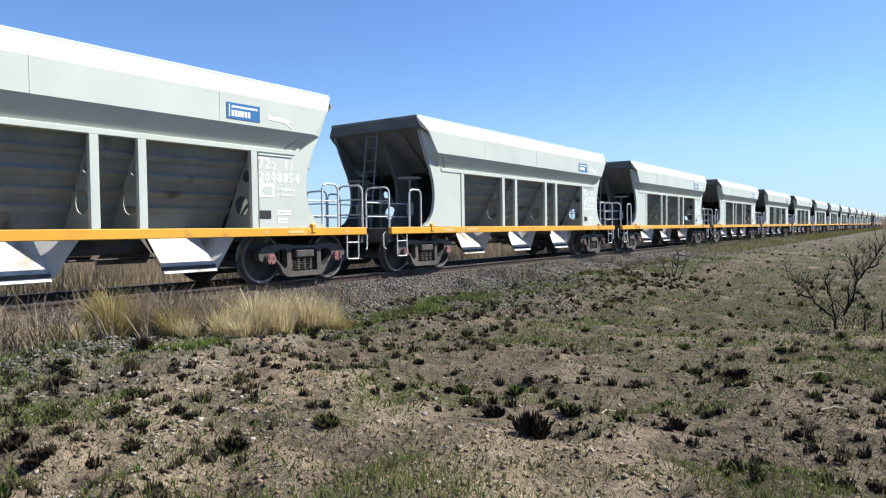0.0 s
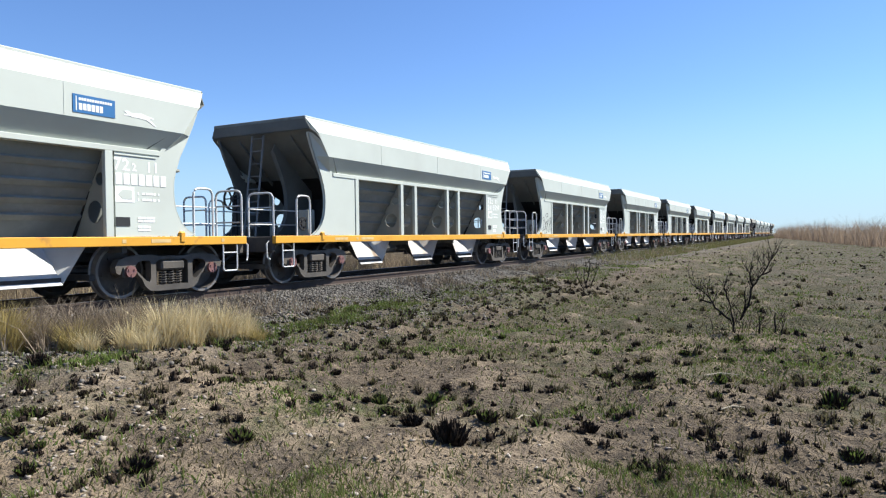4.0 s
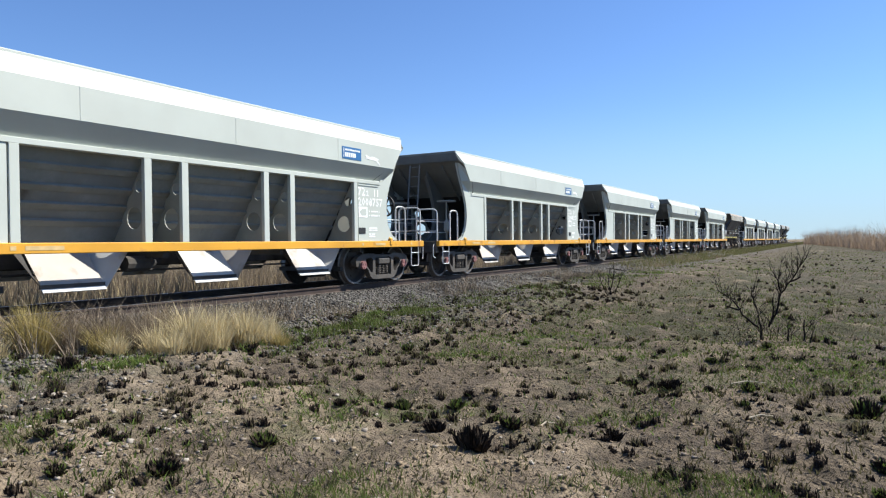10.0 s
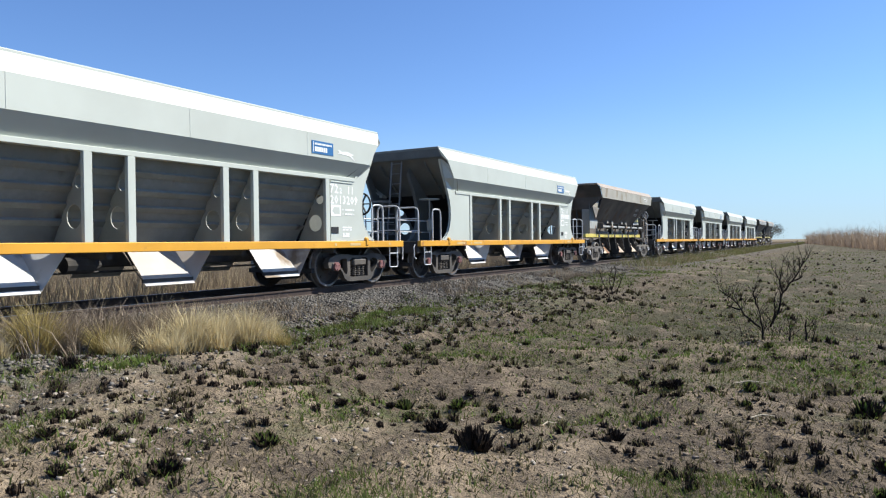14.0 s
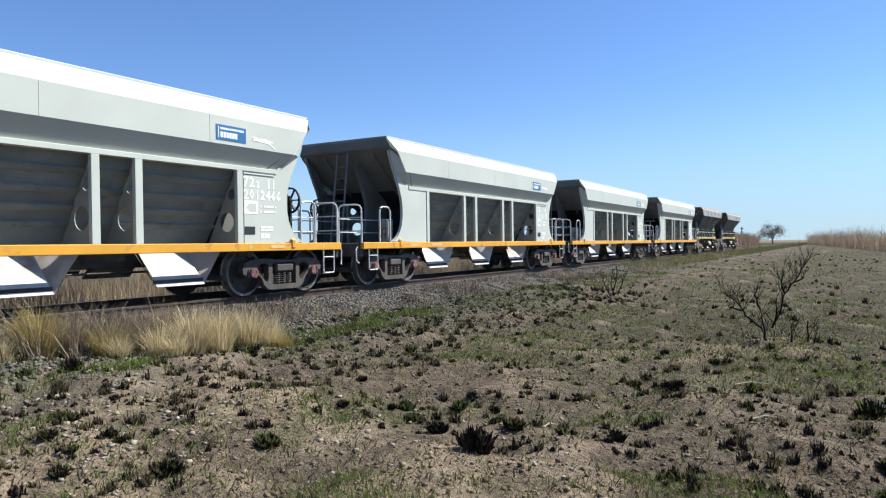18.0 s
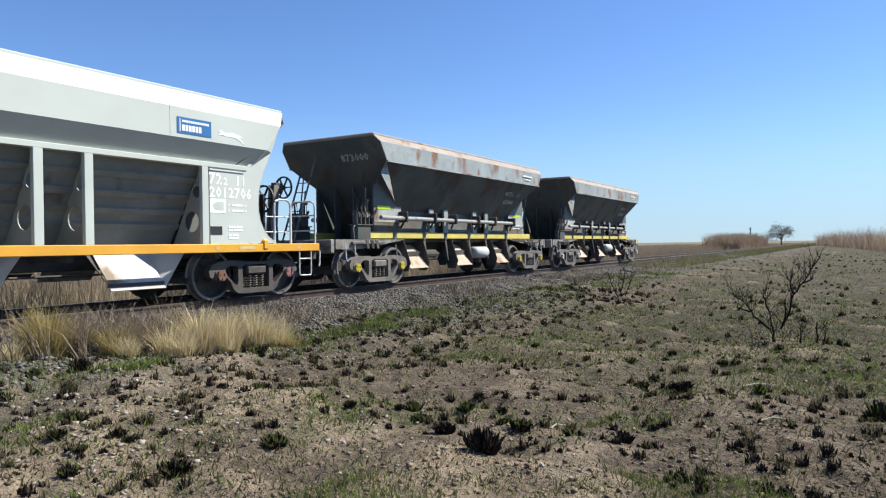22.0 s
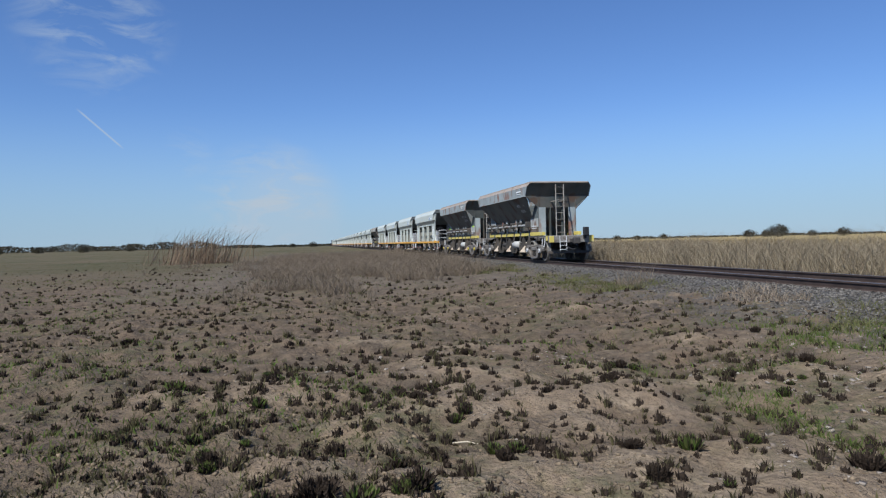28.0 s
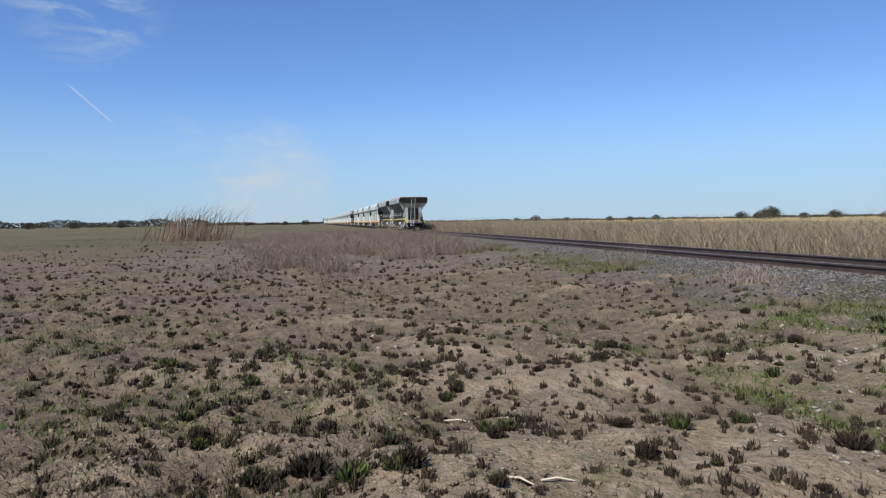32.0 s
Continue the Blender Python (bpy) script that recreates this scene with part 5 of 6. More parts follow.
def make_hopper(wheel_end, plain=False):
    """A pale hopper wagon; wheel_end -1 or 1: the end that carries the upright handwheel, the other has two flat ones; plain: for those far ahead."""
    w = tagged(new("hopper_wagon"), "pale grey open-top hopper wagon with an orange sill on the rails", "rail wagon", "pale grey hopper wagons")
    prof = [(1.35, 3.63), (1.53, 3.30), (1.53, 2.80), (1.31, 2.46)]
    for s in (-1, 1):
        bm = bmesh.new()
        outer = [[bm.verts.new((e * shell_x(z), s * h, z)) for h, z in prof] for e in (-1, -0.33, 0.33, 1)]
        inner = [[bm.verts.new((e * shell_x(z), s * (h - 0.03), z)) for h, z in prof] for e in (-1, -0.33, 0.33, 1)]
        for sh in (outer, inner):
            for a, b in zip(sh, sh[1:]):
                for i in range(3):
                    bm.faces.new((a[i], a[i + 1], b[i + 1], b[i]))
        for a, b in ((outer[0], inner[0]), (outer[-1], inner[-1])):
            for i in range(3):
                bm.faces.new((a[i], a[i + 1], b[i + 1], b[i]))
        for i in (0, 3):
            for k in range(3):
                bm.faces.new((outer[k][i], outer[k + 1][i], inner[k + 1][i], inner[k][i]))
        part("side_panel", bm, WHITE, w)
        # upright weld seams on the band
        for x in () if plain or s > 0 else (-2.96, 0.02, 2.98):
            part("seam", boxed(x - 0.005, x + 0.005, min(s * 1.528, s * 1.534), max(s * 1.528, s * 1.534), 2.81, 3.29), WHITE, w)
        part("top_rim", box(bmesh.new(), -ROOF + 0.02, ROOF - 0.02, min(s * 1.29, s * 1.365), max(s * 1.29, s * 1.365), 3.59, 3.655, bevel=0.012), WHITE, w)
        part("side_beam", boxed(-4.77, 4.77, min(s * 1.24, s * 1.378), max(s * 1.24, s * 1.378), 2.385, 2.475, bevel=0.008), WHITE, w)
        part("sill", boxed(-6.76, 6.76, min(s * 1.29, s * 1.39), max(s * 1.29, s * 1.39), 0.875, 1.03, bevel=0.01), ORANGE, w, "orange-painted side sill")
        # hopper side that slopes in, with ribs, its bay shade put into the colour
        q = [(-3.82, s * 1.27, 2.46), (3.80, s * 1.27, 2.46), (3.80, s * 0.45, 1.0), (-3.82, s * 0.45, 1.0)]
        part("hopper_side", sheet([q], 0.02), SHADED, w, "hopper slope coloured dark for the shade under the band")
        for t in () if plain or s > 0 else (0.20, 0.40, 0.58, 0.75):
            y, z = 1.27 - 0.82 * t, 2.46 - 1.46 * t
            part("rib", sheet([[(-3.80, s * (y + 0.06), z + 0.005), (3.78, s * (y + 0.06), z + 0.005), (3.78, s * (y - 0.02), z - 0.075), (-3.80, s * (y - 0.02), z - 0.075)]], 0.05), SHADED, w)
        # Cross plates get the duller grey so their colour holds the bay shade.
        tri = [(1.31, 1.03), (1.31, 2.39), (1.26, 2.39), (1.11, 2.12), (0.90, 1.80), (0.66, 1.32), (0.47, 1.03)]
        plate0 = col = None
        for x in BAYS:
            if plate0 is None:
                plate0 = part("cross_plate", outline_plate(tri, [(1.02, 1.43, 0.185), (1.155, 1.95, 0.105)], lambda u, v, d, s=s: (d - 0.008, s * u, v), 0.016), PLATE, w)
                plate0.matrix_basis = pose(x, 0, 0)
                col = part("column", boxed(-0.070, 0.070, min(s * 1.30, s * 1.378), max(s * 1.30, s * 1.378), 1.028, 2.39, bevel=0.006), WHITE, w)
                col.matrix_basis = pose(x, 0, 0)
            else:
                again(plate0, x)
                again(col, x)
        for e in (-1, 1):
            inner_x = -3.91
            edge = [(inner_x, 1.03), (inner_x, 2.385), (-4.78, 2.47), (-5.05, 2.80), (-5.40, 3.30), (-5.47, 3.40)]
            cut = CHEEK_CURVE
            # The far cheek is coloured dark to carry the shade of its inside.
            part("cheek_plate", outline_plate([(u * -e, v) for u, v in edge + cut], [], lambda u, v, d, s=s: (u, s * (1.335 + d), v), 0.025), WHITE if s < 0 else HOOD_SHADE, w)
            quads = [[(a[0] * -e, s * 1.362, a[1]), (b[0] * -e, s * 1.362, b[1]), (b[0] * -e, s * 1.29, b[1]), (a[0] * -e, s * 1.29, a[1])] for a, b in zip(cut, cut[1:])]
            part("cheek_flange", sheet(quads, 0.012), WHITE if s < 0 else HOOD_SHADE, w)
            # the plate that closes the end of the band, slanting back to the cheek
            at = lambda u, v, y: (u * -e, s * y, v)
            part("band_return", sheet([[at(-5.735, 3.62, 1.36), at(-5.495, 3.30, 1.53), at(-5.61, 3.30, 1.364)], [at(-5.495, 3.30, 1.53), at(-5.125, 2.80, 1.53), at(-5.61, 3.30, 1.364)],
                                       [at(-5.125, 2.80, 1.53), at(-5.40, 2.80, 1.364), at(-5.61, 3.30, 1.364)], [at(-5.125, 2.80, 1.53), at(-4.88, 2.49, 1.364), at(-5.40, 2.80, 1.364)]], 0.006), WHITE, w)
            # a thin ledge under the beam throws a dark line over the numbers
            if e > 0:
                part("ledge", boxed(3.90, 4.70, min(s * 1.358, s * 1.376), max(s * 1.358, s * 1.376), 2.335, 2.35), WHITE, w)
        for x in (-2.79, -0.06, 2.69):
            floor = sheet([[(x - 0.49, s * 0.50, 0.99), (x + 0.49, s * 0.50, 0.99), (x + 0.49, s * 1.02, 0.405), (x - 0.49, s * 1.02, 0.405)]], 0.012)
            c = part("chute", floor, CHUTE, w, "pale worn discharge chute")
            if s > 0:
                continue
            part("chute_lip", sheet([[(x - 0.50, s * 1.045, 0.355), (x + 0.50, s * 1.045, 0.355), (x + 0.50, s * 1.095, 0.305), (x - 0.50, s * 1.095, 0.305)]], 0.012), CHUTE, c)
            part("chute_bar", boxed(x - 0.51, x + 0.51, min(s * 1.0, s * 1.035), max(s * 1.0, s * 1.035), 0.355, 0.415), UNDER, c)
            part("chute_wing", sheet([[(x + 0.50, s * 0.45, 0.95), (x + 0.92, s * 1.06, 0.92), (x + 0.52, s * 1.06, 0.33), (x + 0.50, s * 0.85, 0.50)]], 0.012), CHUTE, c)
            part("chute_wing", sheet([[(x - 0.50, s * 0.45, 0.95), (x - 0.92, s * 1.02, 0.92), (x - 0.52, s * 1.0, 0.41), (x - 0.50, s * 0.85, 0.50)]], 0.012), UNDER, c)
        for e in (-1, 1):
            # near-corner hoop, end railing, guard rails, step
            hx = e * 5.76
            part("hoop", tube(bmesh.new(), rounded([(hx - 0.225, s * 1.30, 1.02), (hx - 0.225, s * 1.30, 1.90), (hx + 0.225, s * 1.30, 1.90), (hx + 0.225, s * 1.30, 1.02)], 0.15), 0.022, 7), SILVER, w, "pale tubular hand hoop")
            ex = e * 6.72
            bm = tube(bmesh.new(), rounded([(ex, s * 1.30, 1.0), (ex, s * 1.30, 1.92), (ex, s * 0.62, 1.92), (ex, s * 0.62, 1.0)], 0.15), 0.022, 7)
            for z in (1.30, 1.62):
                tube(bm, [(ex, s * 1.30, z), (ex, s * 0.62, z)], 0.017, 6)
            part("end_railing", bm, SILVER, w, "pale tubular end railing")
            for z in () if plain else (1.28, 1.60):
                part("guard_rail", tube(bmesh.new(), [(ex, s * 0.62, z), (e * 5.05, s * 0.62, z)], 0.015, 6), SILVER, w)
            bm = tube(bmesh.new(), rounded([(ex - e * 0.20, s * 1.36, 0.98), (ex - e * 0.20, s * 1.36, 0.38), (ex - e * 0.55, s * 1.36, 0.38), (ex - e * 0.55, s * 1.36, 0.98)], 0.05), 0.016, 6)
            tube(bm, [(ex - e * 0.20, s * 1.36, 0.72), (ex - e * 0.55, s * 1.36, 0.72)], 0.014, 6)
            part("step", bm, SILVER, w)
            bx = e * 5.20
            part("corner_bracket", boxed(bx - 0.07, bx + 0.07, min(s * 1.31, s * 1.41), max(s * 1.31, s * 1.41), 0.91, 1.12, bevel=0.03), ORANGE, w)
            bm = tube(bmesh.new(), [(ex + e * 0.10, s * 1.25, 0.92), (ex + e * 0.18, s * 1.27, 0.86), (ex + e * 0.17, s * 1.27, 0.60), (ex + e * 0.12, s * 1.3, 0.55)], 0.018, 6)
            part("uncoupling_lever", bm, SILVER, w)
    for e in (-1, 1):
        reach = ROOF
        on = lambda z: 4.48 + (reach - 0.10 - 4.48) * (z - 2.42) / 0.96
        rows = [(reach - 0.02, 1.33, 3.63), (reach - 0.06, 1.465, 3.38), (on(3.3), 1.525, 3.30), (on(2.8), 1.525, 2.80), (4.48, 1.30, 2.42), (3.82, 1.0, 1.95), (3.78, 0.52, 1.01)]
        # Hood underside, webs and stiffeners are coloured dark to hold the end's shade.
        part("end_slope", sheet([[(e * a, -b, c), (e * a, b, c), (e * d, f, g), (e * d, -f, g)] for (a, b, c), (d, f, g) in zip(rows[:5], rows[1:5])], 0.02), HOOD_SHADE, w, "underside of the hood, coloured dark for its shade")
        # The bulkhead is coloured black where the recess falls into deep shade.
        part("end_bulkhead", sheet([[(e * a, -b, c), (e * a, b, c), (e * d, f, g), (e * d, -f, g)] for (a, b, c), (d, f, g) in zip(rows[4:], rows[5:])], 0.02), VOID_SHADE, w, "lower bulkhead coloured black for the deep shade")
        for s in (-1, 1):
            part("corner_gusset", sheet([[(e * 3.80, s * 1.27, 2.42), (e * 4.48, s * 1.32, 2.42), (e * 3.82, s * 1.0, 1.95)]], 0.012), HOOD_SHADE, w)
        # The end rim is darkened to go with the shade of the hood.
        part("end_rim", boxed(e * (reach - 0.03) - 0.03, e * (reach - 0.03) + 0.03, -1.36, 1.36, 3.58, 3.655, bevel=0.012), SHADED, w)
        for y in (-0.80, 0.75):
            part("end_stiffener", sheet([[(e * (reach - 0.14), y, 3.36), (e * (reach - 0.22), y, 3.18), (e * 4.46, y, 2.28), (e * 4.42, y, 2.42)]], 0.03), HOOD_SHADE, w)
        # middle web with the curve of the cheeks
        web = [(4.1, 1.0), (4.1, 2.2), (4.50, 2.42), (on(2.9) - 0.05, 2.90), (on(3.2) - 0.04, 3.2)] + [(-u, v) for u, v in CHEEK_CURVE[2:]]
        part("middle_web", outline_plate([(u * e, v) for u, v in web], [], lambda u, v, d: (u, -0.21 + d, v), 0.02), HOOD_SHADE, w)
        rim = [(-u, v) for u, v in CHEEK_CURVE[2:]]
        part("web_flange", sheet([[(a[0] * e, -0.25, a[1]), (b[0] * e, -0.25, b[1]), (b[0] * e, -0.15, b[1]), (a[0] * e, -0.15, a[1])] for a, b in zip(rim, rim[1:])], 0.012), HOOD_SHADE, w)
        lt, lb = reach - 0.14, 6.03
        for y in (-0.12, 0.22):
            part("ladder_stile", tube(bmesh.new(), [(e * lt, y + 0.05, 3.44), (e * lb, y - 0.03, 1.0)], 0.024, 6), LADDER, w)
        for k in range(0 if plain else 8):
            t = 0.07 + k * 0.12
            x = e * (lt + (lb - lt) * t)
            part("ladder_rung", tube(bmesh.new(), [(x, -0.07 - 0.08 * t, 3.44 - 2.44 * t), (x, 0.27 - 0.08 * t, 3.44 - 2.44 * t)], 0.013, 5), LADDER, w)
        edge = 6.76
        part("end_deck", boxed(min(e * 4.1, e * (edge - 0.02)), max(e * 4.1, e * (edge - 0.02)), -1.29, 1.29, 0.955, 0.99), UNDER, w)
        part("headstock", boxed(e * (edge - 0.05) - 0.06, e * (edge - 0.05) + 0.06, -1.29, 1.29, 0.69, 1.02, bevel=0.02), UNDER, w)
        make_coupler(w, e, 7.17, edge - 0.06)
        if e == wheel_end:
            # upright spoked handwheel on one side of this end, a gear case on the other
            wy = -0.95 if e > 0 else 0.95
            wx = e * 5.60
            handwheel(w, (wx, wy, 1.93), "x", 0.26, BLACK)
            part("brake_stand", sheet([[(wx - e * 0.06, wy - 0.06, 1.0), (wx - e * 0.06, wy + 0.10, 1.0), (wx - e * 0.06, wy + 0.06, 2.02), (wx - e * 0.06, wy - 0.05, 2.02)]], 0.05), BLACK, w)
            part("brake_chain", tube(bmesh.new(), [(wx - e * 0.10, wy + 0.02, 1.86), (wx - e * 0.02, wy + 0.05, 1.0)], 0.018, 5), BLACK, w)
            part("gear_case", boxed(e * 5.25 - 0.13, e * 5.25 + 0.13, -wy - 0.16, -wy + 0.12, 0.99, 1.62, bevel=0.02), PLATE, w)
            handwheel(w, (e * 5.48, -wy - 0.1, 1.30), "y", 0.13, BLACK)
        else:
            for y in (-0.80, 0.85):
                handwheel(w, (e * 5.30, y, 2.22), "z", 0.27, PLATE)
                bm = tube(bmesh.new(), [(e * 5.30, y, 0.98), (e * 5.30, y, 2.22)], 0.025, 6)
                tube(bm, [(e * 5.30, y, 1.28), (e * 5.30, y, 1.34), (e * 5.30, y, 1.60), (e * 5.30, y, 1.66)], [0.03, 0.085, 0.085, 0.03], 8)
                part("handwheel_stem", bm, PLATE, w)
    part("centre_sill", boxed(-6.74, 6.74, -0.26, 0.26, 0.62, 0.95, bevel=0.02), UNDER, w)
    for x in (-4.05, -1.34, 1.42, 4.12):
        part("cross_bearer", boxed(x - 0.05, x + 0.05, -1.28, 1.28, 0.77, 0.95), UNDER, w)
    part("air_reservoir", tube(bmesh.new(), [(1.15, 0.75, 0.66), (1.22, 0.75, 0.66), (1.90, 0.75, 0.66), (1.97, 0.75, 0.66)], [0.10, 0.17, 0.17, 0.10], 12), UNDER, w)
    part("brake_cylinder", tube(bmesh.new(), [(-1.75, -0.75, 0.68), (-1.3, -0.75, 0.68), (-1.15, -0.75, 0.68)], [0.13, 0.13, 0.05], 10), UNDER, w)
    part("brake_rod", tube(bmesh.new(), [(-4.4, -0.42, 0.55), (4.4, -0.42, 0.55)], 0.02, 5), UNDER, w)
    # blue sign with plain bars, a running-animal mark, stencilled data
    sg = part("blue_sign", boxed(3.11, 3.81, -1.5385, -1.5325, 2.87, 3.14), BLUE, w, "blue company sign with white bars")
    for k in range(0 if plain else 13):
        part("sign_bar", boxed(3.205 + k * 0.043, 3.205 + k * 0.043 + 0.032, -1.5415, -1.5385, 3.055, 3.095), SIGN, sg)
    for k in range(0 if plain else 6):
        part("sign_bar", boxed(3.205 + k * 0.068, 3.205 + k * 0.068 + 0.052, -1.5415, -1.5385, 2.915, 3.015), SIGN, sg)
    part("sign_bar", box(bmesh.new(), 3.155, 3.17, -1.5415, -1.5385, 2.90, 3.11), SIGN, sg)
    hound = [(0.0, 0.10), (0.07, 0.115), (0.14, 0.085), (0.22, 0.095), (0.32, 0.105), (0.42, 0.085), (0.50, 0.075), (0.555, 0.06), (0.56, 0.045), (0.50, 0.05), (0.47, 0.035), (0.53, 0.0), (0.60, -0.055), (0.585, -0.06), (0.49, -0.01), (0.42, 0.02), (0.32, 0.03), (0.24, 0.035), (0.17, 0.03), (0.10, 0.045), (0.02, 0.04), (0.0, 0.05), (0.06, 0.07), (0.03, 0.085)]
    part("animal_mark", outline_plate([(3.97 + u, 2.90 + v * 1.1) for u, v in hound], [], lambda u, v, d: (u, -1.5325 - d, v), 0.003), SIGN, w, "white running-animal mark")
    part("data_plate", boxed(3.91, 4.17, -1.369, -1.362, 1.20, 1.345), BLACK, w, "small black plate")
    mark = outline_plate([(3.91, 1.585), (4.26, 1.585), (4.26, 1.835), (3.91, 1.835)], [], lambda u, v, d: (u, -1.3615 - d, v), 0.003)
    part("square_mark", mark, SIGN, w)
    part("square_mark", outline_plate([(4.215, 1.635), (4.215, 1.785), (4.04, 1.785), (3.955, 1.71), (4.04, 1.635)], [], lambda u, v, d: (u, -1.3647 - d, v), 0.003), WHITE, w)
    for z, spans in ((1.735, ((0.0, 0.03), (0.09, 0.15), (0.16, 0.30), (0.31, 0.36), (0.40, 0.43))), (1.635, ((0.0, 0.03), (0.09, 0.17), (0.18, 0.28), (0.29, 0.36), (0.40, 0.43))),
                     (1.335, ((0.0, 0.16), (0.17, 0.33))), (1.285, ((0.0, 0.10), (0.12, 0.33))), (1.19, ((0.0, 0.08), (0.10, 0.24))), (1.14, ((0.0, 0.24),))):
        for a, b in () if plain else spans:
            part("stencil_bar", boxed(4.32 + a, 4.32 + b, -1.3647, -1.3615, z - 0.019, z + 0.019), SIGN, w)
    for a, b in () if plain else ((-4.75, -4.25), (-3.90, -3.82), (-3.70, -3.15), (4.0, 4.07), (4.55, 4.95), (6.1, 6.17)):
        part("sill_stencil", boxed(a, b, -1.394, -1.3905, 0.925, 0.985), SILL_MARK, w)
    src = None
    for x in (-5.18, 5.14):
        b, src = make_bogie(w, x, CAPS, FRAME, src, None, 0.87, plain)
    return w


def make_old_hopper():
    w = tagged(new("ballast_wagon"), "old dark grey rusty ballast hopper wagon with a yellow sill", "rail wagon", "old ballast wagons")
    half, half_r = 5.1, 4.85
    end_x = lambda z, e=-1: (half if e < 0 else half_r) - 0.62 * (3.60 - z)
    prof = [(1.40, 3.60), (1.55, 3.42), (1.55, 3.00)]
    for s in (-1, 1):
        quads = []
        for (h0, z0), (h1, z1) in zip(prof, prof[1:]):
            quads.append([(-end_x(z0), s * h0, z0), (end_x(z0, 1), s * h0, z0), (end_x(z1, 1), s * h1, z1), (-end_x(z1), s * h1, z1)])
        part("top_bevel", sheet(quads[:1], 0.02), OLD_RIM, w, "sandy worn top bevel")
        part("side_band", sheet(quads[1:], 0.02), OLD_PALE, w, "worn pale grey upper band with rust patches")
        part("top_rim", boxed(-half, half_r, min(s * 1.33, s * 1.42), max(s * 1.33, s * 1.42), 3.55, 3.63, bevel=0.02), OLD_RIM, w, "sandy worn top rim")
        part("band_flange", boxed(-end_x(3.0), end_x(3.0, 1), min(s * 1.52, s * 1.575), max(s * 1.52, s * 1.575), 2.965, 3.005), OLD_PALE, w)
        lo = 1.86
        part("hopper_side", sheet([[(-end_x(3.0) + 0.02, s * 1.53, 2.99), (end_x(3.0, 1) - 0.02, s * 1.53, 2.99), (3.25, s * 0.80, lo), (-3.25, s * 0.80, lo)]], 0.02), OLD, w)
        for x0, x1 in ((-3.38, -1.86), (-0.84, 0.69), (1.71, 3.20)):
            part("discharge_door", sheet([[(x0, s * 0.80, 1.90), (x1, s * 0.80, 1.90), (x1, s * 0.90, 1.33), (x0, s * 0.90, 1.33)]], 0.03), OLD, w)
        for x in (-1.75, -0.96, 0.80, 1.60):
            part("door_post", boxed(x - 0.115, x + 0.115, min(s * 0.88, s * 0.94), max(s * 0.88, s * 0.94), 1.31, 1.98, bevel=0.01), OLD_PALE, w)
        for e in (-1, 1):
            pts = [(4.45, 1.31), (4.45, 2.99), (4.30, 2.99), (3.30, 1.85), (3.22, 1.31)]
            part("end_cheek", outline_plate([(u * e, v) for u, v in pts], [], lambda u, v, d, s=s: (u, s * (0.90 + d), v), 0.02), OLD_MID, w)
            part("pale_panel", boxed(min(e * 3.26, e * 4.44), max(e * 3.26, e * 4.44), min(s * 0.9235, s * 0.929), max(s * 0.9235, s * 0.929), 1.56, 1.96), OLD_CREAM, w, "pale worn panel with rust")
            part("lower_panel", boxed(min(e * 3.26, e * 4.44), max(e * 3.26, e * 4.44), min(s * 0.915, s * 0.9225), max(s * 0.915, s * 0.9225), 1.32, 1.555), RUST_FRAME, w, "brown rusted lower panel")
        part("sill", boxed(-4.76, 5.06, min(s * 0.80, s * 0.93), max(s * 0.80, s * 0.93), 1.145, 1.31, bevel=0.008), YELLOW, w, "yellow-painted side sill")
        for x in (-3.55, -2.14, -0.99, 0.43, 1.55, 3.07):
            part("sill_bracket", sheet([[(x - 0.10, s * 0.934, 1.312), (x + 0.10, s * 0.934, 1.312), (x + 0.05, s * 0.955, 1.12), (x - 0.05, s * 0.955, 1.12)]], 0.015), OLD, w)
            part("hanger", sheet([[(x - 0.05, s * 0.93, 1.14), (x + 0.05, s * 0.93, 1.14), (x + 0.02, s * 1.02, 0.52), (x - 0.02, s * 1.02, 0.52)]], 0.02), UNDER, w)
        part("operating_shaft", tube(bmesh.new(), [(-4.40, s * 1.10, 1.66), (3.28, s * 1.10, 1.66)], 0.055, 10), SHAFT, w, "long pale operating shaft")
        for x in (-3.35, -1.91, -0.77, 0.67, 1.82, 3.24):
            bm = boxed(x - 0.045, x + 0.045, min(s * 0.92, s * 1.20), max(s * 0.92, s * 1.20), 1.56, 1.84, bevel=0.02)
            tube(bm, [(x + 0.05, s * 1.14, 1.75), (x - 0.02, s * 1.0, 1.42)], 0.03, 6)
            part("shaft_lever", bm, UNDER, w)
        for k, x in enumerate((-2.68, -0.16, 2.42)):
            c = part("chute", sheet([[(x - 0.42, s * 0.55, 0.98), (x + 0.42, s * 0.55, 0.98), (x + 0.42, s * 0.85, 0.78), (x - 0.42, s * 0.85, 0.78)], [(x - 0.42, s * 0.88, 0.66), (x + 0.42, s * 0.88, 0.66), (x + 0.44, s * 1.12, 0.36), (x - 0.44, s * 1.12, 0.36)]], 0.015), OLD_CHUTE, w, "worn discharge chute")
            for e in (-1, 1):
                part("chute_cheek", outline_plate([(0.50, 1.12), (0.92, 1.12), (1.14, 0.50), (1.05, 0.28), (0.80, 0.28)], [], lambda u, v, d, s=s, x=x, e=e: (x + e * (0.46 + d), s * u, v), 0.015), UNDER, c)
            part("chute_bar", boxed(x - 0.46, x + 0.46, min(s * 0.84, s * 0.88), max(s * 0.84, s * 0.88), 0.64, 0.80), UNDER, c)
    # Added dark box: stands for the shaded voids behind the door posts.
    part("inner_hopper", boxed(-3.40, 3.2, -0.74, 0.74, 1.05, 2.02), OLD, w)
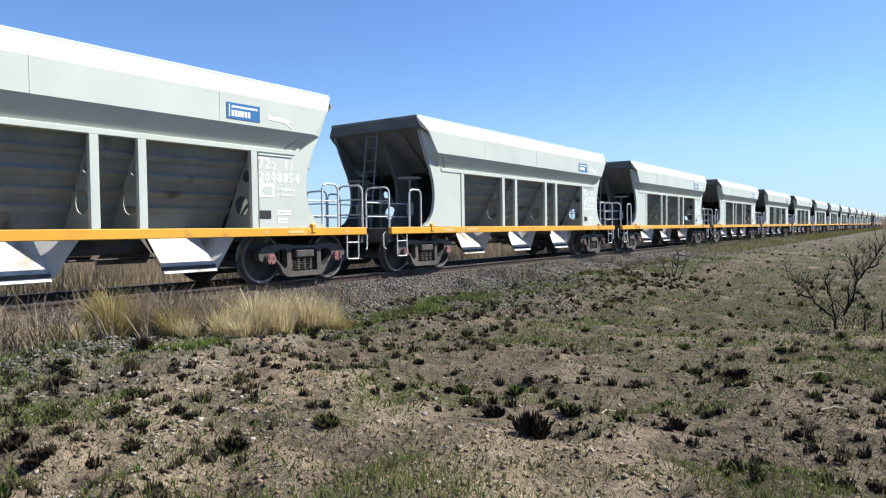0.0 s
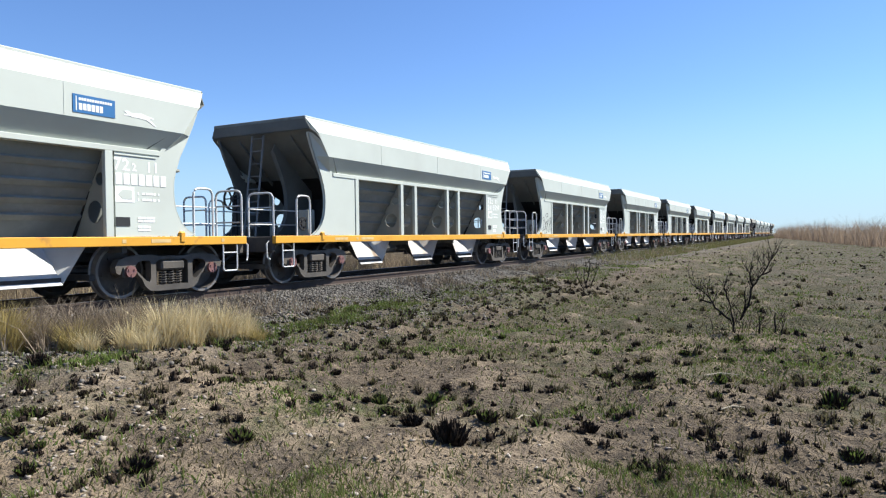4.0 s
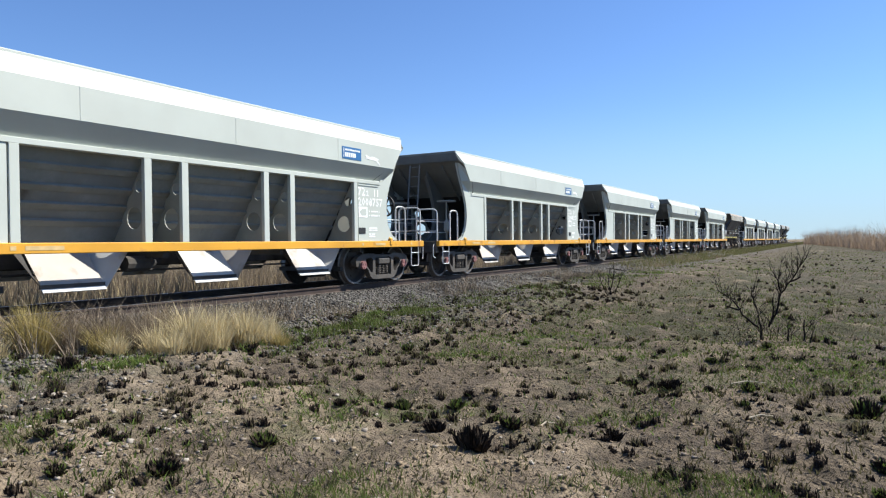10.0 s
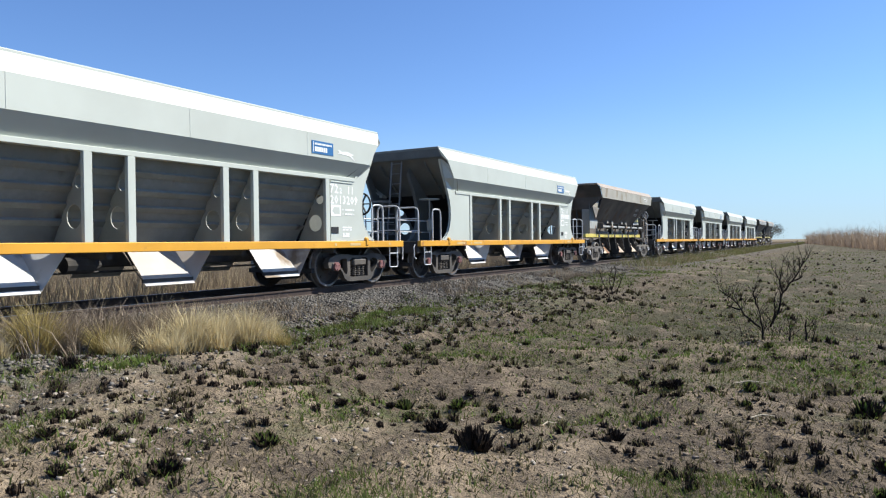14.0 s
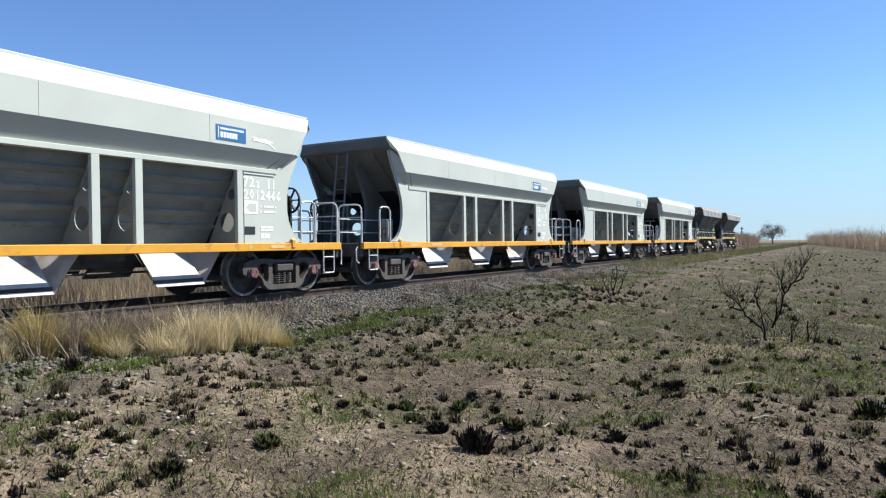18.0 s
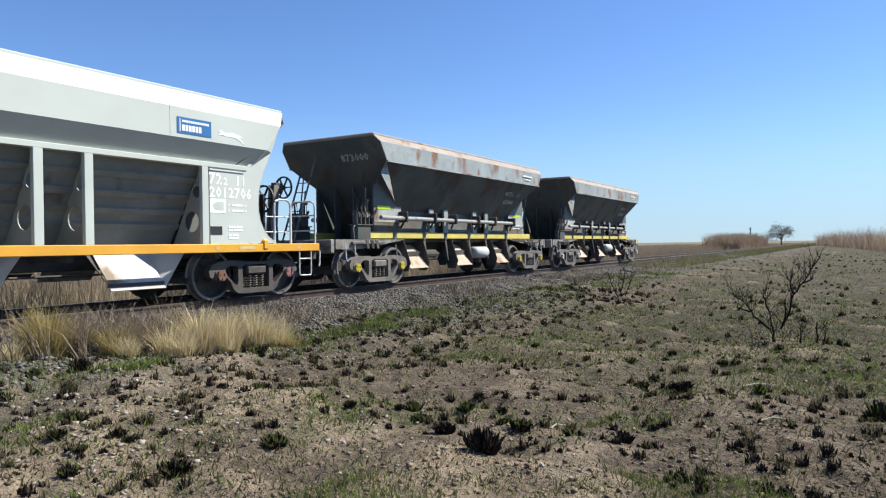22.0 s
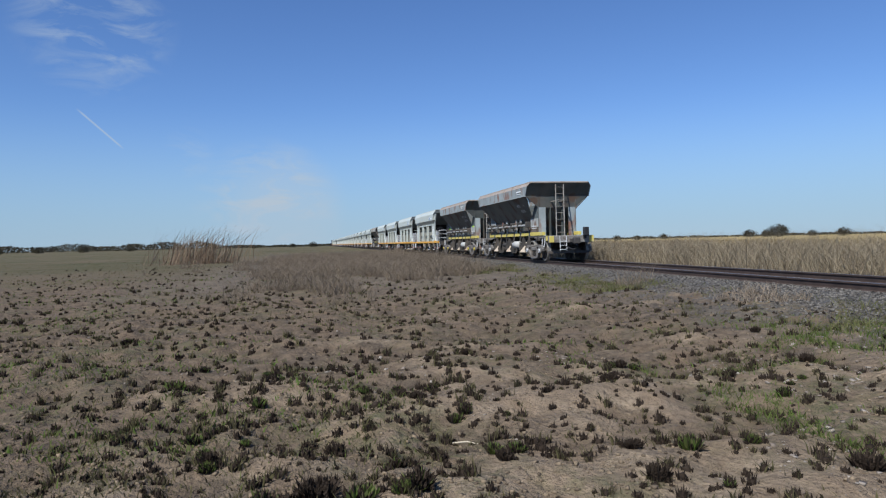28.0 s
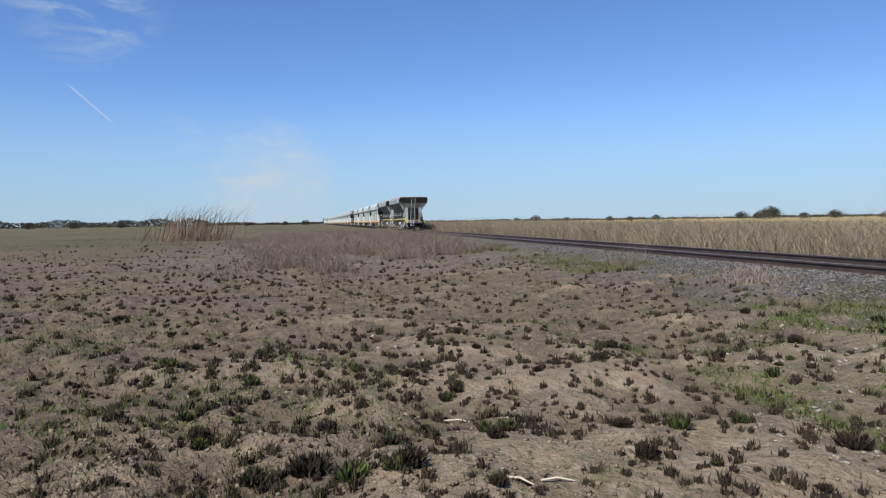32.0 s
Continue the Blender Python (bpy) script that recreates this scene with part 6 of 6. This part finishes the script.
    part("air_reservoir", tube(bmesh.new(), [(0.60, -0.95, 0.72), (0.66, -0.95, 0.72), (1.40, -0.95, 0.72), (1.46, -0.95, 0.72)], [0.10, 0.18, 0.18, 0.10], 14), TANK, w, "pale cylindrical air reservoir", smooth=True)
    part("brake_valve", boxed(0.98, 1.16, -0.98, -0.80, 0.40, 0.60, bevel=0.02), UNDER, w)
    part("brake_cylinder", tube(bmesh.new(), [(-2.0, -0.8, 0.72), (-1.4, -0.8, 0.72), (-1.2, -0.8, 0.72)], [0.12, 0.12, 0.04], 10), UNDER, w)
    for e in (-1, 1):
        he = half if e < 0 else half_r
        top = [(e * he, -1.38, 3.60), (e * he, 1.38, 3.60)]
        mid = [(e * end_x(3.42, e), 1.53, 3.42), (e * end_x(3.42, e), -1.53, 3.42)]
        low = [(e * end_x(3.0, e), 1.53, 3.0), (e * end_x(3.0, e), -1.53, 3.0)]
        slope = [(e * 4.38, 0.9, 2.45), (e * 4.38, -0.9, 2.45)]
        wall = [(e * 3.55, 0.85, 1.12), (e * 3.55, -0.85, 1.12)]
        part("end_slope", sheet([top + mid, mid[::-1] + low, low[::-1] + slope, slope[::-1] + wall], 0.02), OLD, w)
        part("end_rim", boxed(e * (he - 0.03) - 0.05, e * (he - 0.03) + 0.05, -1.40, 1.40, 3.55, 3.63, bevel=0.02), OLD_RIM, w)
        for y in (-0.88, -0.30, 0.30, 0.88):
            part("end_post", sheet([[(e * 4.20, y, 1.12), (e * 4.44, y, 1.12), (e * 4.44, y, 2.47), (e * 4.20, y, 2.44)]], 0.03), OLD, w)
        if e > 0:
            for s in (-1, 1):
                part("end_plate", boxed(4.40, 4.445, min(s * 0.56, s * 0.895), max(s * 0.56, s * 0.895), 1.12, 2.46), OLD_PALE, w, "pale worn end plate")
        part("end_deck", boxed(min(e * 3.4, e * 6.1), max(e * 3.4, e * 6.1), -1.0, 1.0, 1.06, 1.11), UNDER, w)
        for s in (-1, 1):
            part("end_sill", sheet([[(e * 3.2, s * 0.985, 1.12), (e * 6.15, s * 0.985, 1.12), (e * 6.15, s * 0.985, 0.88), (e * 5.0, s * 0.985, 0.90)]], 0.03), OLD_FRAME, w, "dusty grey end frame")
            part("corner_patch", boxed(e * 5.95 - 0.12, e * 5.95 + 0.12, min(s * 1.016, s * 1.05), max(s * 1.016, s * 1.05), 0.90, 1.12), OLD_FRAME, w)
            bm = tube(bmesh.new(), rounded([(e * 5.4, s * 1.06, 1.05), (e * 5.4, s * 1.10, 0.62), (e * 5.75, s * 1.10, 0.62), (e * 5.75, s * 1.06, 1.05)], 0.05), 0.014, 6)
            part("step", bm, SILVER, w)
        part("headstock", boxed(e * 6.17 - 0.07, e * 6.17 + 0.07, -1.04, 1.04, 0.80, 1.12, bevel=0.02), OLD_FRAME, w)
        make_coupler(w, e, 7.0, 6.2)
        for s in (-1, 1):
            part("end_stay", boxed(min(e * 4.3, e * 5.5), max(e * 4.3, e * 5.5), min(s * 1.016, s * 1.09), max(s * 1.016, s * 1.09), 1.0, 1.075, bevel=0.02), OLD_BOGIE, w)
            for k in range(3):
                x = e * (4.55 + 0.2 * k)
                part("stay_lug", sheet([[(x - 0.06, s * 1.095, 1.10), (x + 0.05, s * 1.095, 1.10), (x + 0.09, s * 1.095, 0.90), (x, s * 1.095, 0.90)]], 0.02), UNDER, w)
    # ladder at the rear, brace, control levers and handbrake at the front
    bm = bmesh.new()
    for y in (0.12, 0.50):
        tube(bm, [(4.80, y - 0.30, 3.50), (5.60, y - 0.58, 1.11)], 0.026, 6)
    for k in range(8):
        t = k / 8 + 0.06
        tube(bm, [(4.80 + 0.80 * t, -0.18 - 0.28 * t, 3.50 - 2.39 * t), (4.80 + 0.80 * t, 0.20 - 0.28 * t, 3.50 - 2.39 * t)], 0.013, 5)
    part("ladder", bm, OLD_FRAME, w)
    for y in (-0.27, 0.11):
        part("ladder_bracket", boxed(4.33, 5.08, y - 0.03, y + 0.03, 2.70, 2.75), OLD_FRAME, w)
    # slim ladder up to the hood: one dark rail, one pale rail that reaches further
    on = lambda z: -5.76 + 0.40 * (z - 1.11)
    part("ladder_rail", tube(bmesh.new(), [(on(1.11), 0.86, 1.11), (on(2.80), 0.86, 2.80)], 0.024, 6), BRACE, w, "dark blue ladder rail")
    part("ladder_rail", tube(bmesh.new(), [(on(1.11), 0.50, 1.11), (on(3.22), 0.50, 3.22)], 0.024, 6), OLD_FRAME, w, "pale worn ladder rail")
    bm = bmesh.new()
    for k in range(7):
        z = 1.35 + 0.24 * k
        tube(bm, [(on(z), 0.50, z), (on(z), 0.86, z)], 0.012, 5)
    part("front_ladder", bm, BRACE, w)
    for s, x0 in ((-1, -5.22), (1, -5.34)):
        y = s * 0.92
        stand = boxed(x0, x0 + 0.52, min(s * 0.80, s * 1.02), max(s * 0.80, s * 1.02), 1.11, 1.46, bevel=0.015)
        box(stand, x0 - 0.04, x0 + 0.56, min(s * 0.77, s * 1.05), max(s * 0.77, s * 1.05), 1.46, 1.485)
        part("lever_stand", stand, OLD, w)
        bracket = bmesh.new()
        for k in range(4):
            box(bracket, x0 + 0.02 + 0.16 * k - 0.018, x0 + 0.02 + 0.16 * k + 0.018, min(s * 0.86, s * 0.99), max(s * 0.86, s * 0.99), 1.485, 1.80, bevel=0.008)
        tube(bracket, [(x0 - 0.06, y, 1.71), (x0 + 0.60, y, 1.71)], 0.03, 8)
        part("lever_bracket", bracket, OLD, w)
        for k, (h, bend) in enumerate(((2.10, -0.09), (2.74, 0.16), (2.38, 0.05))):
            x = x0 + 0.10 + k * 0.16
            bm = tube(bmesh.new(), [(x, y, 1.50), (x, y, 1.74), (x + bend * 0.3, y, 2.0), (x + bend, y * 0.99, h)], [0.028, 0.03, 0.020, 0.018], 6)
            disc(bm, (x, y - 0.04, 1.71), "y", 0.065, 0.05, 10)
            for d in (-0.03, 0.03):
                tube(bm, [(x + d, y - 0.05, 1.71), (x + d + bend * 0.35, y - 0.05, 2.05)], 0.012, 4)
            disc(bm, (x + bend * 0.35, y - 0.05, 2.06), "y", 0.035, 0.07, 8)
            tube(bm, [(x, y - 0.06, 1.66), (x - 0.09, y - 0.08, 1.83), (x - 0.11, y - 0.08, 1.90)], 0.014, 5)
            part("control_lever", bm, UNDER if s > 0 or k < 2 else OLD_FRAME, w)
        part("release_arm", tube(bmesh.new(), [(x0 + 0.56, s * 1.0, 1.64), (x0 + 0.68, s * 1.05, 1.80), (x0 + 0.74, s * 1.05, 1.88)], 0.03, 6), UNDER, w)
    # handbrake: two upright plates, a spoked wheel, a tubular handrail
    for y in (0.84, 1.0):
        part("brake_post", sheet([[(-6.20, y, 1.11), (-6.00, y, 1.11), (-5.90, y, 2.44), (-6.06, y, 2.46)]], 0.03), OLD_FRAME, w)
    handwheel(w, (-5.64, 0.92, 2.42), "x", 0.26, UNDER)
    part("brake_axle", tube(bmesh.new(), [(-5.90, 0.92, 2.42), (-5.62, 0.92, 2.42)], 0.03, 6), UNDER, w)
    part("brake_arm", boxed(-6.0, -5.74, 0.84, 1.0, 2.26, 2.52, bevel=0.02), UNDER, w)
    part("brake_chain", tube(bmesh.new(), [(-5.86, 0.94, 2.30), (-5.90, 0.92, 1.8), (-5.84, 0.94, 1.11)], 0.02, 5), UNDER, w)
    part("hand_loop", tube(bmesh.new(), rounded([(-5.30, -0.98, 1.1), (-5.34, -0.98, 1.42), (-5.20, -0.98, 1.48), (-5.16, -0.98, 1.36)], 0.06), 0.014, 6), OLD_FRAME, w)
    part("centre_sill", boxed(-6.15, 6.15, -0.26, 0.26, 0.70, 1.06, bevel=0.02), UNDER, w)
    part("brake_rod", tube(bmesh.new(), [(-3.6, -0.42, 0.55), (3.6, -0.42, 0.55)], 0.02, 5), UNDER, w)
    src = None
    for x in (-4.58, 4.46):
        b, src = make_bogie(w, x, CAPS_WHITE, OLD_BOGIE, src, RIMFACE)
    return w


def make_locomotive():
    """A dark diesel locomotive: frame, long hood, cab with windows, tank, two bogies."""
    w = tagged(new("locomotive"), "dark diesel locomotive far ahead at the head of the train", "locomotive", "locomotives")
    part("frame", boxed(-8.3, 8.3, -1.45, 1.45, 0.95, 1.30, bevel=0.03), UNDER, w)
    part("long_hood", boxed(-7.4, 4.2, -0.95, 0.95, 1.30, 3.75, bevel=0.12), LOCO, w)
    part("short_hood", boxed(6.4, 7.9, -0.95, 0.95, 1.30, 3.0, bevel=0.12), LOCO, w)
    cab = part("cab", boxed(4.2, 6.4, -1.45, 1.45, 1.30, 4.05, bevel=0.10), LOCO, w)
    for s in (-1, 1):
        part("window", boxed(4.6, 5.9, min(s * 1.452, s * 1.47), max(s * 1.452, s * 1.47), 2.85, 3.6), BLACK, cab)
        part("handrail", tube(bmesh.new(), rounded([(-7.6, s * 1.4, 1.3), (-7.6, s * 1.4, 2.25), (4.1, s * 1.4, 2.25)], 0.1), 0.02, 5), SILVER, w)
    part("fuel_tank", boxed(-2.2, 1.8, -1.3, 1.3, 0.25, 0.95, bevel=0.10), UNDER, w)
    part("exhaust", boxed(-1.2, -0.4, -0.3, 0.3, 3.75, 4.0, bevel=0.03), BLACK, w)
    src = None
    for x in (-5.3, 5.3):
        b, src = make_bogie(w, x, CAPS, FRAME, src)
    for e in (-1, 1):
        make_coupler(w, e, 8.9, 8.3)
    return w


# the train: numbers run backwards along it; the old wagons and the locomotives stand out
FIRST, LAST = -13, 18
OLD_ONES = (-5, 12, 17, 18)
TURNED = {12: 180}   # this one runs the other way round
WHEEL_FRONT = (-1, 2, 3, 4, 5, 14, 15)   # wagons whose upright handwheel is at the leading end


def start_x(n):
    """The middle of wagon n at the start of the clip."""
    if n < -11:
        return 18.68 - 14.341 * 11 - 16.2 - 17.9 * (-12 - n)
    return {12: 189.77, 17: 260.38, 18: 273.48}.get(n, 18.68 + 14.341 * n - (1.527 if n > 12 else 0.0))


hopper, hopper_b, far_hopper, old_hopper, loco = make_hopper(1), make_hopper(-1), make_hopper(1, True), make_old_hopper(), make_locomotive()
SOURCES = {0: hopper, -1: hopper_b, -11: far_hopper, 18: old_hopper, -13: loco}
TRAIN = {}
for n in range(FIRST, LAST + 1):
    if n in SOURCES:
        TRAIN[n] = SOURCES[n]
        TRAIN[n].matrix_basis = pose(start_x(n), TRACK, RAIL)
for n in range(FIRST, LAST + 1):
    if n not in TRAIN:
        kind = old_hopper if n in OLD_ONES else loco if n < -11 else far_hopper if n < -2 else hopper_b if n in WHEEL_FRONT else hopper
        TRAIN[n] = copy_thing(kind, pose(start_x(n), TRACK, RAIL, 0, 0, TURNED.get(n, 0)))

NUMBERS = {-1: "2008854", 0: "2012771", 1: "2013910", 3: "2013597", 4: "2013639", 5: "2007144", 6: "2007920", 7: "2008757", 8: "2008397", 9: "2011740", 10: "2013209", 13: "2012466", 14: "2013175", 15: "2009348", 16: "2012706"}
for n, wagon in TRAIN.items():
    if n in OLD_ONES or n < -2:
        continue
    up = lambda x, z: pose(x - 0.11, -1.3625, z, 90, 0, 0)
    letters("72", 0.275, SIGN, wagon, up(4.0, 2.10))
    letters("2", 0.18, SIGN, wagon, up(4.33, 2.10))
    letters("11", 0.24, SIGN, wagon, up(4.60, 2.10))
    if n in NUMBERS:
        letters(NUMBERS[n], 0.262, SIGN, wagon, up(4.0, 1.865))
    else:
        for k in range(7):
            part("number_bar", boxed(3.92 + k * 0.143, 3.92 + k * 0.143 + 0.11, -1.3665, -1.3615, 1.87, 2.05), SIGN, wagon)


def graffiti(wagon):
    """Black marker strokes on the front cheek plate, a slanting scrawl."""
    strokes = [[(0.10, 0.55), (0.22, 0.50), (0.12, 0.12), (0.02, 0.08)], [(0.02, 0.60), (0.20, 0.66), (0.42, 0.40), (0.34, 0.16), (0.05, 0.10)], [(0.46, 0.15), (0.44, 0.42), (0.62, 0.50), (0.44, 0.33), (0.60, 0.12)],
               [(0.66, 0.10), (0.74, 0.62), (0.70, 0.34), (0.92, 0.60), (0.72, 0.36), (0.88, 0.05)], [(0.98, 0.08), (1.00, 0.60), (1.16, 0.66), (1.14, 0.42), (1.00, 0.36), (1.10, 0.34)], [(1.18, 0.12), (1.24, 0.72), (1.28, 0.40), (1.44, 0.46), (1.30, 0.34)],
               [(0.40, 0.74), (0.58, 0.66), (0.80, 0.74), (0.74, 0.82), (0.50, 0.80), (0.40, 0.74)], [(1.22, 0.06), (1.36, 0.22), (1.26, 0.16), (1.40, 0.02), (1.50, 0.20), (1.42, 0.0)], [(-0.10, 0.22), (-0.06, 0.34)], [(-0.12, 0.16), (0.0, 0.20)], [(0.5, 0.0), (0.66, 0.07)], [(0.30, 0.04), (0.42, -0.02)]]
    bm = bmesh.new()
    for line in strokes:
        pts = rounded([(-5.02 + u * 0.86 + 0.06 * v, -1.366, 1.07 + v) for u, v in line], 0.02, 2) if len(line) > 2 else [(-5.02 + u * 0.86, -1.366, 1.07 + v) for u, v in line]
        tube(bm, pts, 0.013, 4)
    for v in bm.verts:
        v.co.y = -1.3625 + (v.co.y + 1.366) * 0.12
    part("graffiti", bm, SPRAY, wagon, "black sprayed scrawl")


graffiti(TRAIN[4])
tagged(TRAIN[4], "pale grey open-top hopper wagon with black sprayed scrawl")
# the same number stands faded under the leading hood
for n, text in NUMBERS.items():
    letters(text, 0.21, FADED, TRAIN[n], pose(-5.345, -0.30, 3.13, 90, 0, -90) @ pose(0, 0, 0, 39.5, 0, 0), "end_digit", "faded white stencilled digit")


def faded_marks(w, s):
    """Company bars on the band and data bars on the end cheek of the side s; x runs backwards along the train."""
    bm = bmesh.new()
    for k in range(9):
        box(bm, s * -(3.15 + k * 0.085) - 0.035, s * -(3.15 + k * 0.085) + 0.035, min(s * 1.576, s * 1.580), max(s * 1.576, s * 1.580), 3.215, 3.265)
        if k < 6:
            box(bm, s * -(3.28 + k * 0.08) - 0.03, s * -(3.28 + k * 0.08) + 0.03, min(s * 1.576, s * 1.580), max(s * 1.576, s * 1.580), 3.12, 3.15)
    tagged(part("company_bar", bm, SIGN, w, "white bars of a faded company name"), kind="stuff")
    for z in (1.60, 1.50):
        for k in range(5):
            x = s * -(3.5 + k * 0.15)
            bm = boxed(x - 0.05, x + 0.05, min(s * 0.930, s * 0.934), max(s * 0.930, s * 0.934), z - 0.02, z + 0.02)
            part("data_bar", bm, SIGN, w)


def slope_letters(w, s, text, x, z, size):
    """Lettering on the dark side slope; s is the side, x runs backwards along the train."""
    y = 1.53 - 0.646 * (2.99 - z) + (0.036 if s > 0 else 0.012)
    letters(text, size, FADED, w, pose(x, -y, z, 122.9, 0, 0) if s < 0 else pose(-x, y, z, 122.9, 0, 180), "digit", "faded white stencilled digit")


for n, tag in ((12, "891723"), (17, "873000"), (18, "832626")):
    w = TRAIN[n]
    side = 1 if n in TURNED else -1
    faded_marks(w, side)
    for text, x, z, size in (("M 73", 2.35, 2.55, 0.22), ("2", 2.88, 2.55, 0.14), ("11", 3.25, 2.55, 0.18), (tag, 2.45, 2.30, 0.22)):
        slope_letters(w, side, text, x, z, size)
    if n in (17, 12):
        caps = [o for o in w.children_recursive if o.name.startswith("axle_cap")]
        for o in caps:
            o.data = o.data.copy()
            o.data.materials[0] = CAPS_YELLOW if n == 17 else CAPS_WHITE
    if n == 17:
        part("lime_patch", boxed(-4.3, -3.75, -0.936, -0.922, 1.88, 1.97), LIME, w, "lime-yellow painted patch")
        part("lime_patch", boxed(3.6, 4.2, -0.936, -0.922, 1.88, 1.97), LIME, w, "lime-yellow painted patch")
    if n == 17:
        letters(tag, 0.26, FADED, w, pose(-4.815, -0.25, 3.04, 90, 0, -90) @ pose(0, 0, 0, 32, 0, 0), "end_digit", "faded white stencilled digit")
for o in [o for o in TRAIN[12].children if o.name.startswith(("ladder_rail", "front_ladder"))]:
    bpy.data.objects.remove(o)
# wagon 12 is rustier, with a yellow stripe on its rear cheek
for o in TRAIN[12].children_recursive:
    if o.name.startswith("handwheel"):
        o.data = o.data.copy()
        o.data.materials[0] = SILVER
    swap = {OLD.name: RUSTY, OLD_PALE.name: RUSTY_BAND, OLD_FRAME.name: RUST_FRAME}
    if any(m.name in swap for m in o.data.materials):
        o.data = o.data.copy()
        for i, m in enumerate(o.data.materials):
            if m.name in swap:
                o.data.materials[i] = swap[m.name]
part("yellow_stripe", sheet([[(-3.62, 0.923, 2.02), (-3.62, 0.923, 2.15), (-4.30, 0.923, 2.15), (-4.30, 0.923, 2.02)]], -0.004), YELLOW, TRAIN[12], "worn yellow stripe")
part("data_panel", boxed(-4.30, -3.35, 0.930, 0.936, 1.33, 1.60), BRACE, TRAIN[12], "dark blue worn data panel")
part("handrail", tube(bmesh.new(), rounded([(-6.12, 0.98, 1.1), (-6.24, 0.98, 1.95), (-5.78, 0.98, 2.02)], 0.15), 0.026, 7), SILVER, TRAIN[12], "pale tubular handrail")
tagged(TRAIN[12], "old ballast wagon with a rusted sandy band and a yellow sill")
# tail of the train
tail = TRAIN[18]
for s in (-1, 1):
    part("yellow_patch", boxed(5.83, 6.07, min(s * 1.052, s * 1.056), max(s * 1.052, s * 1.056), 0.90, 1.12), YELLOW, tail, "worn yellow corner patch")
part("tail_device", box(boxed(6.34, 6.52, 0.48, 0.72, 1.10, 1.48, bevel=0.03), 6.22, 6.36, 0.54, 0.66, 0.98, 1.14), BLACK, tail, "black end-of-train device")
for s in (-1, 1):
    part("tail_plate", boxed(6.245, 6.265, min(s * 0.82, s * 1.03), max(s * 0.82, s * 1.03), 0.82, 1.10, bevel=0.004), YELLOW, tail, "yellow corner patch")
bm = bmesh.new()
for y in (-0.55, -0.25):
    tube(bm, [(6.26, y, 1.10), (6.30, y, 0.45)], 0.016, 6)
for z in (0.5, 0.68, 0.86):
    tube(bm, [(6.285, -0.55, z), (6.285, -0.25, z)], 0.014, 6)
part("tail_step", bm, SILVER, tail)
tagged(tail, "last old dark grey rusty ballast wagon with a tail device")


# ---- movement ----
DRIFT = ((0, 0.0), (6, 0.0), (7, 0.06), (8, 0.09), (9, 0.12), (12, 0.0), (17, 0.1), (20, -0.15), (21, 0.1), (23, 0.0), (24, -0.1), (26, -0.5), (27, -0.6), (28, -0.45), (30, -0.3), (32, -0.2))   # small changes of speed: seconds, metres


def motions():
    drift = lambda t: float(np.interp(t, [a for a, _ in DRIFT], [b for _, b in DRIFT]))
    for n, wagon in TRAIN.items():
        x = start_x(n)
        walk(wagon, [(t, pose(x - SPEED * t + drift(t), TRACK, RAIL, 0, 0, TURNED.get(n, 0))) for t in range(33)])
    # all wheels of one heading roll alike, so the first wheelset's keys serve the rest
    step = 1.0 / FPS
    for turned in (False, True):
        wheels = [o for n, w in TRAIN.items() if (n in TURNED) == turned for o in w.children_recursive if o.name.startswith("wheelset")]
        way = 1 if turned else -1
        walk(wheels[0], [(k * step, pose(0, 0, 0, 0, way * math.degrees(SPEED * k * step / WHEEL_R), 0)) for k in range(32 * FPS + 1)])
        keys = wheels[0].animation_data
        for o in wheels[1:]:
            o.rotation_mode = "QUATERNION"
            mine = o.animation_data_create()
            mine.action = keys.action
            mine.action_slot = keys.action_slot



motions()
